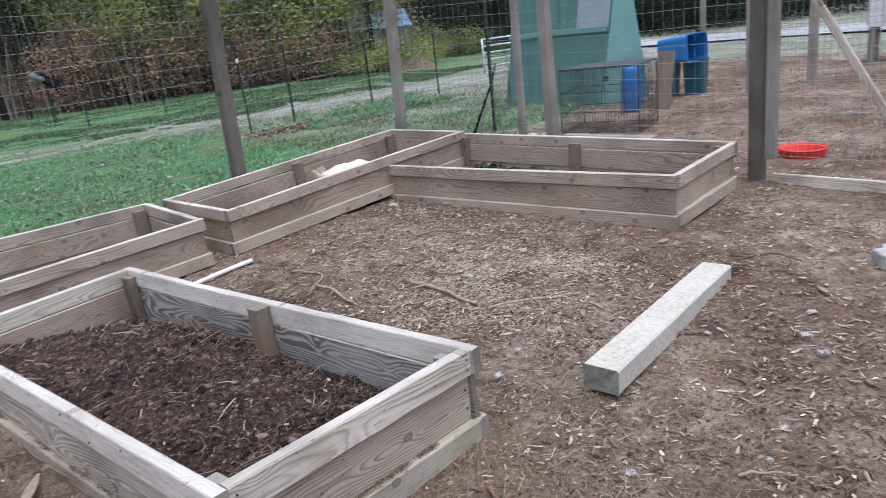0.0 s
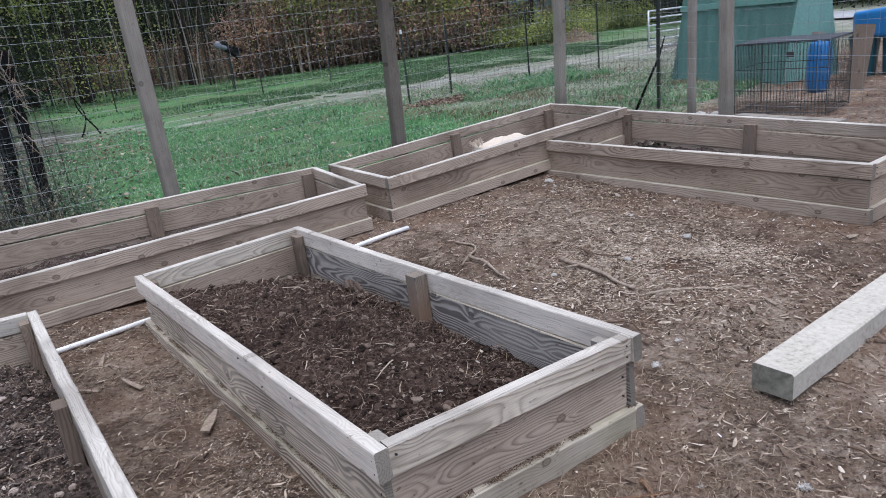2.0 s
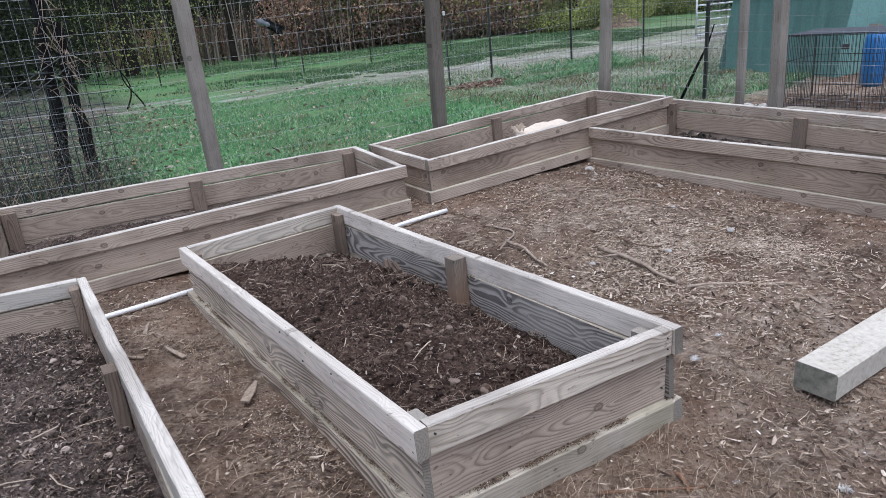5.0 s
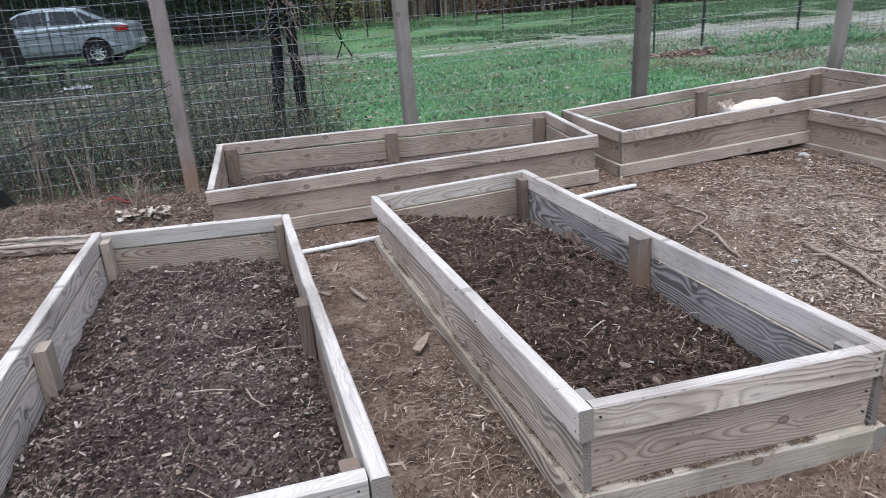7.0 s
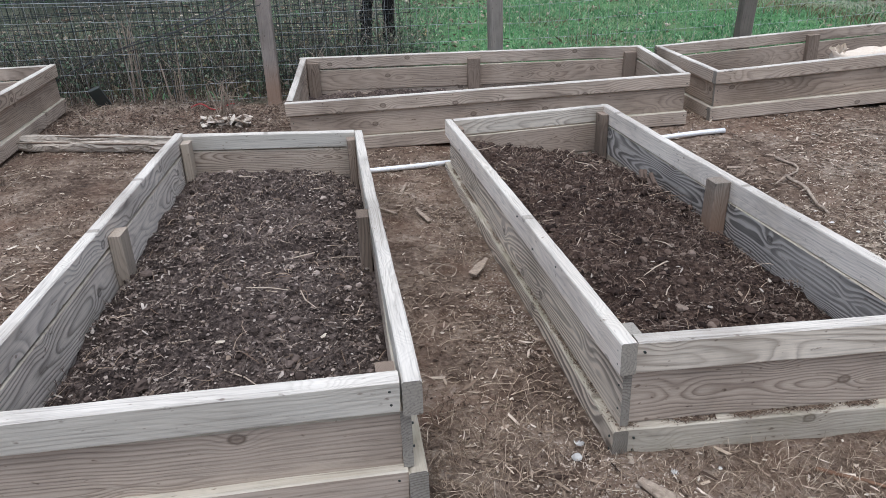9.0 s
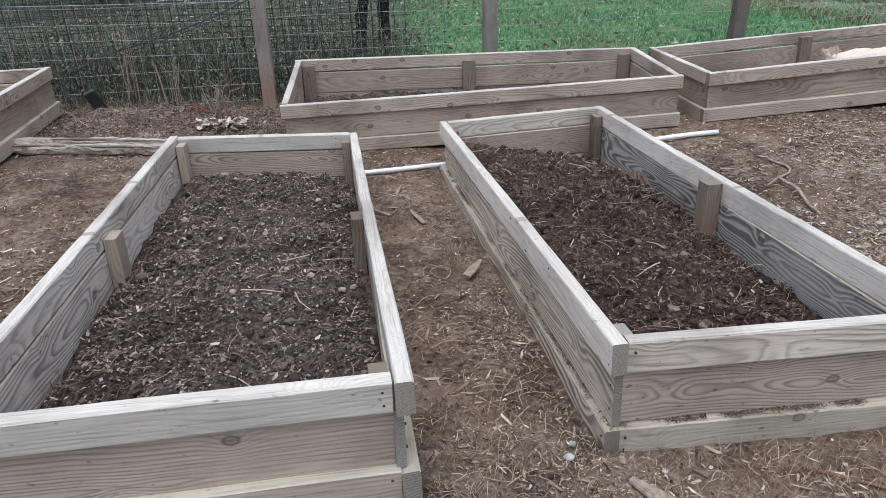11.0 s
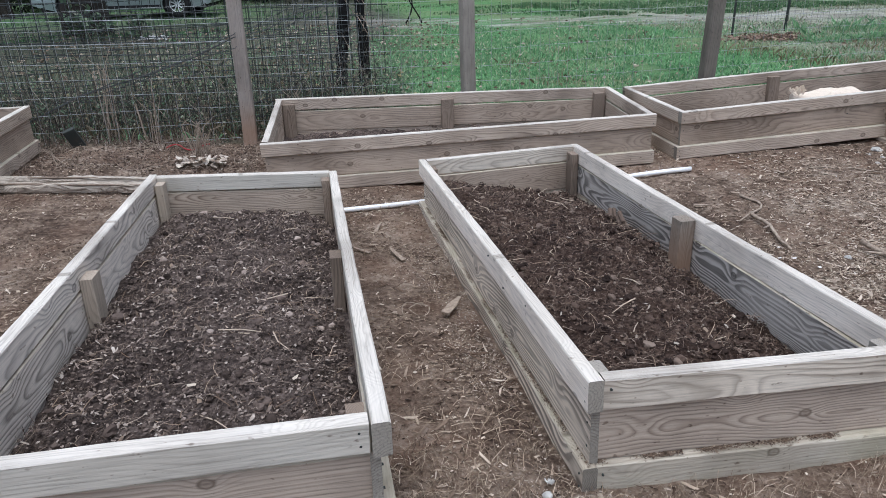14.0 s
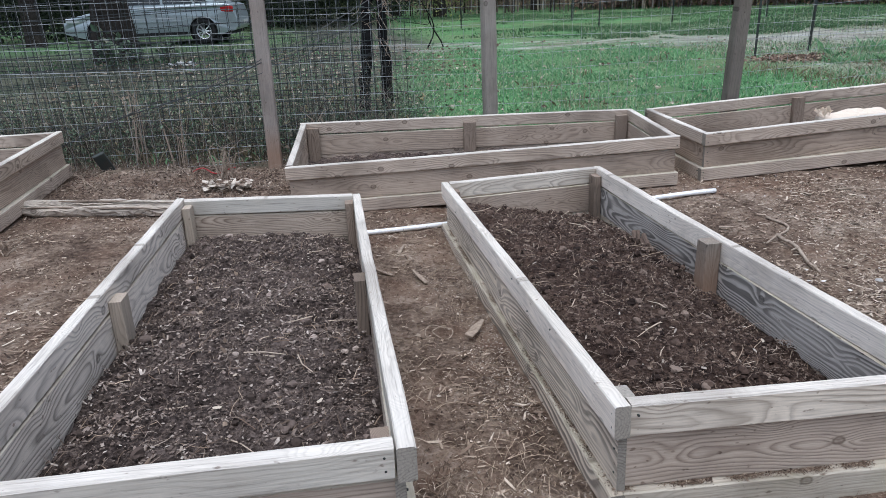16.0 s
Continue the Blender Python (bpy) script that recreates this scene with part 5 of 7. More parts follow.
def tub(x, y, z, w, d, h, mat, label, turn=0.0, tip=0.0, category="tub", open_side=True):
    """A tapering rounded plastic tub with a rolled rim."""
    t = thing("plastic_tub", (x, y, z), label, category, "plastic tubs by the crate")
    m = Matrix.Translation((x, y, z)) @ Euler((tip, 0, turn)).to_matrix().to_4x4()
    def ring(sx, sy, zz):
        out = []
        for k in range(24):
            a = 2 * math.pi * k / 24
            ca, sa = math.cos(a), math.sin(a)
            f = 0.28
            out.append((sx / 2 * math.copysign(abs(ca) ** f, ca), sy / 2 * math.copysign(abs(sa) ** f, sa), zz))
        return out
    rings = [ring(w * 0.02, d * 0.02, 0), ring(w * 0.84, d * 0.84, 0), ring(w, d, h), ring(w * 0.97, d * 0.97, h), ring(w * 0.82, d * 0.82, 0.02), ring(w * 0.02, d * 0.02, 0.02)]
    verts = [v for r in rings for v in r]
    faces = [(i * 24 + j, i * 24 + (j + 1) % 24, (i + 1) * 24 + (j + 1) % 24, (i + 1) * 24 + j) for i in range(len(rings) - 1) for j in range(24)]
    part("body", bm_from(verts, faces), mat, t, m=m)
    r2 = [ring(w * 1.0, d * 1.0, h - 0.02), ring(w * 1.06, d * 1.06, h - 0.015), ring(w * 1.06, d * 1.06, h + 0.01), ring(w * 0.97, d * 0.97, h + 0.012)]
    verts = [v for r in r2 for v in r]
    faces = [(i * 24 + j, i * 24 + (j + 1) % 24, (i + 1) * 24 + (j + 1) % 24, (i + 1) * 24 + j) for i in range(3) for j in range(24)]
    part("rim", bm_from(verts, faces), mat, t, m=m)
    return t


gz = ground_z(9.4, 2.9)
tub(9.43, 2.93, gz, 0.34, 0.32, 0.50, M_TEALPLASTIC, "dark teal plastic tub standing on dirt beside a crate", 0.2)
tub(9.57, 2.58, gz, 0.36, 0.31, 0.50, M_TEALPLASTIC, "dark green plastic tub standing on dirt", 0.1)
tub(9.47, 2.98, gz + 0.66, 0.46, 0.38, 0.52, M_BLUE, "bright blue plastic tub tipped on its side over others", -0.25, radians(88))


def barrel(x, y, r, h):
    """A slim upright plastic barrel with rounded ends and a bung."""
    b = thing("plastic_barrel", stand_of(x, y), "slim blue plastic barrel standing behind the wire crate", "barrel")
    m = Matrix.Translation(stand_of(x, y, 0.0)) @ Euler((0.02, -0.04, 0.3)).to_matrix().to_4x4()
    prof = [(0.001, 0.0), (r * 0.55, 0.004), (r * 0.75, 0.02), (r * 0.88, 0.07), (r * 0.97, 0.18), (r, h * 0.5), (r * 0.97, h - 0.18), (r * 0.88, h - 0.07), (r * 0.75, h - 0.02), (r * 0.5, h - 0.004), (0.001, h)]
    part("body", bm_lathe(prof, 28), M_BLUE, b, m=m, smooth=True)
    part("bung", bm_lathe([(0.02, h - 0.01), (0.024, h + 0.012), (0.001, h + 0.014)], 12), M_TEALPLASTIC, b, m=m @ Matrix.Translation((r * 0.4, 0, -0.004)))


barrel(7.9, 2.78, 0.135, 0.62)



def bm_corrugated(w, h, rib=0.26, deep=0.012):
    n = max(4, int(w / rib) * 4)
    verts, faces = [], []
    for i in range(n + 1):
        x = w * i / n
        z = deep * (0, 1, 1, 0)[i % 4]
        verts += [(x, 0, z), (x, h, z)]
    for i in range(n):
        faces.append((2 * i, 2 * i + 2, 2 * i + 3, 2 * i + 1))
    bm = bm_from(verts, faces)
    bmesh.ops.solidify(bm, geom=bm.faces[:], thickness=0.002)
    return bm


def teal_coop():
    a, b = Vector((9.0, 5.6, 0)), Vector((8.5, 3.55, 0))
    a.z = b.z = ground_z(8.6, 4)
    c = thing("hen_coop", a, "leaning A-shaped hen coop of faded teal sheet panels", "coop")
    along = (b - a).normalized()
    back = Vector((-along.y, along.x, 0))
    if back.x < 0:
        back = -back
    L = (b - a).length
    slope = (back * 0.22 + Vector((0, 0, 1))).normalized()
    ridge = 2.5
    def plane(p, x, y):
        z = x.cross(y).normalized()
        m = Matrix((x, y, z)).transposed().to_4x4()
        m.translation = p
        return m
    for k in range(4):
        p = a + along * (L * k / 4) + slope * 0.0
        part("lower_sheet", bm_corrugated(L / 4 + 0.02, 1.12), M_TEAL, c, m=plane(p - back * 0.004 * (k % 2), along, slope))
        part("upper_sheet", bm_corrugated(L / 4 + 0.02, ridge - 1.05), M_TEAL, c, m=plane(p + slope * 1.08 - back * (0.02 + 0.004 * (k % 2)), along, slope))
    part("batten", bm_board(L, 0.08, 0.03, 2), M_TEAL, c, m=frame_of(a + slope * 1.14 - back * 0.055, b + slope * 1.14 - back * 0.055))
    back_slope = (-back * 0.22 + Vector((0, 0, 1))).normalized()
    w = 2 * 0.22 / math.hypot(0.22, 1) * ridge
    part("rear_sheet", bm_corrugated(L, ridge), M_TEAL, c, m=plane(a + back * w, along, back_slope))
    for p in (a, b):
        top = p + slope * ridge
        bm = bm_from([p, p + back * w, top, p + along * 0.02, p + back * w + along * 0.02, top + along * 0.02], [(0, 1, 2), (5, 4, 3), (0, 3, 4, 1), (1, 4, 5, 2), (2, 5, 3, 0)])
        part("gable", bm, M_TEAL, c, m=Matrix.Identity(4))
    part("patch_sheet", bm_board(0.62, 0.95, 0.012, 8), M_GREYBOARD, c, "blue-grey patch sheet", m=plane(b - along * 0.6 + slope * 2.05 - back * 0.05, along, -slope) @ Matrix.Rotation(radians(90), 4, "X"))
    part("ridge_cap", bm_board(L + 0.1, 0.02, 0.16, 3), M_TEAL, c, m=frame_of(a + slope * ridge - back * 0.06 - along * 0.05, b + slope * ridge - back * 0.06))


teal_coop()
solo("leaning_board", bm_board(0.75, 0.22, 0.025, 6), M_STUB, "brown board propped behind the wire crate", "board", m=frame_of((7.98, 2.53, 0.0), (8.1, 2.5, 0.72), (0, 1, 0)))
solo("leaning_board", bm_board(0.7, 0.14, 0.025, 16), M_POST, "pale grey board propped behind the wire crate", "board", m=frame_of((7.92, 2.97, 0.0), (8.04, 2.95, 0.7), (0, 1, 0)))
solo("board_on_dirt", bm_board(1.1, 0.02, 0.12, 9), M_POST, "grey loose board lying by the crate", "board", m=frame_of((6.1, 2.75, 0.03), (6.0, 1.7, 0.03)))


def yard_post(x, y, w, top, label, mat=None):
    return fence_post(x, y, w, top, (0.0, 0.0), label, 8, mat, x)


yard_post(9.16, 1.68, 0.12, 2.4, "grey wooden post in the hens' yard")
yard_post(10.1, 1.16, 0.12, 2.2, "short grey wooden post across the hens' yard")
yard_post(13.2, 0.95, 0.12, 2.2, "grey wooden post at the yard's far fence")
yard_post(12.3, 3.5, 0.09, 2.2, "thin pale post at the yard's far fence")
wire_run("wire_fence", "fine wire netting across the hens' yard", (10.1, 1.16), (12.2, -2.2), 1.2, 0.09, 0.09, 0.0016, M_DARKWIRE, seed=31)
wire_run("wire_fence", "fine wire netting across the hens' yard", (12.3, 3.5), (10.1, 1.16), 1.2, 0.09, 0.09, 0.0016, M_DARKWIRE, seed=32)


def white_cabinet():
    o = Vector((13.4, 0.55, 0.55))
    c = thing("nest_box", (o.x, o.y, ground_z(o.x, o.y)), "white boxy hen house on legs across the yard", "hen house")
    m = Matrix.Translation(o) @ Matrix.Rotation(radians(12), 4, "Z")
    part("body", bm_box(0.8, 1.1, 1.3, 0.015, (0, 0, 0.65)), M_WHITE, c, m=m)
    part("roof", bm_box(1.0, 1.3, 0.06, 0.01, (0, 0, 1.34)), M_GREYBOARD, c, m=m)
    part("door", bm_box(0.02, 0.7, 0.9, 0.004, (-0.41, 0, 0.6)), M_WHITE, c, m=m)
    for sx in (-0.33, 0.33):
        for sy in (-0.48, 0.48):
            part("leg", bm_box(0.07, 0.07, 0.62, 0.006, (sx, sy, -0.3)), M_POST, c, m=m)


white_cabinet()


# ---- beyond the fence ----
def t_post(x, y, h, tagged_top=False, lean=0.0):
    z = ground_z(x, y)
    p = thing("steel_post", (x, y, z), "dark steel T-post standing in grass", "fence post", "steel T-posts")
    m = Matrix.Translation((x, y, z - 0.05)) @ Euler((lean, lean * 0.7, x)).to_matrix().to_4x4()
    web = bm_join(bm_box(0.034, 0.005, h, 0, (0, 0, h / 2)), bm_box(0.005, 0.034, h, 0, (0, 0.0195, h / 2)))
    part("shaft", web, M_TPOST, p, m=m)
    for k in range(6):
        part("stud", bm_box(0.01, 0.008, 0.012, 0, (0, -0.006, h * (0.2 + 0.14 * k))), M_TPOST, p, m=m)
    if tagged_top:
        part("clip", bm_box(0.04, 0.03, 0.07, 0.006, (0, -0.01, h - 0.03)), M_WHITE, p, "white plastic wire clip", m=m)
    return p


T_POSTS = [(6.0, 8.7, 1.32, True), (7.39, 9.31, 1.45, False), (9.4, 9.3, 1.4, False), (6.45, 3.95, 1.7, False), (9.6, 18.4, 1.1, True), (7.2, 18.0, 1.1, False), (12.5, 18.2, 1.1, False), (7.8, 21.8, 1.5, False), (11.2, 9.0, 1.4, False), (3.5, 19.5, 1.1, False)]
for x, y, h, c in T_POSTS:
    t_post(x, y, h, c, 0.01 * math.sin(7 * x))
wire_run("wire_fence", "green-grey wire mesh round a grassy plot", (6.0, 8.75), (7.39, 9.36), 1.15, 0.1, 0.15, 0.002, M_DARKWIRE, seed=41)
wire_run("wire_fence", "green-grey wire mesh round a grassy plot", (7.39, 9.36), (11.2, 9.0), 1.15, 0.1, 0.15, 0.002, M_DARKWIRE, seed=42)
wire_run("wire_fence", "green-grey wire mesh running to the coop", (6.45, 3.95), (8.9, 5.4), 1.3, 0.1, 0.15, 0.002, M_DARKWIRE, seed=43)
wire_run("wire_fence", "green-grey wire mesh running from the corner post", (4.5, 3.7), (6.45, 3.95), 1.5, 0.1, 0.15, 0.0016, M_DARKWIRE, seed=44)
crumple("grey_rag", (0.75, 0.32), 0.18, 9, M_GRIT, "grey and black rag caught on a steel post", "rag", Matrix.Translation((7.8, 21.7, 1.28)) @ Euler((radians(80), 0.5, 0.2)).to_matrix().to_4x4())


def tube_gate():
    a, b = Vector((15.02, 10.58, 0)), Vector((17.75, 9.85, 0))
    g = thing("farm_gate", a, "galvanised tube farm gate standing on grass", "gate")
    for k in range(6):
        z = 0.08 + 0.182 * k
        part("tube", bm_tube([a + Vector((0, 0, z)), b + Vector((0, 0, z))], 0.022, 8), M_GALV, g, m=Matrix.Identity(4), smooth=True)
    for t in (0, 0.5, 1):
        p = lerp(a, b, t)
        part("upright_tube", bm_tube([p + Vector((0, 0, 0.06)), p + Vector((0, 0, 1.01))], 0.024, 8), M_GALV, g, m=Matrix.Identity(4), smooth=True)
    for t in (0, 1):
        p = lerp(a, b, t)
        part("foot", bm_tube([p - Vector((0, 0, 0.1)), p + Vector((0, 0, 0.08))], 0.02, 8), M_GALV, g, m=Matrix.Identity(4), smooth=True)


tube_gate()


def stump(x, y, h, r, label, seed):
    rng = random.Random(seed)
    z = ground_z(x, y)
    s = thing("dead_stump", (x, y, z), label, "dead trunk", "black dead trunks")
    pts, rad = [], []
    for i in range(14):
        t = i / 13
        pts.append(Vector((x + rng.uniform(-0.01, 0.01) + 0.16 * t * (1 if seed == 1 else 0), y + rng.uniform(-0.01, 0.01), z - 0.05 + (h + 0.05) * t)))
        rad.append(r * (1.15 - 0.35 * t) * rng.uniform(0.85, 1.15))
    bm = bm_tube(pts, rad, 10)
    for v in bm.verts:
        v.co += 0.02 * noise.noise_vector(v.co * 18)
    part("trunk", bm, M_CHAR, s, m=Matrix.Identity(4))
    for k in range(3):
        a = pts[-2 - k * 2]
        part("stub_branch", bm_tube([a, a + Vector((rng.uniform(-0.12, 0.12), rng.uniform(-0.1, 0.1), rng.uniform(0.05, 0.2)))], [0.02, 0.006], 5), M_CHAR, s, m=Matrix.Identity(4))
    for k in range(22):
        a = pts[rng.randint(7, 13)] + Vector((rng.uniform(-0.05, 0.05), -r, 0))
        b = a + Vector((rng.uniform(-0.1, 0.16), rng.uniform(-0.08, 0.02), rng.uniform(-0.25, 0.06)))
        c = b + Vector((rng.uniform(-0.08, 0.1), rng.uniform(-0.05, 0.05), rng.uniform(-0.15, 0.05)))
        part("dry_vine", bm_tube([a, b, c], [0.004, 0.003, 0.0015], 4), M_TWIG, s, "dry grey vine strand", m=Matrix.Identity(4))


stump(-0.22, 6.05, 1.75, 0.062, "black rotten trunk wrapped in dry grey vine", 1)
stump(0.03, 6.0, 1.5, 0.055, "black leaning rotten trunk hung with dry vine", 2)


def twisted_vine(x, y, seed, h=0.95):
    rng = random.Random(seed)
    z = ground_z(x, y)
    bms = []
    for k in range(2):
        p = Vector((x + 0.2 * k, y, z))
        pts, rad = [], []
        for i in range(12):
            t = i / 11
            pts.append(p + Vector((0.16 * math.sin(5 * t + 2 * k), 0.05 * math.sin(4 * t), h * t)))
            rad.append(0.018 * (1 - 0.6 * t))
        bms.append(bm_tube(pts, rad, 6))
    for k in range(4):
        p = Vector((x, y, z + rng.uniform(0.2, h)))
        bms.append(bm_tube([p, p + Vector((rng.uniform(-1.2, 1.2), rng.uniform(-0.5, 0.5), rng.uniform(-0.1, 0.3)))], [0.008, 0.003], 5))
    solo("twisted_vine", bm_join(*bms), M_CHAR, "dark twisted woody vine stems in grass", "vine")


twisted_vine(1.65, 13.9, 3, 1.25)


def leaf_soup(centres, sizes, rng, flat=0.0):
    """Bent leaf quads at the centres, turned at random."""
    n = len(centres)
    d = rng.normal(size=(n, 3))
    d[:, 2] *= 1 - flat
    d /= np.linalg.norm(d, axis=1)[:, None]
    s = np.cross(d, rng.normal(size=(n, 3)))
    s /= np.linalg.norm(s, axis=1)[:, None]
    k = np.asarray(sizes)[:, None]
    c = np.asarray(centres)
    nrm = np.cross(d, s)
    v = np.stack([c - d * k * 0.5, c + s * k * 0.3 + nrm * k * 0.12, c + d * k * 0.5, c - s * k * 0.3 + nrm * k * 0.12], 1).reshape(-1, 3)
    f = np.arange(4 * n).reshape(-1, 4)
    return v, f


solo("leaning_branch", bm_tube([(6.25, 4.15, 0.0), (6.42, 4.05, 0.4), (6.5, 3.98, 0.62), (6.53, 3.92, 0.85)], [0.018, 0.016, 0.012, 0.007], 7), M_CHAR, "dark crooked branch leaning on a steel post", "branch", smooth=True)
pebble(6.02, 3.12, 0.07, 40, 0.01, "white lump of stone in the grass")
pebble(6.15, 3.02, 0.05, 41, 0.01, "white lump of stone in the grass")


def stake_rag(x, y):
    """A grey and black rag hung over a thin steel stake."""
    o = stand_of(x, y)
    g = thing("stake_with_rag", o, "grey and black rag hung on a thin steel stake", "stake")
    part("stake", bm_tube([o, o + Vector((0.03, 0, 1.45))], 0.02, 6), M_TPOST, g, m=Matrix.Identity(4))
    for (a, b, r), mat, name in ((((-0.36, 0, 1.5), (0.02, 0, 1.36), 0.09), M_GREYRAG, "grey_rag"), (((-0.02, 0.02, 1.36), (0.36, 0.02, 1.0), 0.08), M_CHAR, "black_rag")):
        pts = [o + lerp(a, b, t / 7) for t in range(8)]
        bm = bm_tube(pts, [r * (0.35, 0.85, 1.0, 0.95, 0.8, 0.6, 0.55, 0.3)[i] for i in range(8)], 12)
        for v in bm.verts:
            v.co += 0.06 * noise.noise_vector(v.co * 7)
        part(name, bm, mat, g, m=Matrix.Identity(4))


M_GREYRAG = painted("grey_cloth", (0.2, 0.21, 0.24), 0.9, 0.0, 0.5, 6.0, (0.1, 0.105, 0.12))
stake_rag(7.4, 20.9)


# ---- parked car ----
def car():
    """A silver saloon: a rounded body with arched wheel openings, a tapering cabin with its panes, lamps, bumpers and wheels."""
    o = Vector((-4.95, 19.75, 0))
    o.z = ground_z(o.x, o.y)
    m = Matrix.Translation(o) @ Matrix.Rotation(radians(-6), 4, "Z")
    c = thing("parked_car", o, "silver saloon car parked on grass behind a thick trunk", "car")
    W = 1.74
    # the side outline from front (-x) to rear (+x)
    low = [(-2.2, 0.34), (-2.3, 0.48), (-2.27, 0.66), (-2.05, 0.78), (-1.55, 0.88), (-1.05, 0.95), (0.2, 0.99), (1.45, 1.02), (2.0, 1.01), (2.2, 0.95), (2.26, 0.72), (2.3, 0.5), (2.2, 0.32)]
    outline = list(low)
    for cx in (1.36, -1.34):
        outline += [(cx + 0.37, 0.22)] + [(cx + 0.37 * math.cos(a), 0.33 + 0.37 * math.sin(a)) for a in np.linspace(0.05, math.pi - 0.05, 11)] + [(cx - 0.37, 0.22)]

    def slab(pts, half):
        bm = bmesh.new()
        a = [bm.verts.new((x, -half, z)) for x, z in pts]
        b = [bm.verts.new((x, half, z)) for x, z in pts]
        bm.faces.new(a)
        bm.faces.new(b[::-1])
        for i in range(len(pts)):
            j = (i + 1) % len(pts)
            bm.faces.new((a[i], b[i], b[j], a[j]))
        bmesh.ops.recalc_face_normals(bm, faces=bm.faces)
        return bm

    bm = slab(outline, W / 2)
    corners = {(float(np.float32(x)), float(np.float32(z))) for x, z in low}
    rim = [e for e in bm.edges if abs(e.verts[0].co.y - e.verts[1].co.y) < 1e-6 and min(e.verts[0].co.z, e.verts[1].co.z) > 0.6]
    top = [e for e in rim if (e.verts[0].co.x, e.verts[0].co.z) in corners and (e.verts[1].co.x, e.verts[1].co.z) in corners]
    bmesh.ops.bevel(bm, geom=top, offset=0.07, segments=3, affect="EDGES", profile=0.5)
    for v in bm.verts:
        # sides draw in at nose, tail and below the waist
        f = 1 - 0.12 * max(0.0, (abs(v.co.x) - 1.5) / 0.8) ** 2 - 0.05 * max(0.0, (0.45 - v.co.z) / 0.25)
        v.co.y *= f
    part("body", bm, M_CARPAINT, c, "silver painted body", m=m)
    # cabin: rings from waist to roof
    cabin = [(-1.15, 0.95), (-0.35, 1.37), (0.0, 1.44), (0.55, 1.46), (1.0, 1.42), (1.85, 1.02), (1.6, 0.97)]
    bm = slab(cabin, W / 2 - 0.09)
    for v in bm.verts:
        v.co.y *= 1 - 0.2 * max(0.0, v.co.z - 0.97) / 0.48
    roof = [e for e in bm.edges if abs(e.verts[0].co.y - e.verts[1].co.y) < 0.15 and min(e.verts[0].co.z, e.verts[1].co.z) > 1.3]
    bmesh.ops.bevel(bm, geom=roof, offset=0.06, segments=3, affect="EDGES", profile=0.5)
    part("cabin", bm, M_CARPAINT, c, m=m)
    lean = lambda z: (W / 2 - 0.09) * (1 - 0.2 * max(0.0, z - 0.97) / 0.48)
    for s in (-1, 1):
        for quad, name in ((((-0.9, 1.03), (-0.33, 1.33), (0.3, 1.37), (0.3, 1.03)), "front_window"), (((0.37, 1.03), (0.37, 1.37), (0.95, 1.34), (1.15, 1.03)), "rear_window"), (((1.21, 1.03), (1.03, 1.32), (1.12, 1.3), (1.55, 1.06)), "quarter_window")):
            vs = [(x, s * (lean(z) + 0.012), z) for x, z in quad]
            bm = bm_from(vs + [(x, y - s * 0.014, z) for x, y, z in vs], [(0, 1, 2, 3), (7, 6, 5, 4)] + [(i, (i + 1) % 4, 4 + (i + 1) % 4, 4 + i) for i in range(4)])
            bmesh.ops.recalc_face_normals(bm, faces=bm.faces)
            part(name, bm, M_GLASS, c, "dark glass", m=m)
        part("sill_trim", bm_box(1.9, 0.03, 0.07, 0.01, (0, s * (W / 2 - 0.005), 0.29)), M_RUBBER, c, m=m)
        part("side_moulding", bm_box(1.75, 0.02, 0.035, 0.006, (0.0, s * (W / 2 + 0.004), 0.6)), M_CARPAINT, c, m=m)
        part("tail_lamp", bm_box(0.34, 0.07, 0.15, 0.03, (2.03, s * (W / 2 - 0.075), 0.86)), M_REDLENS, c, "red tail lamp", m=m)
        part("head_lamp", bm_box(0.36, 0.07, 0.13, 0.03, (-2.02, s * (W / 2 - 0.08), 0.7)), M_GALV, c, "clear head lamp", m=m)
        for x in (-0.1, 0.85):
            part("door_handle", bm_box(0.17, 0.03, 0.03, 0.008, (x, s * (W / 2 + 0.008), 0.88)), M_CARPAINT, c, m=m)
        for x in (-0.95, 0.33):
            part("door_gap", bm_box(0.012, 0.006, 0.62, 0, (x, s * (W / 2 + 0.001), 0.66)), M_RUBBER, c, m=m)
        part("mirror", bm_box(0.14, 0.2, 0.13, 0.04, (-0.82, s * (W / 2 + 0.06), 1.05)), M_CARPAINT, c, m=m)
        for cx in (1.36, -1.34):
            wm = m @ Matrix.Translation((cx, s * (W / 2 - 0.12), 0.32)) @ Matrix.Rotation(radians(90 * -s), 4, "X")
            part("wheel_arch", bm_lathe([(0.36, -0.06), (0.372, 0.095), (0.352, 0.1), (0.34, -0.06)], 28), M_RUBBER, c, m=wm)
            w = part("wheel", bm_lathe([(0.2, -0.09), (0.3, -0.1), (0.325, -0.06), (0.325, 0.06), (0.3, 0.1), (0.2, 0.09), (0.2, -0.09)], 28), M_RUBBER, c, "black tyre", m=wm, smooth=True)
            rim = [bm_lathe([(0.0, 0.07), (0.05, 0.075), (0.06, 0.06)], 16), bm_lathe([(0.18, 0.06), (0.205, 0.085), (0.21, 0.06)], 28)]
            for k in range(9):
                a = 2 * math.pi * k / 9
                rim.append(bm_tube([(0.04 * math.cos(a), 0.04 * math.sin(a), 0.07), (0.19 * math.cos(a), 0.19 * math.sin(a), 0.075)], 0.016, 5))
            part("rim", bm_join(*rim), M_GALV, w, "spoked alloy rim", m=wm)
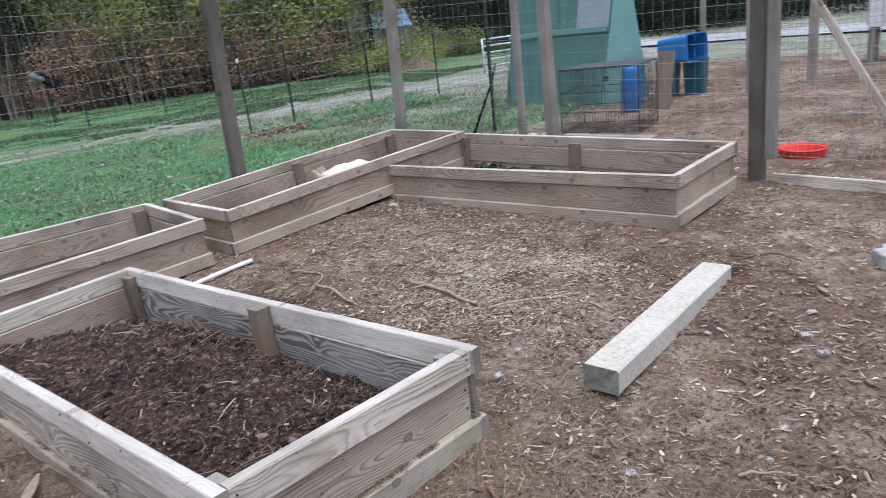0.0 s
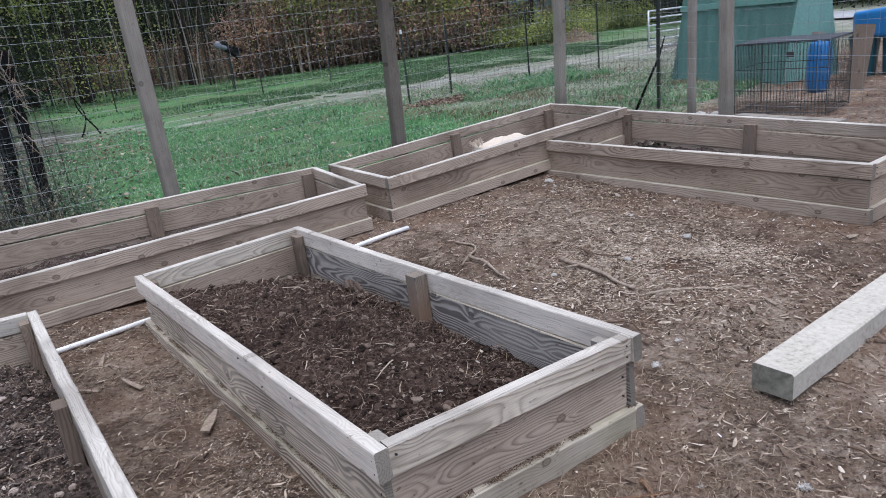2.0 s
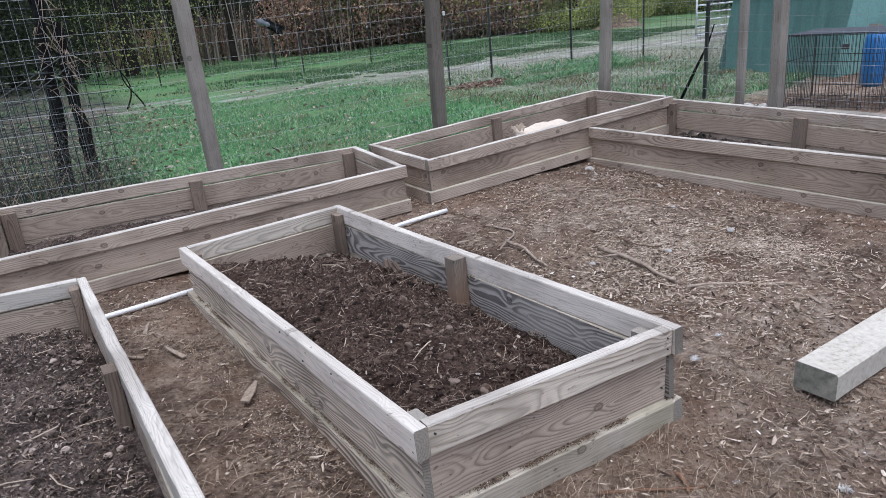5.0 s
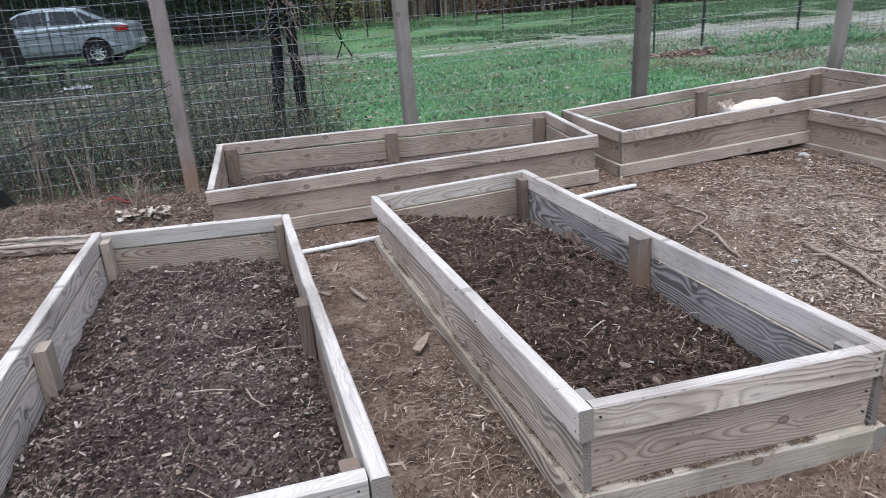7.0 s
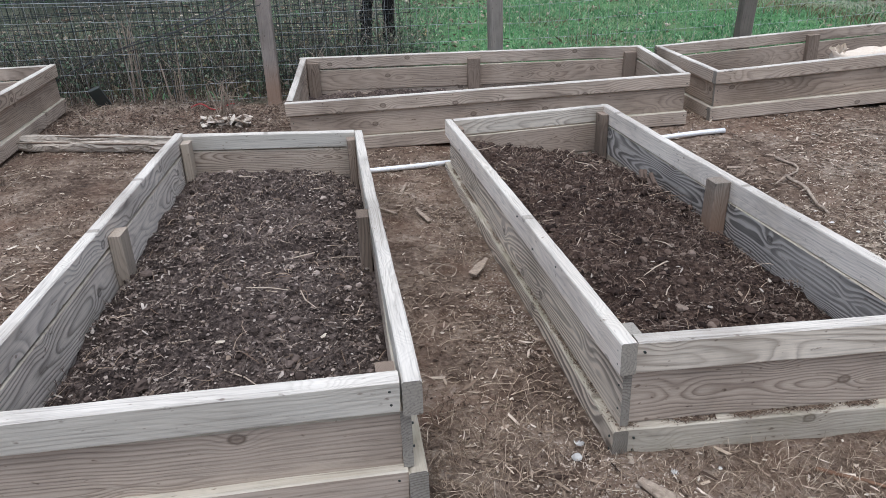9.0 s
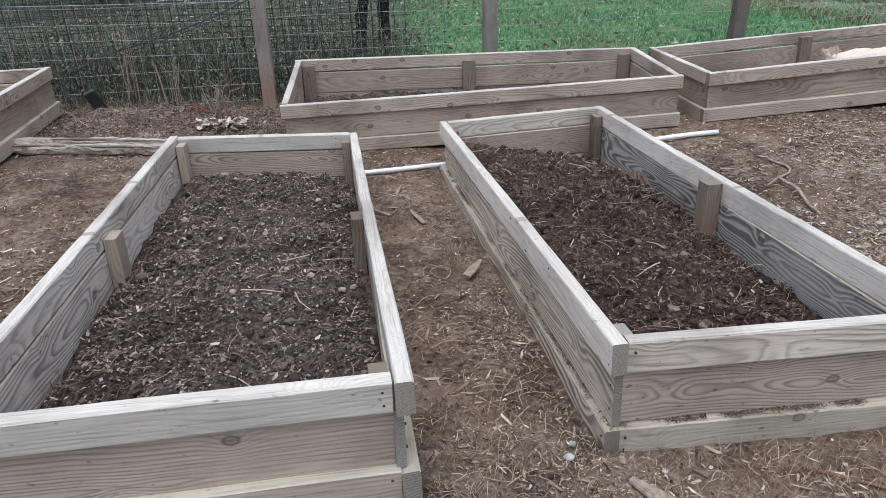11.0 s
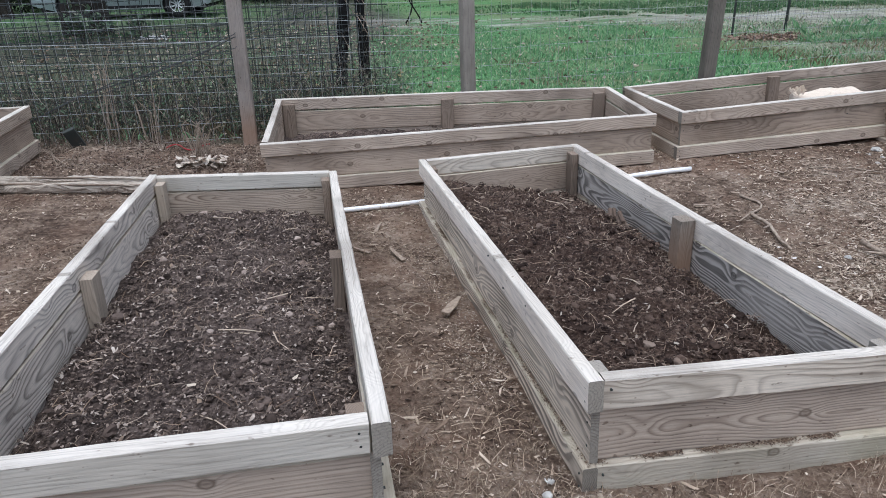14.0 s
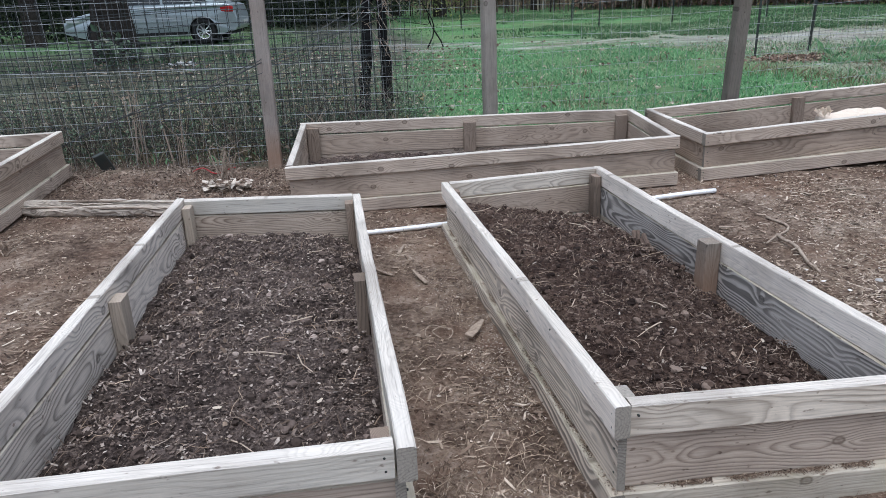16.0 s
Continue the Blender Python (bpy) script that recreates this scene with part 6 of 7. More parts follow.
    part("underside", bm_box(4.2, W - 0.16, 0.12, 0.02, (0, 0, 0.27)), M_RUBBER, c, m=m)
    part("rear_bumper", bm_box(0.2, W - 0.22, 0.2, 0.06, (2.22, 0, 0.47)), M_CARPAINT, c, m=m)
    part("front_bumper", bm_box(0.2, W - 0.22, 0.2, 0.06, (-2.22, 0, 0.45)), M_CARPAINT, c, m=m)
    part("number_plate", bm_box(0.012, 0.5, 0.12, 0.003, (2.33, 0, 0.5)), M_WHITE, c, m=m)
    part("rear_glass", bm_from([(1.08, -0.5, 1.41), (1.08, 0.5, 1.41), (1.76, 0.62, 1.085), (1.76, -0.62, 1.085)], [(0, 1, 2, 3)]), M_GLASS, c, "dark glass", m=m)
    part("windscreen", bm_from([(-0.42, -0.52, 1.355), (-0.42, 0.52, 1.355), (-1.05, 0.66, 1.025), (-1.05, -0.66, 1.025)], [(3, 2, 1, 0)]), M_GLASS, c, "dark glass", m=m)


car()


# ---- trees, woods and scrub ----
def tree(x, y, h, r, spread, seed, leaves=1500, leaf=0.2, mat=None, label="tall tree with a dark trunk at the wood's edge", low=0.35, z=None):
    rng = random.Random(seed)
    nr = np.random.RandomState(seed)
    z = ground_z(x, y) if z is None else z
    t = thing("tree", (x, y, z), label, "tree", "trees of the wood")
    pts = [Vector((x + rng.uniform(-0.1, 0.1) * i * 0.3, y + rng.uniform(-0.1, 0.1) * i * 0.3, z - 0.1 + h * i / 7)) for i in range(8)]
    rad = [r * (1.25 if i == 0 else 1) * (1 - 0.11 * i) for i in range(8)]
    bms = [bm_tube(pts, rad, 9)]
    tips = []
    for k in range(11):
        b = pts[rng.randint(2, 7)]
        a = rng.uniform(0, 6.3)
        ln = spread * rng.uniform(0.5, 1.0)
        e1 = b + Vector((math.cos(a) * ln * 0.5, math.sin(a) * ln * 0.5, rng.uniform(0.1, 0.5) * ln))
        e2 = e1 + Vector((math.cos(a + 0.4) * ln * 0.5, math.sin(a + 0.4) * ln * 0.5, rng.uniform(-0.1, 0.4) * ln))
        bms.append(bm_tube([b, e1, e2], [r * 0.35, r * 0.2, r * 0.06], 5))
        tips += [e1, e2, lerp(e1, e2, 0.5)]
    part("trunk", bm_join(*bms), M_BARK, t, m=Matrix.Identity(4))
    tips = np.array([tuple(p) for p in tips])
    c = tips[nr.randint(len(tips), size=leaves)] + nr.normal(size=(leaves, 3)) * spread * np.array([0.2, 0.2, 0.15])
    c[:, 2] = np.maximum(c[:, 2], z + low * h * 0.5)
    v, f = leaf_soup(c, nr.uniform(0.5, 1.2, leaves) * leaf, nr)
    part("crown", soup(v, f, mat or M_LEAF, "crown"), None, t, m=Matrix.Identity(4))
    return t


EYE = (-0.6, -1.3)


def polar(deg, dist):
    a = radians(deg)
    return EYE[0] + dist * math.sin(a), EYE[1] + dist * math.cos(a)


# trees at the edge, bearing clockwise from straight ahead
rng = random.Random(3)
for k, (deg, dist, h, r) in enumerate(((-15.0, 16.0, 9, 0.4), (2, 30, 12, 0.22), (6, 33, 12, 0.2), (9.5, 31, 12, 0.25), (13, 36, 13, 0.22), (17, 34, 12, 0.18), (20.5, 38, 13, 0.24), (-4, 27, 11, 0.2), (-20, 24, 11, 0.24), (28, 37, 12, 0.2), (35, 40, 12, 0.2), (44.5, 41, 13, 0.3), (47, 44, 13, 0.25), (60, 46, 12, 0.3), (53, 45, 12, 0.25), (66, 44, 12, 0.3), (73, 42, 12, 0.25))):
    x, y = polar(deg, dist)
    # left-hand crowns, mostly out of view, thickened to shade the undergrowth
    tree(x, y, h, r, 3.4, 20 + k, 6500 if deg < 22 else 4200, 0.17, M_SHADELEAF if k % 3 else M_LEAF)
tree(-9.0, 12.5, 7.0, 0.16, 2.4, 71, 1600, 0.16, M_LEAF, "slim tree with yellow-green leaves near the grass")


def thicket(name, label, category, deg0, deg1, near, far, height, count, leaf, mat, seed, ragged=0.5):
    """A dense belt of shrubs: leaves in uneven clumps, thinning towards a ragged top."""
    nr = np.random.RandomState(seed)
    clumps = max(8, int((deg1 - deg0) * 3.2))
    cd, cr = nr.uniform(deg0, deg1, clumps), nr.uniform(near, far, clumps)
    ch = height * nr.uniform(1 - ragged, 1.0, clumps)
    which = nr.randint(clumps, size=count)
    u = nr.normal(size=(count, 3))
    u /= np.linalg.norm(u, axis=1)[:, None]
    u *= (nr.uniform(0.4, 1.0, count) ** 0.5 * (1 + 0.35 * np.abs(nr.normal(size=count)) * (nr.rand(count) < 0.35)))[:, None]
    a = np.radians(cd[which])
    rad = 0.9 + 0.25 * height * nr.uniform(0.5, 1, clumps)[which]
    x = EYE[0] + cr[which] * np.sin(a) + u[:, 0] * rad
    y = EYE[1] + cr[which] * np.cos(a) + u[:, 1] * rad
    z = np.abs(ch[which] * (0.5 + 0.5 * u[:, 2]))
    v, f = leaf_soup(np.stack([x, y, z], -1), nr.uniform(0.5, 1.25, count) * leaf, nr)
    stuff(name, soup(v, f, mat, name), label, category)


thicket("dark_undergrowth", "undergrowth at the foot of the wood, painted shade-dark green", "undergrowth", -30, 80, 40, 48, 8.0, 153000, 0.187, M_SHADELEAF, 1)
thicket("rusty_shrubs", "rust-brown autumn shrubs along the wood", "shrubs", 21, 45, 32, 36, 3.8, 102000, 0.125, M_TWIGGY, 2, 0.65)
thicket("rusty_shrubs", "thin brown scrub at the wood's edge", "shrubs", 8, 23, 36, 40, 2.4, 34000, 0.094, M_TWIGGY, 3, 0.6)
thicket("green_shrubs", "yellow-green trees behind brown shrubs", "shrubs", 25, 43, 33.0, 36, 6.8, 76500, 0.19, M_LEAF, 4, 0.5)
thicket("green_shrubs", "mixed green scrub on the grass's far edge", "shrubs", 42, 52, 36, 42, 2.2, 40800, 0.108, M_LEAF, 5, 0.6)
thicket("green_shrubs", "leafy green branches at the wood's edge", "shrubs", 6, 13, 27, 31, 6.5, 3740, 0.115, M_LEAF, 6, 0.3)
thicket("dark_undergrowth", "scrub behind the parked car, painted shade-dark", "undergrowth", -30, 6, 25, 31, 4.5, 68000, 0.130, M_SHADELEAF, 7)
thicket("green_shrubs", "green scrub beyond the hens' yard", "shrubs", 56, 82, 34, 44, 5.0, 68000, 0.130, M_SHADELEAF, 8, 0.6)


def saplings():
    """Thin bare stems standing before the wood."""
    nr = np.random.RandomState(17)
    verts, faces = [], []
    for k in range(420):
        a, d = radians(nr.uniform(4, 47)), nr.uniform(31, 37)
        x, y = EYE[0] + d * math.sin(a), EYE[1] + d * math.cos(a)
        h, r = nr.uniform(1.5, 6.0), nr.uniform(0.012, 0.045)
        lx, ly = nr.uniform(-0.5, 0.5), nr.uniform(-0.4, 0.4)
        o = len(verts)
        for i in range(4):
            t = i / 3
            for j in range(4):
                q = 1.571 * j
                verts.append((x + lx * t * t + r * (1 - 0.8 * t) * math.cos(q), y + ly * t * t + r * (1 - 0.8 * t) * math.sin(q), h * t))
        for i in range(3):
            for j in range(4):
                p, q = o + 4 * i + j, o + 4 * i + (j + 1) % 4
                faces.append((p, q, q + 4, p + 4))
    stuff("saplings", soup(verts, faces, M_BRAMBLE, "saplings"), "thin bare sapling stems along the wood", "saplings")


saplings()


def far_wood():
    """A closed ring of far forest, bumpy and ragged, its shade painted near black."""
    nr = np.random.RandomState(9)
    n, rows = 260, 14
    verts, faces = [], []
    for j in range(rows + 1):
        for i in range(n):
            a = 2 * math.pi * i / n
            d = 56 + 4 * math.sin(a * 9) + nr.uniform(-2.2, 2.2)
            deg = (math.degrees(a) + 180) % 360 - 180
            # tall ahead to cut low sky; unseen sides and back low for side light
            tall = 9 + 15 * min(1, max(0, (min(deg + 60, 110 - deg)) / 20))
            h = (tall + 2 * math.sin(a * 23) + nr.uniform(-1.8, 1.8)) * j / rows
            verts.append((EYE[0] + d * math.sin(a), EYE[1] + d * math.cos(a), h - 0.5))
    for j in range(rows):
        for i in range(n):
            k = j * n + i
            q = j * n + (i + 1) % n
            faces.append((k, q, q + n, k + n))
    me = soup(verts, faces, speckled("shade_dark_forest", [(0.3, (0.006, 0.009, 0.006)), (0.55, (0.02, 0.026, 0.015)), (0.8, (0.05, 0.052, 0.03))], 1.4, 0.95, 1.0, 0.4, 0.25), "backdrop")
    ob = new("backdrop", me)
    tagged(ob, "forest ring painted shade-dark, unseen at the sides and behind", "forest", kind="structure")


far_wood()


def blue_shed():
    x, y = polar(44.3, 33.5)
    o = Vector((x, y, ground_z(x, y)))
    s = thing("outbuilding", o, "small outbuilding with a pale blue roof among trees", "shed")
    m = Matrix.Translation(o) @ Matrix.Rotation(radians(-35), 4, "Z")
    part("wall", bm_box(2.6, 2.2, 1.9, 0.02, (0, 0, 0.95)), M_GREYBOARD, s, m=m)
    roof = bm_from([(-1.5, -1.3, 1.82), (1.5, -1.3, 1.82), (1.5, 0, 2.6), (-1.5, 0, 2.6), (-1.5, 1.3, 1.82), (1.5, 1.3, 1.82)], [(0, 1, 2, 3), (3, 2, 5, 4)])
    bmesh.ops.solidify(roof, geom=roof.faces[:], thickness=0.08)
    part("roof", roof, M_TARP, s, "pale blue sheet roof", m=m)
    part("door", bm_box(0.8, 0.05, 1.5, 0.01, (0.5, -1.12, 0.75)), M_STUB, s, m=m)
    part("window", bm_box(0.6, 0.05, 0.5, 0.01, (-0.7, -1.12, 1.1)), M_GLASS, s, m=m)


blue_shed()
thicket("green_shrubs", "low green scrub before a blue-roofed shed", "shrubs", 41, 47.5, 30.5, 32, 1.5, 11900, 0.101, M_LEAF, 18, 0.4)
x, y = polar(43.9, 31.5)
tree(x, y, 10, 0.14, 2.6, 91, 1200, 0.2, M_SHADELEAF, low=0.6)


def dirt_mound(x, y, r, h):
    nr = np.random.RandomState(4)
    verts, faces = [], []
    n, k = 26, 9
    for j in range(k + 1):
        for i in range(n):
            a = 2 * math.pi * i / n
            t = j / k
            rr = r * t * (1 + 0.25 * math.sin(3 * a) + nr.uniform(-0.04, 0.04))
            verts.append((rr * math.cos(a), rr * math.sin(a) * 0.7, h * (1 - t) ** 1.2 + nr.uniform(-0.03, 0.03) * (1 - t) - 0.03 * t))
    for j in range(k):
        for i in range(n):
            a, b = j * n + i, j * n + (i + 1) % n
            faces.append((a, b, b + n, a + n))
    solo("dirt_mound", bm_from(verts, faces), speckled("tan_dirt", [(0.3, (0.12, 0.085, 0.06)), (0.7, (0.26, 0.19, 0.14))], 9.0, 0.95, 0.8, 0.05), "low mound of tan dirt by the wood", "mound", m=Matrix.Translation(stand_of(x, y, 0.0)))


dirt_mound(21.9, 19.4, 1.2, 0.6)


def gravel_road():
    pts = [(17.0, -26.0), (20.0, -10.0), (22.3, 0.0), (23.6, 5.0), (24.6, 9.5), (25.5, 14.0)]
    verts, faces = [], []
    for i, (x, y) in enumerate(pts):
        for w in (-1.9, 1.9):
            verts.append((x + w, y - w * 0.2, float(rough_ground(x + w, y - w * 0.2)) + 0.06))
    for i in range(len(pts) - 1):
        faces.append((2 * i, 2 * i + 1, 2 * i + 3, 2 * i + 2))
    me = soup(verts, faces, speckled("pale_gravel", [(0.3, (0.26, 0.26, 0.26)), (0.7, (0.46, 0.46, 0.46))], 6.0, 0.95, 0.4, 0.02, 0.4), "road")
    ob = new("road", me)
    tagged(ob, "pale grey gravel lane beyond the hens' yard", "road", kind="structure")


gravel_road()


# ---- grass ----
def run_edge(x):
    return np.interp(x, [-4.5, -1.0, 0.6, 2.5, 4.5], [4.35, 4.05, 3.92, 3.80, 3.72])


def grass(name, count, x0, x1, y0, y1, tall, mat, seed, keep, label, wide=0.006):
    nr = np.random.RandomState(seed)
    x, y = nr.uniform(x0, x1, count), y0 + (y1 - y0) * nr.uniform(0, 1, count) ** 1.6
    ok = keep(x, y, nr)
    x, y = x[ok], y[ok]
    n = len(x)
    z = rough_ground(x, y)
    a, lean = nr.uniform(0, 6.3, n), nr.uniform(0.1, 1.3, n)
    h = tall * nr.uniform(0.4, 1.15, n) * (0.75 + value_noise(x, y, 8, 0.6))
    b = nr.uniform(0, 6.3, n)
    w = wide * nr.uniform(0.7, 1.5, n)
    base = np.stack([x, y, z - 0.005], -1)
    s = np.stack([np.cos(b), np.sin(b), 0 * b], -1) * w[:, None]
    tip = base + np.stack([np.cos(a) * lean * h, np.sin(a) * lean * h, h], -1)
    mid = base + np.stack([np.cos(a) * lean * h * 0.3, np.sin(a) * lean * h * 0.3, h * 0.6], -1)
    v = np.stack([base - s, base + s, mid + s * 0.7, tip, mid - s * 0.7], 1).reshape(-1, 3)
    f = np.arange(5 * n).reshape(-1, 5)
    stuff(name, soup(v, f, mat, name), label, "grass")


def off_track(x, y):
    return np.abs(y - (TRACK_Y + TRACK_SLOPE * x)) > TRACK_HALF * np.clip(0.85 + 1.2 * value_noise(x, y, 48, 0.8) + 0.8 * value_noise(x, y, 49, 0.3), 0.2, 1.4)


def lawn(x, y, nr):
    hens = (x > 4.6) & (y < 1.7 + 0.25 * x)
    thin = value_noise(x, y, 21, 1.4) + 0.5 * value_noise(x, y, 22, 0.5)
    return (y > run_edge(x) + 0.03) & off_track(x, y) & ~hens & (thin > -0.22 - 0.2 * (x > 0.5)) & ((x - 0.3 * np.clip(y - 5.5, 0, 1.2) - 0.14 * np.clip(y - 6.7, 0, 8) > 0.0 + 0.4 * nr.normal(size=len(x)) + 1.6 * value_noise(x, y, 27, 0.7)) | (nr.rand(len(x)) < 0.1)) & ((x < 4.8 + 1.5 * value_noise(x, y, 35, 0.8)) | (nr.rand(len(x)) < 0.3))


grass("grass", 150000, -3.0, 11.0, 3.75, 13.5, 0.06, M_GRASS, 1, lawn, "patchy green lawn grass behind the fence", 0.006)
grass("grass", 150000, -8.0, 20.0, 13.0, 30.0, 0.07, M_FARGRASS, 2, lambda x, y, nr: off_track(x, y) & ((x > 4.2 + 1.2 * nr.normal(size=len(x)) + 2 * value_noise(x, y, 28, 1.5)) | (nr.rand(len(x)) < 0.15)) & (value_noise(x, y, 23, 2.5) + 0.6 * value_noise(x, y, 29, 0.6) > -0.25), "green grass beyond the muddy track", 0.012)
grass("dry_grass", 26000, -5.0, 11.0, 3.8, 9.0, 0.12, M_DRYGRASS, 3, lambda x, y, nr: (y > run_edge(x) + 0.05) & (((x < 0.2) & (nr.rand(len(x)) < 0.4)) | (value_noise(x, y, 24, 0.8) > 0.2)) & ~((x > 4.6) & (y < 1.7 + 0.25 * x)), "dry straw-coloured grass tufts", 0.004)
grass("dry_grass", 26000, 5.6, 13.0, 3.9, 13.0, 0.07, M_PALEGRASS, 6, lambda x, y, nr: (y > 1.9 + 0.25 * x) & off_track(x, y), "pale trodden dry grass round steel posts", 0.005)
grass("tall_grass", 12000, 6.6, 10.5, 7.6, 9.2, 0.2, M_GRASS, 4, lambda x, y, nr: value_noise(x, y, 25, 0.4) > -0.05, "rank green grass along a wire plot", 0.004)
grass("tall_grass", 5000, 4.6, 9.0, 2.7, 6.2, 0.12, M_GRASS, 5, lambda x, y, nr: (y > 1.7 + 0.25 * x) & (value_noise(x, y, 26, 0.5) > 0.0), "tufts of grass by the coop", 0.006)


# ---- brambles and dry stems behind the left stretch of fence ----
M_WEEDLEAF = pieces_material("weed_leaves", [(0.0, (0.03, 0.06, 0.03)), (0.5, (0.075, 0.125, 0.065)), (0.85, (0.14, 0.2, 0.11)), (1.0, (0.36, 0.34, 0.25))], 0.6)
M_CHAFF = pieces_material("pale_chaff", [(0.0, (0.1755, 0.133, 0.1001)), (0.6, (0.3375, 0.2727, 0.2145)), (1.0, (0.567, 0.4788, 0.39))])
M_SHRED = pieces_material("bark_shreds", [(0.0, (0.0742, 0.048, 0.0335)), (0.45, (0.2014, 0.142, 0.1023)), (0.8, (0.3604, 0.275, 0.2046)), (1.0, (0.5936, 0.49, 0.3813))])
M_HEAP = pieces_material("pale_dead_leaves", [(0.0, (0.25, 0.19, 0.14)), (0.4, (0.42, 0.35, 0.28)), (1.0, (0.62, 0.55, 0.46))], 0.8)


def brambles():
    nr = np.random.RandomState(14)
    bms = []
    verts, faces = [], []
    for k in range(1900):
        x, y = nr.uniform(-4.4, 0.1), 4.12 + abs(nr.normal()) * 0.7
        z = ground_z(x, y)
        h = nr.uniform(0.25, 0.95)
        p = [Vector((x, y, z))]
        d = Vector((nr.uniform(-0.5, 0.5), nr.uniform(-0.3, 0.3), 1.0))
        for i in range(4):
            p.append(p[-1] + d * h / 4)
            d = d + Vector((nr.uniform(-0.5, 0.5), nr.uniform(-0.4, 0.4), nr.uniform(-0.6, 0.15)))
        r = nr.uniform(0.0012, 0.003)
        o = len(verts)
        for i, q in enumerate(p):
            for j in range(3):
                a = 2.1 * j
                rr = r * (1 - 0.15 * i)
                verts.append((q.x + rr * math.cos(a), q.y + rr * math.sin(a), q.z))
        for i in range(4):
            for j in range(3):
                a, b = o + 3 * i + j, o + 3 * i + (j + 1) % 3
                faces.append((a, b, b + 3, a + 3))
    stuff("dry_brambles", soup(verts, faces, M_BRAMBLE, "dry_brambles"), "tangle of dry bramble stems behind the wire", "brambles")
    n = 16000
    x = nr.uniform(-4.4, 0.4, n)
    y = 4.25 + np.abs(nr.normal(size=n)) * 1.6
    z = soft_ground(x, y) + np.abs(nr.normal(size=n)) * 0.16
    v, f = leaf_soup(np.stack([x, y, z], -1), nr.uniform(0.015, 0.04, n), nr)
    stuff("bramble_leaves", soup(v, f, M_WEEDLEAF, "bramble_leaves"), "small green leaves among dry brambles", "leaves")
    n = 5200
    x, y = nr.uniform(-5, 8, n), nr.uniform(4.2, 14, n)
    ok = (x - 0.3 * np.maximum(y - 5, 0) < 0.6) | (nr.rand(n) < 0.2)
    x, y = x[ok], y[ok]
    n = len(x)
    v, f = leaf_soup(np.stack([x, y, rough_ground(x, y) + 0.03], -1), nr.uniform(0.03, 0.08, n), nr, 0.9)
    stuff("fallen_leaves", soup(v, f, M_DEADLEAF, "fallen_leaves"), "fallen brown leaves scattered over grass", "leaves")
    n = 900
    x, y = 6.5 + nr.normal(size=n) * 0.35, 8.35 + nr.normal(size=n) * 0.16
    v, f = leaf_soup(np.stack([x, y, rough_ground(x, y) + nr.uniform(0.01, 0.06, n)], -1), nr.uniform(0.04, 0.09, n), nr, 0.9)
    stuff("leaf_patch", soup(v, f, M_RUST, "leaf_patch"), "patch of reddish fallen leaves by a steel post", "leaves")
    n = 110
    x, y = -1.34 + nr.uniform(-1, 1, n) * 0.17, 3.44 + nr.normal(size=n) * 0.05
    litter("leaf_heap", x, y, soft_ground(x, y) + 0.01 + np.abs(nr.normal(size=n)) * 0.02, 0.085, 0.04, M_HEAP, nr, "small heap of curled pale dead leaves on dirt", "leaf heap", 0.004, 0.22, 0.14)
    for k in range(60):
        x, y = nr.uniform(-3.2, 0.6), nr.uniform(5.0, 7.4)
        bm = bmesh.new()
        bmesh.ops.create_icosphere(bm, subdivisions=2, radius=0.026)
        bmesh.ops.scale(bm, vec=(1, 1, 0.88), verts=bm.verts)
        solo("windfall_fruit", bm, M_FRUIT, "pale yellow windfall fruit lying in grass", "fruit", "windfalls in the grass", m=Matrix.Translation(stand_of(x, y, 0.035)), smooth=True)



def weed_clump(x, y, n, h, seed, label, mat):
    nr = random.Random(seed)
    o = stand_of(x, y)
    weed = thing("dead_weed", o, label, "weed", "dead weeds")
    for k in range(n):
        p = o + Vector((nr.uniform(-0.05, 0.05), nr.uniform(-0.05, 0.05), 0))
        q = p + Vector((nr.uniform(-0.08, 0.08), nr.uniform(-0.05, 0.05), h * nr.uniform(0.4, 0.8)))
        r = q + Vector((nr.uniform(-0.12, 0.12), nr.uniform(-0.05, 0.05), h * nr.uniform(-0.1, 0.3)))
        part("stem", bm_tube([p, q, r], [0.004, 0.003, 0.0012], 4), mat, weed, m=Matrix.Identity(4))


def leafy_weed(x, y, n, h, size, seed, label):
    """A broad-leaved weed: stems with large leaves up them."""
    nr = np.random.RandomState(seed)
    o = stand_of(x, y)
    weed = thing("leafy_weed", o, label, "weed", "leafy weeds")
    spots = []
    for k in range(n):
        a, r = nr.uniform(0, 6.3), nr.uniform(0.1, 0.5) * h
        p, q = o, o + Vector((r * math.cos(a), r * math.sin(a), h * nr.uniform(0.5, 1.0)))
        part("stem", bm_tube([p, lerp(p, q, 0.5) + Vector((0, 0, 0.08 * h)), q], [0.008, 0.006, 0.003], 5), M_BRAMBLE, weed, m=Matrix.Identity(4))
        spots += [tuple(lerp(p, q, t) + Vector(nr.normal(size=3) * 0.08)) for t in nr.uniform(0.35, 1.0, 9)]
    v, f = leaf_soup(np.array(spots), nr.uniform(0.7, 1.3, len(spots)) * size, nr)
    part("leaves", soup(v, f, M_WEEDLEAF, "leaves"), None, weed, m=Matrix.Identity(4))


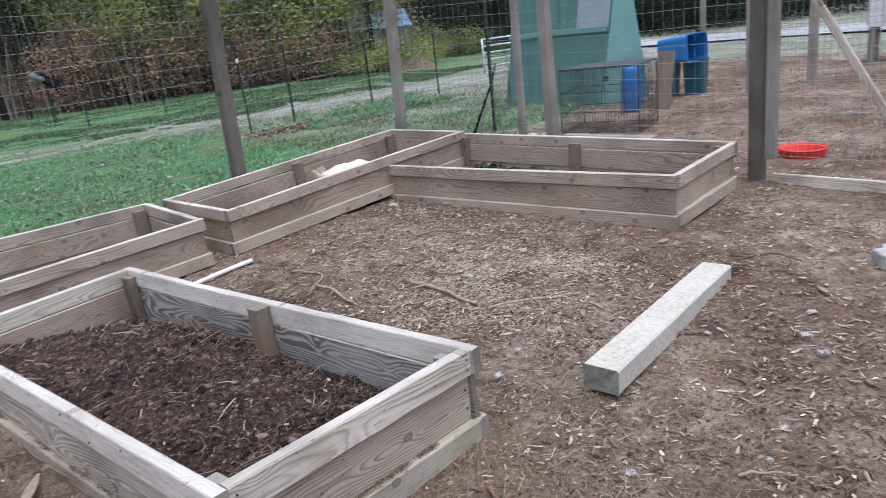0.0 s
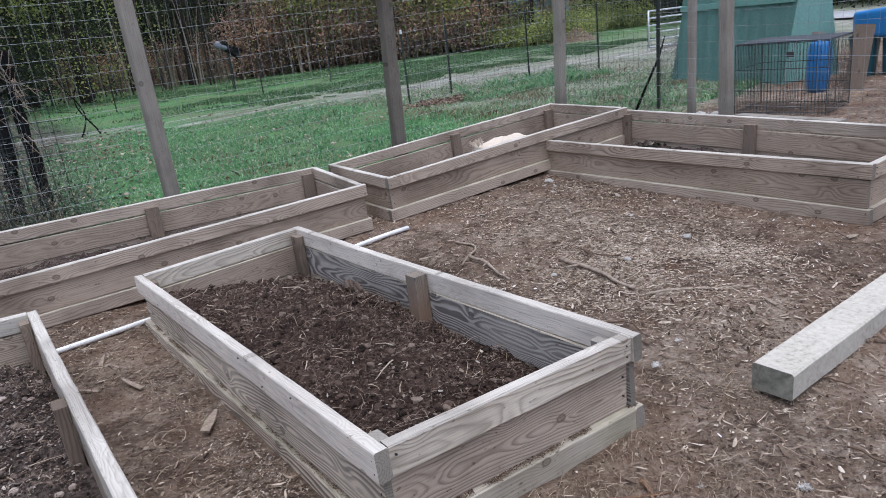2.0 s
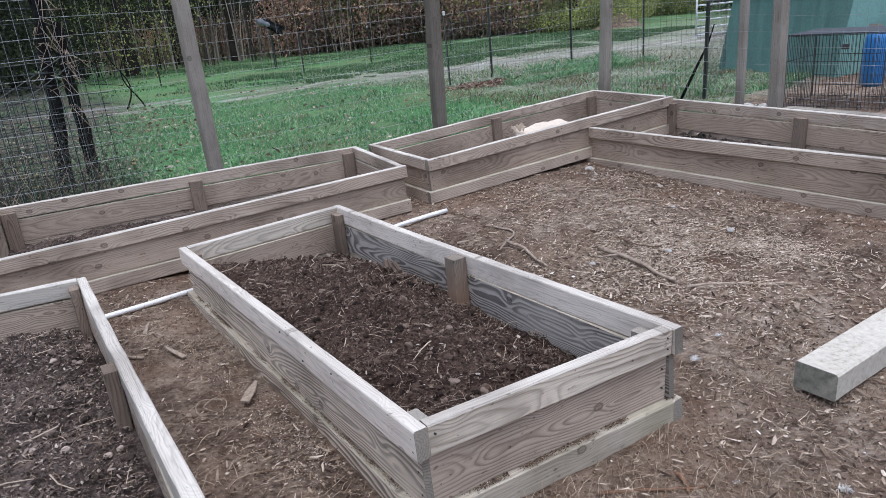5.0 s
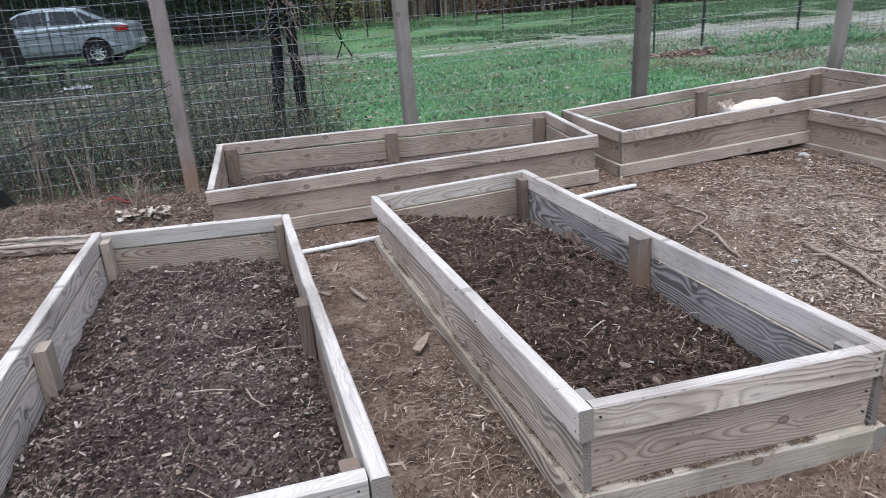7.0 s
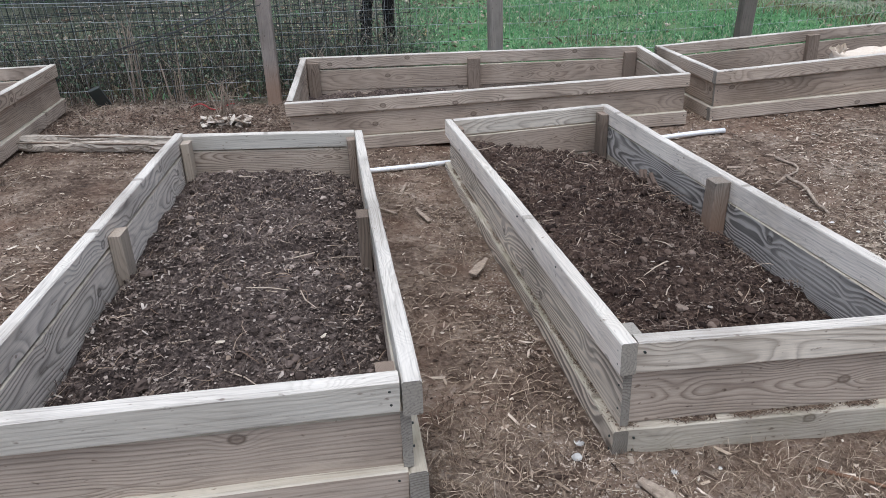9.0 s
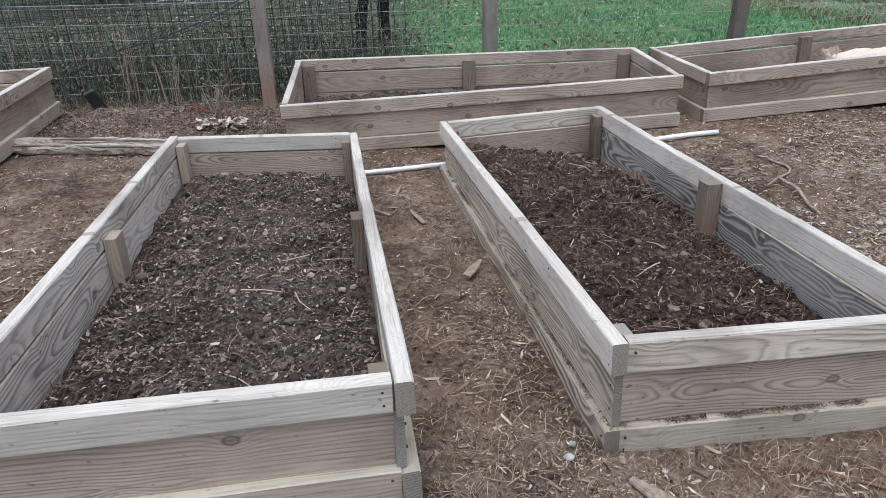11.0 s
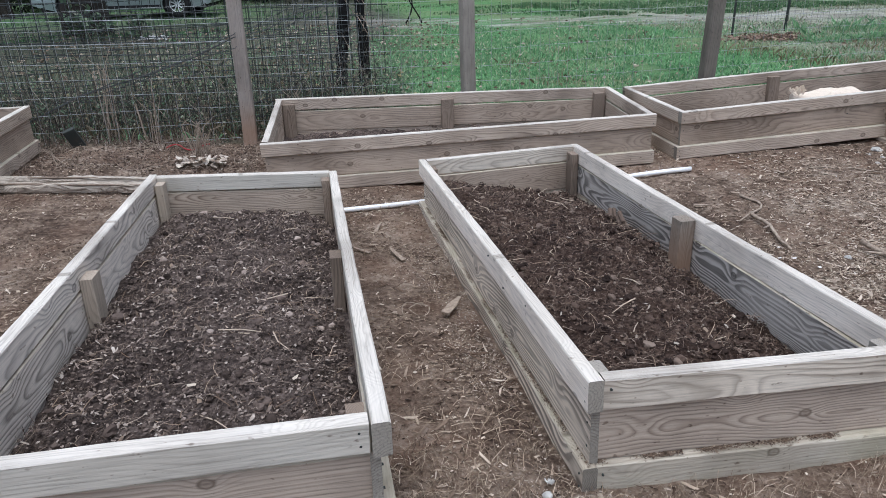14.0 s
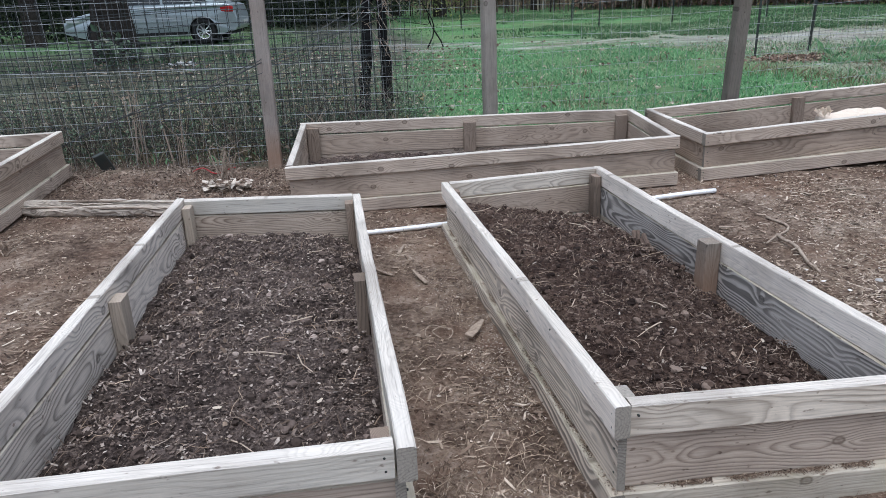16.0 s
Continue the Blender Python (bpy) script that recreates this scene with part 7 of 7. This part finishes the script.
leafy_weed(-4.45, 12.6, 9, 0.75, 0.16, 1, "broad-leaved green weed at the foot of a tree")
leafy_weed(-4.0, 12.2, 8, 0.55, 0.12, 2, "broad-leaved green weed at the foot of a tree")
leafy_weed(-3.5, 12.9, 8, 0.5, 0.12, 3, "broad-leaved green weed at the foot of a tree")
weed_clump(-1.36, 3.72, 16, 0.3, 1, "dead brown weed standing in the dirt", M_TWIG)
weed_clump(-0.72, 3.95, 9, 0.4, 2, "tall dry weed stems at a bed's corner", M_TWIG)
weed_clump(-2.05, 4.2, 7, 0.75, 3, "tall pale dry weed stems against the mesh", M_TWIG)
weed_clump(-1.75, 4.1, 7, 0.5, 4, "dry weed stems against the wire mesh", M_TWIG)
weed_clump(-2.2, 3.55, 8, 0.14, 5, "small dry grass weed in the dirt", M_TWIG)
weed_clump(-2.3, 2.35, 10, 0.1, 6, "small dry grass weed in the dirt", M_TWIG)

pot = bm_box(0.085, 0.04, 0.17, 0.008)
solo("dark_brick", pot, M_TPOST, "dark tilted block half sunk in the dirt", "block", m=Matrix.Translation(stand_of(-2.27, 4.04, 0.06)) @ Euler((0.3, -0.35, 0.2)).to_matrix().to_4x4())

M_TWINE = painted("faded_red_twine", (0.34, 0.05, 0.05), 0.8, 0.0, 0.5, 20.0, (0.16, 0.08, 0.06))
pts = [stand_of(-1.62 + 0.3 * t, 3.87 + 0.05 * math.sin(9 * t), 0.022 + 0.012 * math.sin(7 * t)) for t in np.linspace(0, 1, 22)]
solo("twine", bm_tube(pts, 0.005, 6), M_TWINE, "faded red twine lying in the dirt by the fence", "twine", smooth=True)
crumple("pale_scrap", (0.5, 0.25), 0.1, 12, M_WHITE, "pale crumpled scrap lying among leaves", "scrap", Matrix.Translation(stand_of(-3.18, 12.4, 0.01)), 14, 8)


# ---- litter on the dirt and on the soil ----
def in_bed(x, y, margin=0.0):
    hit = np.zeros(len(x), bool)
    for quad in BEDS.values():
        c = np.array(quad)[[0, 1, 3, 2]]
        ins = np.ones(len(x), bool)
        for i in range(4):
            p, q = c[i], c[(i + 1) % 4]
            d = (q - p) / np.hypot(*(q - p)[:2])
            ins &= (d[0] * (y - p[1]) - d[1] * (x - p[0])) > -margin
        hit |= ins
    return hit


def litter(name, x, y, z, length, width, mat, nr, label, category, thick=0.003, tilt=0.25, curl=0.0):
    """Irregular broken flakes with a raised middle, lying about."""
    n = len(x)
    a = nr.uniform(0, 6.3, n)
    t = nr.normal(size=n) * tilt
    L, W = length * (0.25 + 1.1 * nr.uniform(0, 1, n) ** 2), width * nr.uniform(0.4, 1.4, n)
    d = np.stack([np.cos(a) * np.cos(t), np.sin(a) * np.cos(t), np.sin(t)], -1)
    s = np.stack([-np.sin(a), np.cos(a), nr.normal(size=n) * 0.3], -1)
    c = np.stack([x, y, z + thick + np.abs(np.sin(t)) * L * 0.4], -1)
    ring = []
    for k in range(6):
        q = 2 * math.pi * (k + nr.uniform(-0.35, 0.35, n)) / 6
        r = nr.uniform(0.65, 1.15, n)
        cx, sx = np.cos(q), np.sin(q)
        cx = np.sign(cx) * np.abs(cx) ** 0.6
        p = c + d * (L / 2 * r * cx)[:, None] + s * (W / 2 * r * sx)[:, None]
        p[:, 2] += curl * L * cx * cx
        ring.append(p)
    top = c + np.array([0, 0, 1.0]) * thick
    v = np.stack(ring + [top], 1).reshape(-1, 3)
    k = np.arange(n)[:, None] * 7
    f = np.concatenate([k + np.array((q, (q + 1) % 6, 6)) for q in range(6)], 0)
    stuff(name, soup(v, f, mat, name), label, category)


def strands(name, x, y, z, length, width, mat, nr, label, category, lift=0.01, bend=0.22):
    """Thin curved strands of straw and dry grass, lying and rearing a little."""
    n = len(x)
    a = nr.uniform(0, 6.3, n)
    turn = nr.normal(size=n) * bend
    L = length * (0.3 + 1.2 * nr.uniform(0, 1, n) ** 1.7)
    w = width * nr.uniform(0.6, 1.4, n)
    up = np.abs(nr.normal(size=n)) * lift
    p = np.stack([x, y, z + 0.002], -1)
    rows = []
    rise = nr.uniform(0, 1, n)
    for k in range(4):
        u = k / 3
        h = up * np.sin(math.pi * np.clip(u * (0.6 + 0.6 * rise), 0, 1))
        q = p + np.array([0, 0, 1.0]) * h[:, None]
        sd = np.stack([-np.sin(a), np.cos(a), 0.5 * np.ones(n)], -1) * (w * (1 - 0.5 * u) / 2)[:, None]
        rows += [q - sd, q + sd]
        p = p + np.stack([np.cos(a), np.sin(a), 0 * a], -1) * (L / 3)[:, None]
        a = a + turn * (0.6 + 0.4 * k)
    v = np.stack(rows, 1).reshape(-1, 3)
    k = np.arange(n)[:, None] * 8
    f = np.concatenate([k + np.array((2 * i, 2 * i + 1, 2 * i + 3, 2 * i + 2)) for i in range(3)], 0)
    stuff(name, soup(v, f, mat, name), label, category)


def crumbs(name, x, y, z, r, mat, nr, label, category):
    """Uneven eight-sided crumbs of earth."""
    n = len(x)
    base = np.array([(0, 0, 1), (1, 0, 0), (0, 1, 0), (-1, 0, 0), (0, -1, 0), (0, 0, -1)], float)
    rot = nr.uniform(0, 6.3, n)
    b = base[None] * nr.uniform(0.6, 1.25, (n, 6, 1))
    bx = b[..., 0] * np.cos(rot)[:, None] - b[..., 1] * np.sin(rot)[:, None]
    by = b[..., 0] * np.sin(rot)[:, None] + b[..., 1] * np.cos(rot)[:, None]
    v = np.stack([bx, by, b[..., 2] * 0.75], -1) * r[:, None, None] + np.stack([x, y, z + r * 0.3], -1)[:, None]
    f = np.concatenate([np.arange(n)[:, None] * 6 + np.array(t) for t in ((0, 1, 2), (0, 2, 3), (0, 3, 4), (0, 4, 1), (5, 2, 1), (5, 3, 2), (5, 4, 3), (5, 1, 4))], 0)
    stuff(name, soup(v.reshape(-1, 3), f, mat, name), label, category)


def dirt_litter():
    nr = np.random.RandomState(77)
    def scatter(n, x0, x1, y0, y1, dens=None):
        x, y = nr.uniform(x0, x1, n), nr.uniform(y0, y1, n)
        ok = ~in_bed(x, y, 0.015)
        if dens is not None:
            ok &= nr.rand(n) < dens(x, y)
        return x[ok], y[ok]
    patch = lambda x, y: np.clip(0.35 + 1.6 * value_noise(x, y, 31, 0.9) + 0.8 * value_noise(x, y, 32, 0.25), 0.06, 1)
    pale = lambda x, y: np.exp(-((x - 2.2) ** 2 / 0.32 + (y - 0.8) ** 2 / 0.55)) * np.clip(0.55 + 1.6 * value_noise(x, y, 46, 0.28), 0.1, 1) + 0.16 * patch(x, y)
    gap = lambda x, y: np.where((x > -0.5) & (x < 0.05) & (y > -0.2) & (y < 2.4), np.clip(0.3 + 0.55 * np.abs(y - 1.0), 0.3, 0.9), 1.0) * patch(x, y)
    x, y = scatter(150000, -3.0, 6.0, -2.0, 4.0, gap)
    litter("wood_chips", x, y, rough_ground(x, y), 0.022, 0.007, M_CHIP, nr, "brown wood chips strewn over the dirt", "wood chips", 0.003)
    shreds = lambda x, y: np.clip(0.35 + 1.5 * value_noise(x, y, 44, 0.6) + 0.9 * value_noise(x, y, 45, 0.2), 0.05, 1)
    x, y = scatter(36000, -2.4, 4.6, -1.6, 3.6, shreds)
    litter("bark_shreds", x, y, rough_ground(x, y) + 0.002, 0.048, 0.009, M_SHRED, nr, "flat grey-brown shreds of bark trodden into the dirt", "bark", 0.004, 0.12, 0.06)
    x, y = scatter(30000, -2.6, 5.5, -2.0, 3.9, gap)
    litter("wood_chips", x, y, rough_ground(x, y), 0.05, 0.009, M_CHIP, nr, "shredded bark and wood over the dirt", "wood chips", 0.004, 0.15, 0.1)
    x, y = scatter(150000, -2.6, 5.5, -2.0, 3.9, gap)
    strands("straw", x, y, rough_ground(x, y), 0.045, 0.0016, M_STRAW, nr, "thin straw strands strewn over the dirt", "straw", 0.006)
    x, y = scatter(44000, 1.1, 3.3, -0.4, 2.4, pale)
    litter("straw", x, y, rough_ground(x, y), 0.035, 0.005, M_PALESTRAW, nr, "pale trodden straw in the middle of the yard", "straw", 0.002, 0.12)
    x, y = scatter(26000, 1.1, 3.3, -0.4, 2.4, pale)
    strands("straw", x, y, rough_ground(x, y), 0.055, 0.002, M_PALESTRAW, nr, "pale straw strands in the middle of the yard", "straw", 0.006)
    x, y = scatter(52000, 1.4, 3.0, 0.0, 1.9, lambda x, y: np.exp(-((x - 2.2) ** 2 / 0.13 + (y - 0.9) ** 2 / 0.25)) * np.clip(0.5 + 1.8 * value_noise(x, y, 53, 0.2), 0.05, 1))
    litter("straw", x, y, rough_ground(x, y) + 0.002, 0.026, 0.006, M_PALESTRAW, nr, "pale dusty chaff trodden into the middle of the yard", "straw", 0.002, 0.15)
    near = lambda x, y: np.clip(1.15 - np.hypot(x - 0.3, (y + 0.35) * 1.3) * 0.7, 0, 1) * np.clip(0.5 + 1.3 * value_noise(x, y, 34, 0.3), 0.1, 1)
    x, y = scatter(70000, -0.9, 2.4, -1.5, 0.2, near)
    strands("straw", x, y, rough_ground(x, y), 0.055, 0.0014, M_MIDSTRAW, nr, "loose dry grass strands before a bed", "straw", 0.018, 0.28)
    x, y = scatter(3000, -0.5, 0.0, -0.3, 2.45, lambda x, y: np.clip(0.15 + 1.4 * value_noise(x, y, 47, 0.3) + 0.75 * (y > 1.6) + 0.2 * (y < 0.4), 0.03, 1))
    strands("straw", x, y, rough_ground(x, y), 0.07, 0.0017, M_MIDSTRAW, nr, "dry straw strands in the gap between two beds", "straw", 0.014, 0.3)
    dust = lambda x, y: np.exp(-((x + 0.02) / 0.16) ** 2) * np.clip(0.6 + 1.5 * value_noise(x, y, 36, 0.15), 0, 1)
    x, y = scatter(26000, -0.4, 0.2, -0.45, 1.9, dust)
    litter("straw", x, y, rough_ground(x, y), 0.01, 0.005, M_CHAFF, nr, "pale chaff and dust along the foot of a bed", "straw", 0.0015, 0.12)
    fence = lambda x, y: np.clip(1.2 * value_noise(x, y, 33, 0.35) + 0.55, 0.05, 1)
    x, y = scatter(11000, -3.2, -0.6, 3.0, 4.35, fence)
    litter("wood_chips", x, y, rough_ground(x, y), 0.03, 0.012, M_DARKCHIP, nr, "damp dark leaf crumbs along the foot of the fence", "litter", 0.004, 0.3)
    x, y = scatter(8000, -3.2, -0.6, 2.9, 4.35, fence)
    strands("straw", x, y, rough_ground(x, y) + 0.004, 0.12, 0.0022, M_ROOT, nr, "dry grass strands along the foot of the fence", "straw", 0.03)
    x, y = scatter(90000, -2.6, 4.5, -1.6, 3.9, lambda x, y: np.clip(0.6 - 1.4 * value_noise(x, y, 31, 0.9), 0.15, 1))
    crumbs("dirt_crumbs", x, y, rough_ground(x, y), 0.0018 + 0.006 * nr.uniform(0, 1, len(x)) ** 5, M_DIRTCLOD, nr, "loose crumbs of dry dirt", "dirt")
    x, y = scatter(900, -2.6, 5.5, -2.0, 3.9)
    litter("pale_flakes", x, y, rough_ground(x, y), 0.032, 0.018, M_DEADLEAF, nr, "pale leaf flakes scattered on the dirt", "flakes", 0.004, 0.3)
    x, y = scatter(260, 0.8, 5.0, -2.0, 3.0)
    litter("feather_bits", x, y, rough_ground(x, y), 0.02, 0.012, M_FEATHER, nr, "bits of white down on the dirt", "feather bits", 0.005, 0.4)
    n = 5000
    x, y = nr.uniform(4.6, 11, n), nr.uniform(-3, 4.2, n)
    litter("yard_litter", x, y, rough_ground(x, y), 0.06, 0.014, M_CHIP, nr, "chips and straw over the hens' yard", "litter", 0.004)


brambles()
dirt_litter()


def soil_litter(key, seed, surf, chips, straws, clods, chip_mat, label):
    """Crumbs, chips and straw on the soil of a bed."""
    nr = np.random.RandomState(seed)
    q = np.array(BEDS[key])
    def spot(n):
        s, t = nr.uniform(0.06, 0.94, n), nr.uniform(0.03, 0.97, n)
        p = (q[0] * (1 - s)[:, None] + q[1] * s[:, None]) * (1 - t)[:, None] + (q[2] * (1 - s)[:, None] + q[3] * s[:, None]) * t[:, None]
        return p[:, 0], p[:, 1], surf(s, t, p)
    if chips:
        x, y, z = spot(chips)
        litter("wood_chips", x, y, z, 0.02, 0.008, chip_mat, nr, "chips lying on " + label, "wood chips", 0.003, 0.35)
    if straws:
        x, y, z = spot(straws)
        strands("straw", x, y, z + 0.003, 0.07, 0.002, M_STRAW, nr, "straw strands lying on " + label, "straw", 0.012, 0.25)
        x, y, z = spot(straws * 9)
        strands("straw", x, y, z + 0.003, 0.04, 0.0014, M_ROOT, nr, "fine brown roots and straw in " + label, "straw", 0.008, 0.35)
    if clods:
        x, y, z = spot(clods)
        crumbs("soil_crumbs", x, y, z, 0.0013 + 0.006 * nr.uniform(0, 1, clods) ** 5, M_PALECLOD if key == "B" else M_CLOD, nr, "crumbs of " + label, "soil")


for key, seed, chips, straws, clods, mat, label in (("A", 1, 2200, 420, 34000, M_DARKCHIP, "dark compost"), ("B", 2, 6500, 420, 30000, M_GREYCHIP, "dry grey compost"),
                                                     ("C", 3, 700, 400, 0, M_CHIP, "thin dry soil"), ("D", 4, 500, 150, 0, M_CHIP, "thin dry soil"), ("E", 5, 500, 150, 0, M_CHIP, "thin dry soil")):
    soil_litter(key, 50 + seed, SOIL[key], chips, straws, clods, mat, label)


def clods(key, n, seed, mat, label):
    """Rounded lumps of soil of all sizes, as one heap of stuff."""
    nr = np.random.RandomState(seed)
    bm = bmesh.new()
    bmesh.ops.create_icosphere(bm, subdivisions=2, radius=1.0)
    ball = np.array([tuple(v.co) for v in bm.verts])
    tri = np.array([[v.index for v in f.verts] for f in bm.faces])
    bm.free()
    q = np.array(BEDS[key])
    s, t = nr.uniform(0.08, 0.92, n), nr.uniform(0.03, 0.97, n)
    p = (q[0] * (1 - s)[:, None] + q[1] * s[:, None]) * (1 - t)[:, None] + (q[2] * (1 - s)[:, None] + q[3] * s[:, None]) * t[:, None]
    z = SOIL[key](s, t, p)
    r = 0.003 + 0.013 * nr.uniform(0, 1, n) ** 4
    k = len(ball)
    w = nr.normal(size=(n, 3, 3)) * 1.4
    rough = 1 + 0.3 * np.sin(np.einsum("kj,nij->nki", ball, w) * 1.7 + nr.uniform(0, 6, (n, 1, 3))).sum(-1) / 1.6 + nr.uniform(-0.08, 0.08, (n, k))
    v = ball[None] * rough[..., None] * r[:, None, None] * np.array([1, 1, 0.75]) + np.stack([p[:, 0], p[:, 1], z + 0.3 * r], -1)[:, None]
    f = (np.arange(n)[:, None, None] * k + tri[None]).reshape(-1, 3)
    stuff("soil_lumps", soup(v.reshape(-1, 3), f, mat, "soil_lumps"), "rounded lumps of " + label, "soil")


def flakes_in(key, n, seed, label):
    nr = np.random.RandomState(seed)
    q = np.array(BEDS[key])
    s, t = nr.uniform(0.08, 0.92, n), nr.uniform(0.03, 0.97, n)
    p = (q[0] * (1 - s)[:, None] + q[1] * s[:, None]) * (1 - t)[:, None] + (q[2] * (1 - s)[:, None] + q[3] * s[:, None]) * t[:, None]
    litter("pale_flakes", p[:, 0], p[:, 1], SOIL[key](s, t, p) + 0.004, 0.03, 0.016, M_DEADLEAF, nr, label, "flakes", 0.004, 0.4, 0.15)


flakes_in("B", 75, 71, "pale leaf flakes on dry greyish compost")
flakes_in("A", 14, 75, "pale leaf flakes on dark compost")
nr = np.random.RandomState(73)
cx, cy = nr.uniform(4.0, 4.1, 160), 2.27 + np.clip(nr.normal(size=160), -1.3, 1.3) * 0.075
v, f = leaf_soup(np.stack([cx, cy, 0.115 + np.abs(nr.normal(size=160)) * 0.02], -1), nr.uniform(0.03, 0.07, 160), nr, 0.4)
stuff("dead_leaves", soup(v, f, M_BRAMBLE, "dead_leaves"), "small dark clump of dead leaves in an empty bed", "leaves")
clods("A", 1500, 61, M_CLOD, "dark compost")
clods("B", 900, 62, M_PALECLOD, "dry greyish compost")


# dirt lodged on the ledges of the nearest bed, sticks and a clump on the soil
def ledge_dirt():
    nr = np.random.RandomState(88)
    q = np.array(BEDS["A"])
    for p0, p1, side in ((q[0], q[1], (0, 1)), (q[0], q[2], (1, 0))):
        n = 16000
        t = nr.uniform(0.01, 0.99, n)
        keep = value_noise(t * 9, t * 0 + p1[0], 51, 0.6) + 0.5 * value_noise(t * 9, t * 0 + p1[1], 52, 0.17) > nr.uniform(-0.25, 0.35, n)
        t = t[keep]
        p = p0 * (1 - t)[:, None] + p1 * t[:, None]
        w = 0.019 - np.abs(nr.normal(size=len(t))) * 0.009
        x, y, z = p[:, 0] + side[0] * w, p[:, 1] + side[1] * w, p[:, 2] - 0.239 * DEEP["A"] + 0.001
        crumbs("ledge_dirt", x, y, z, 0.0006 + 0.0021 * nr.uniform(0, 1, len(t)) ** 4, M_DIRTCLOD, nr, "crumbs of dirt lodged on a board's ledge", "dirt")
        k = nr.rand(len(t)) < 0.025
        litter("ledge_chips", x[k], y[k], z[k], 0.012, 0.005, M_CHIP, nr, "chips of bark lodged on a board's ledge", "wood chips", 0.0015, 0.25)


ledge_dirt()
qa = [Vector(p) for p in BEDS["A"]]
for k in range(6):
    rng = random.Random(900 + k)
    s, t = 0.85 + rng.uniform(-0.03, 0.03), 0.645 + rng.uniform(-0.03, 0.03)
    p = lerp(lerp(qa[0], qa[1], s), lerp(qa[2], qa[3], s), t)
    z = float(SOIL["A"](np.array(s), np.array(t), np.array(tuple(p)))) + 0.01 + 0.005 * k
    d = (qa[1] - qa[3]).normalized()
    d = Matrix.Rotation(-0.3 + rng.uniform(-0.2, 0.2), 3, "Z") @ Vector((d.x, d.y, -0.05)) * rng.uniform(0.04, 0.07)
    solo("broken_stick", bm_tube([Vector((p.x, p.y, z)) - d, Vector((p.x, p.y, z)) + d], [0.012, 0.009], 6), M_ROOT, "short broken stick lying on dark compost", "stick", "broken sticks in a bed")
for key, n, seed in (("A", 22, 5), ("B", 12, 6)):
    rng = random.Random(seed)
    qb = [Vector(p) for p in BEDS[key]]
    for k in range(n):
        s, t = rng.uniform(0.12, 0.88), rng.uniform(0.06, 0.94)
        p = lerp(lerp(qb[0], qb[1], s), lerp(qb[2], qb[3], s), t)
        z = float(SOIL[key](np.array(s), np.array(t), np.array(tuple(p)))) + 0.008
        a, ln = rng.uniform(0, 6.3), rng.uniform(0.03, 0.09)
        d = Vector((math.cos(a), math.sin(a), rng.uniform(-0.05, 0.1))) * ln
        o = Vector((p.x, p.y, z))
        b = Vector((-d.y, d.x, 0)) * rng.uniform(-0.4, 0.4)
        solo("straw_stalk", bm_tube([o - d, o + b, o + d], [0.0022, 0.002, 0.0012], 5), M_PALESTRAW, "pale dry stalk lying on the soil", "stalk", "stalks in the beds")
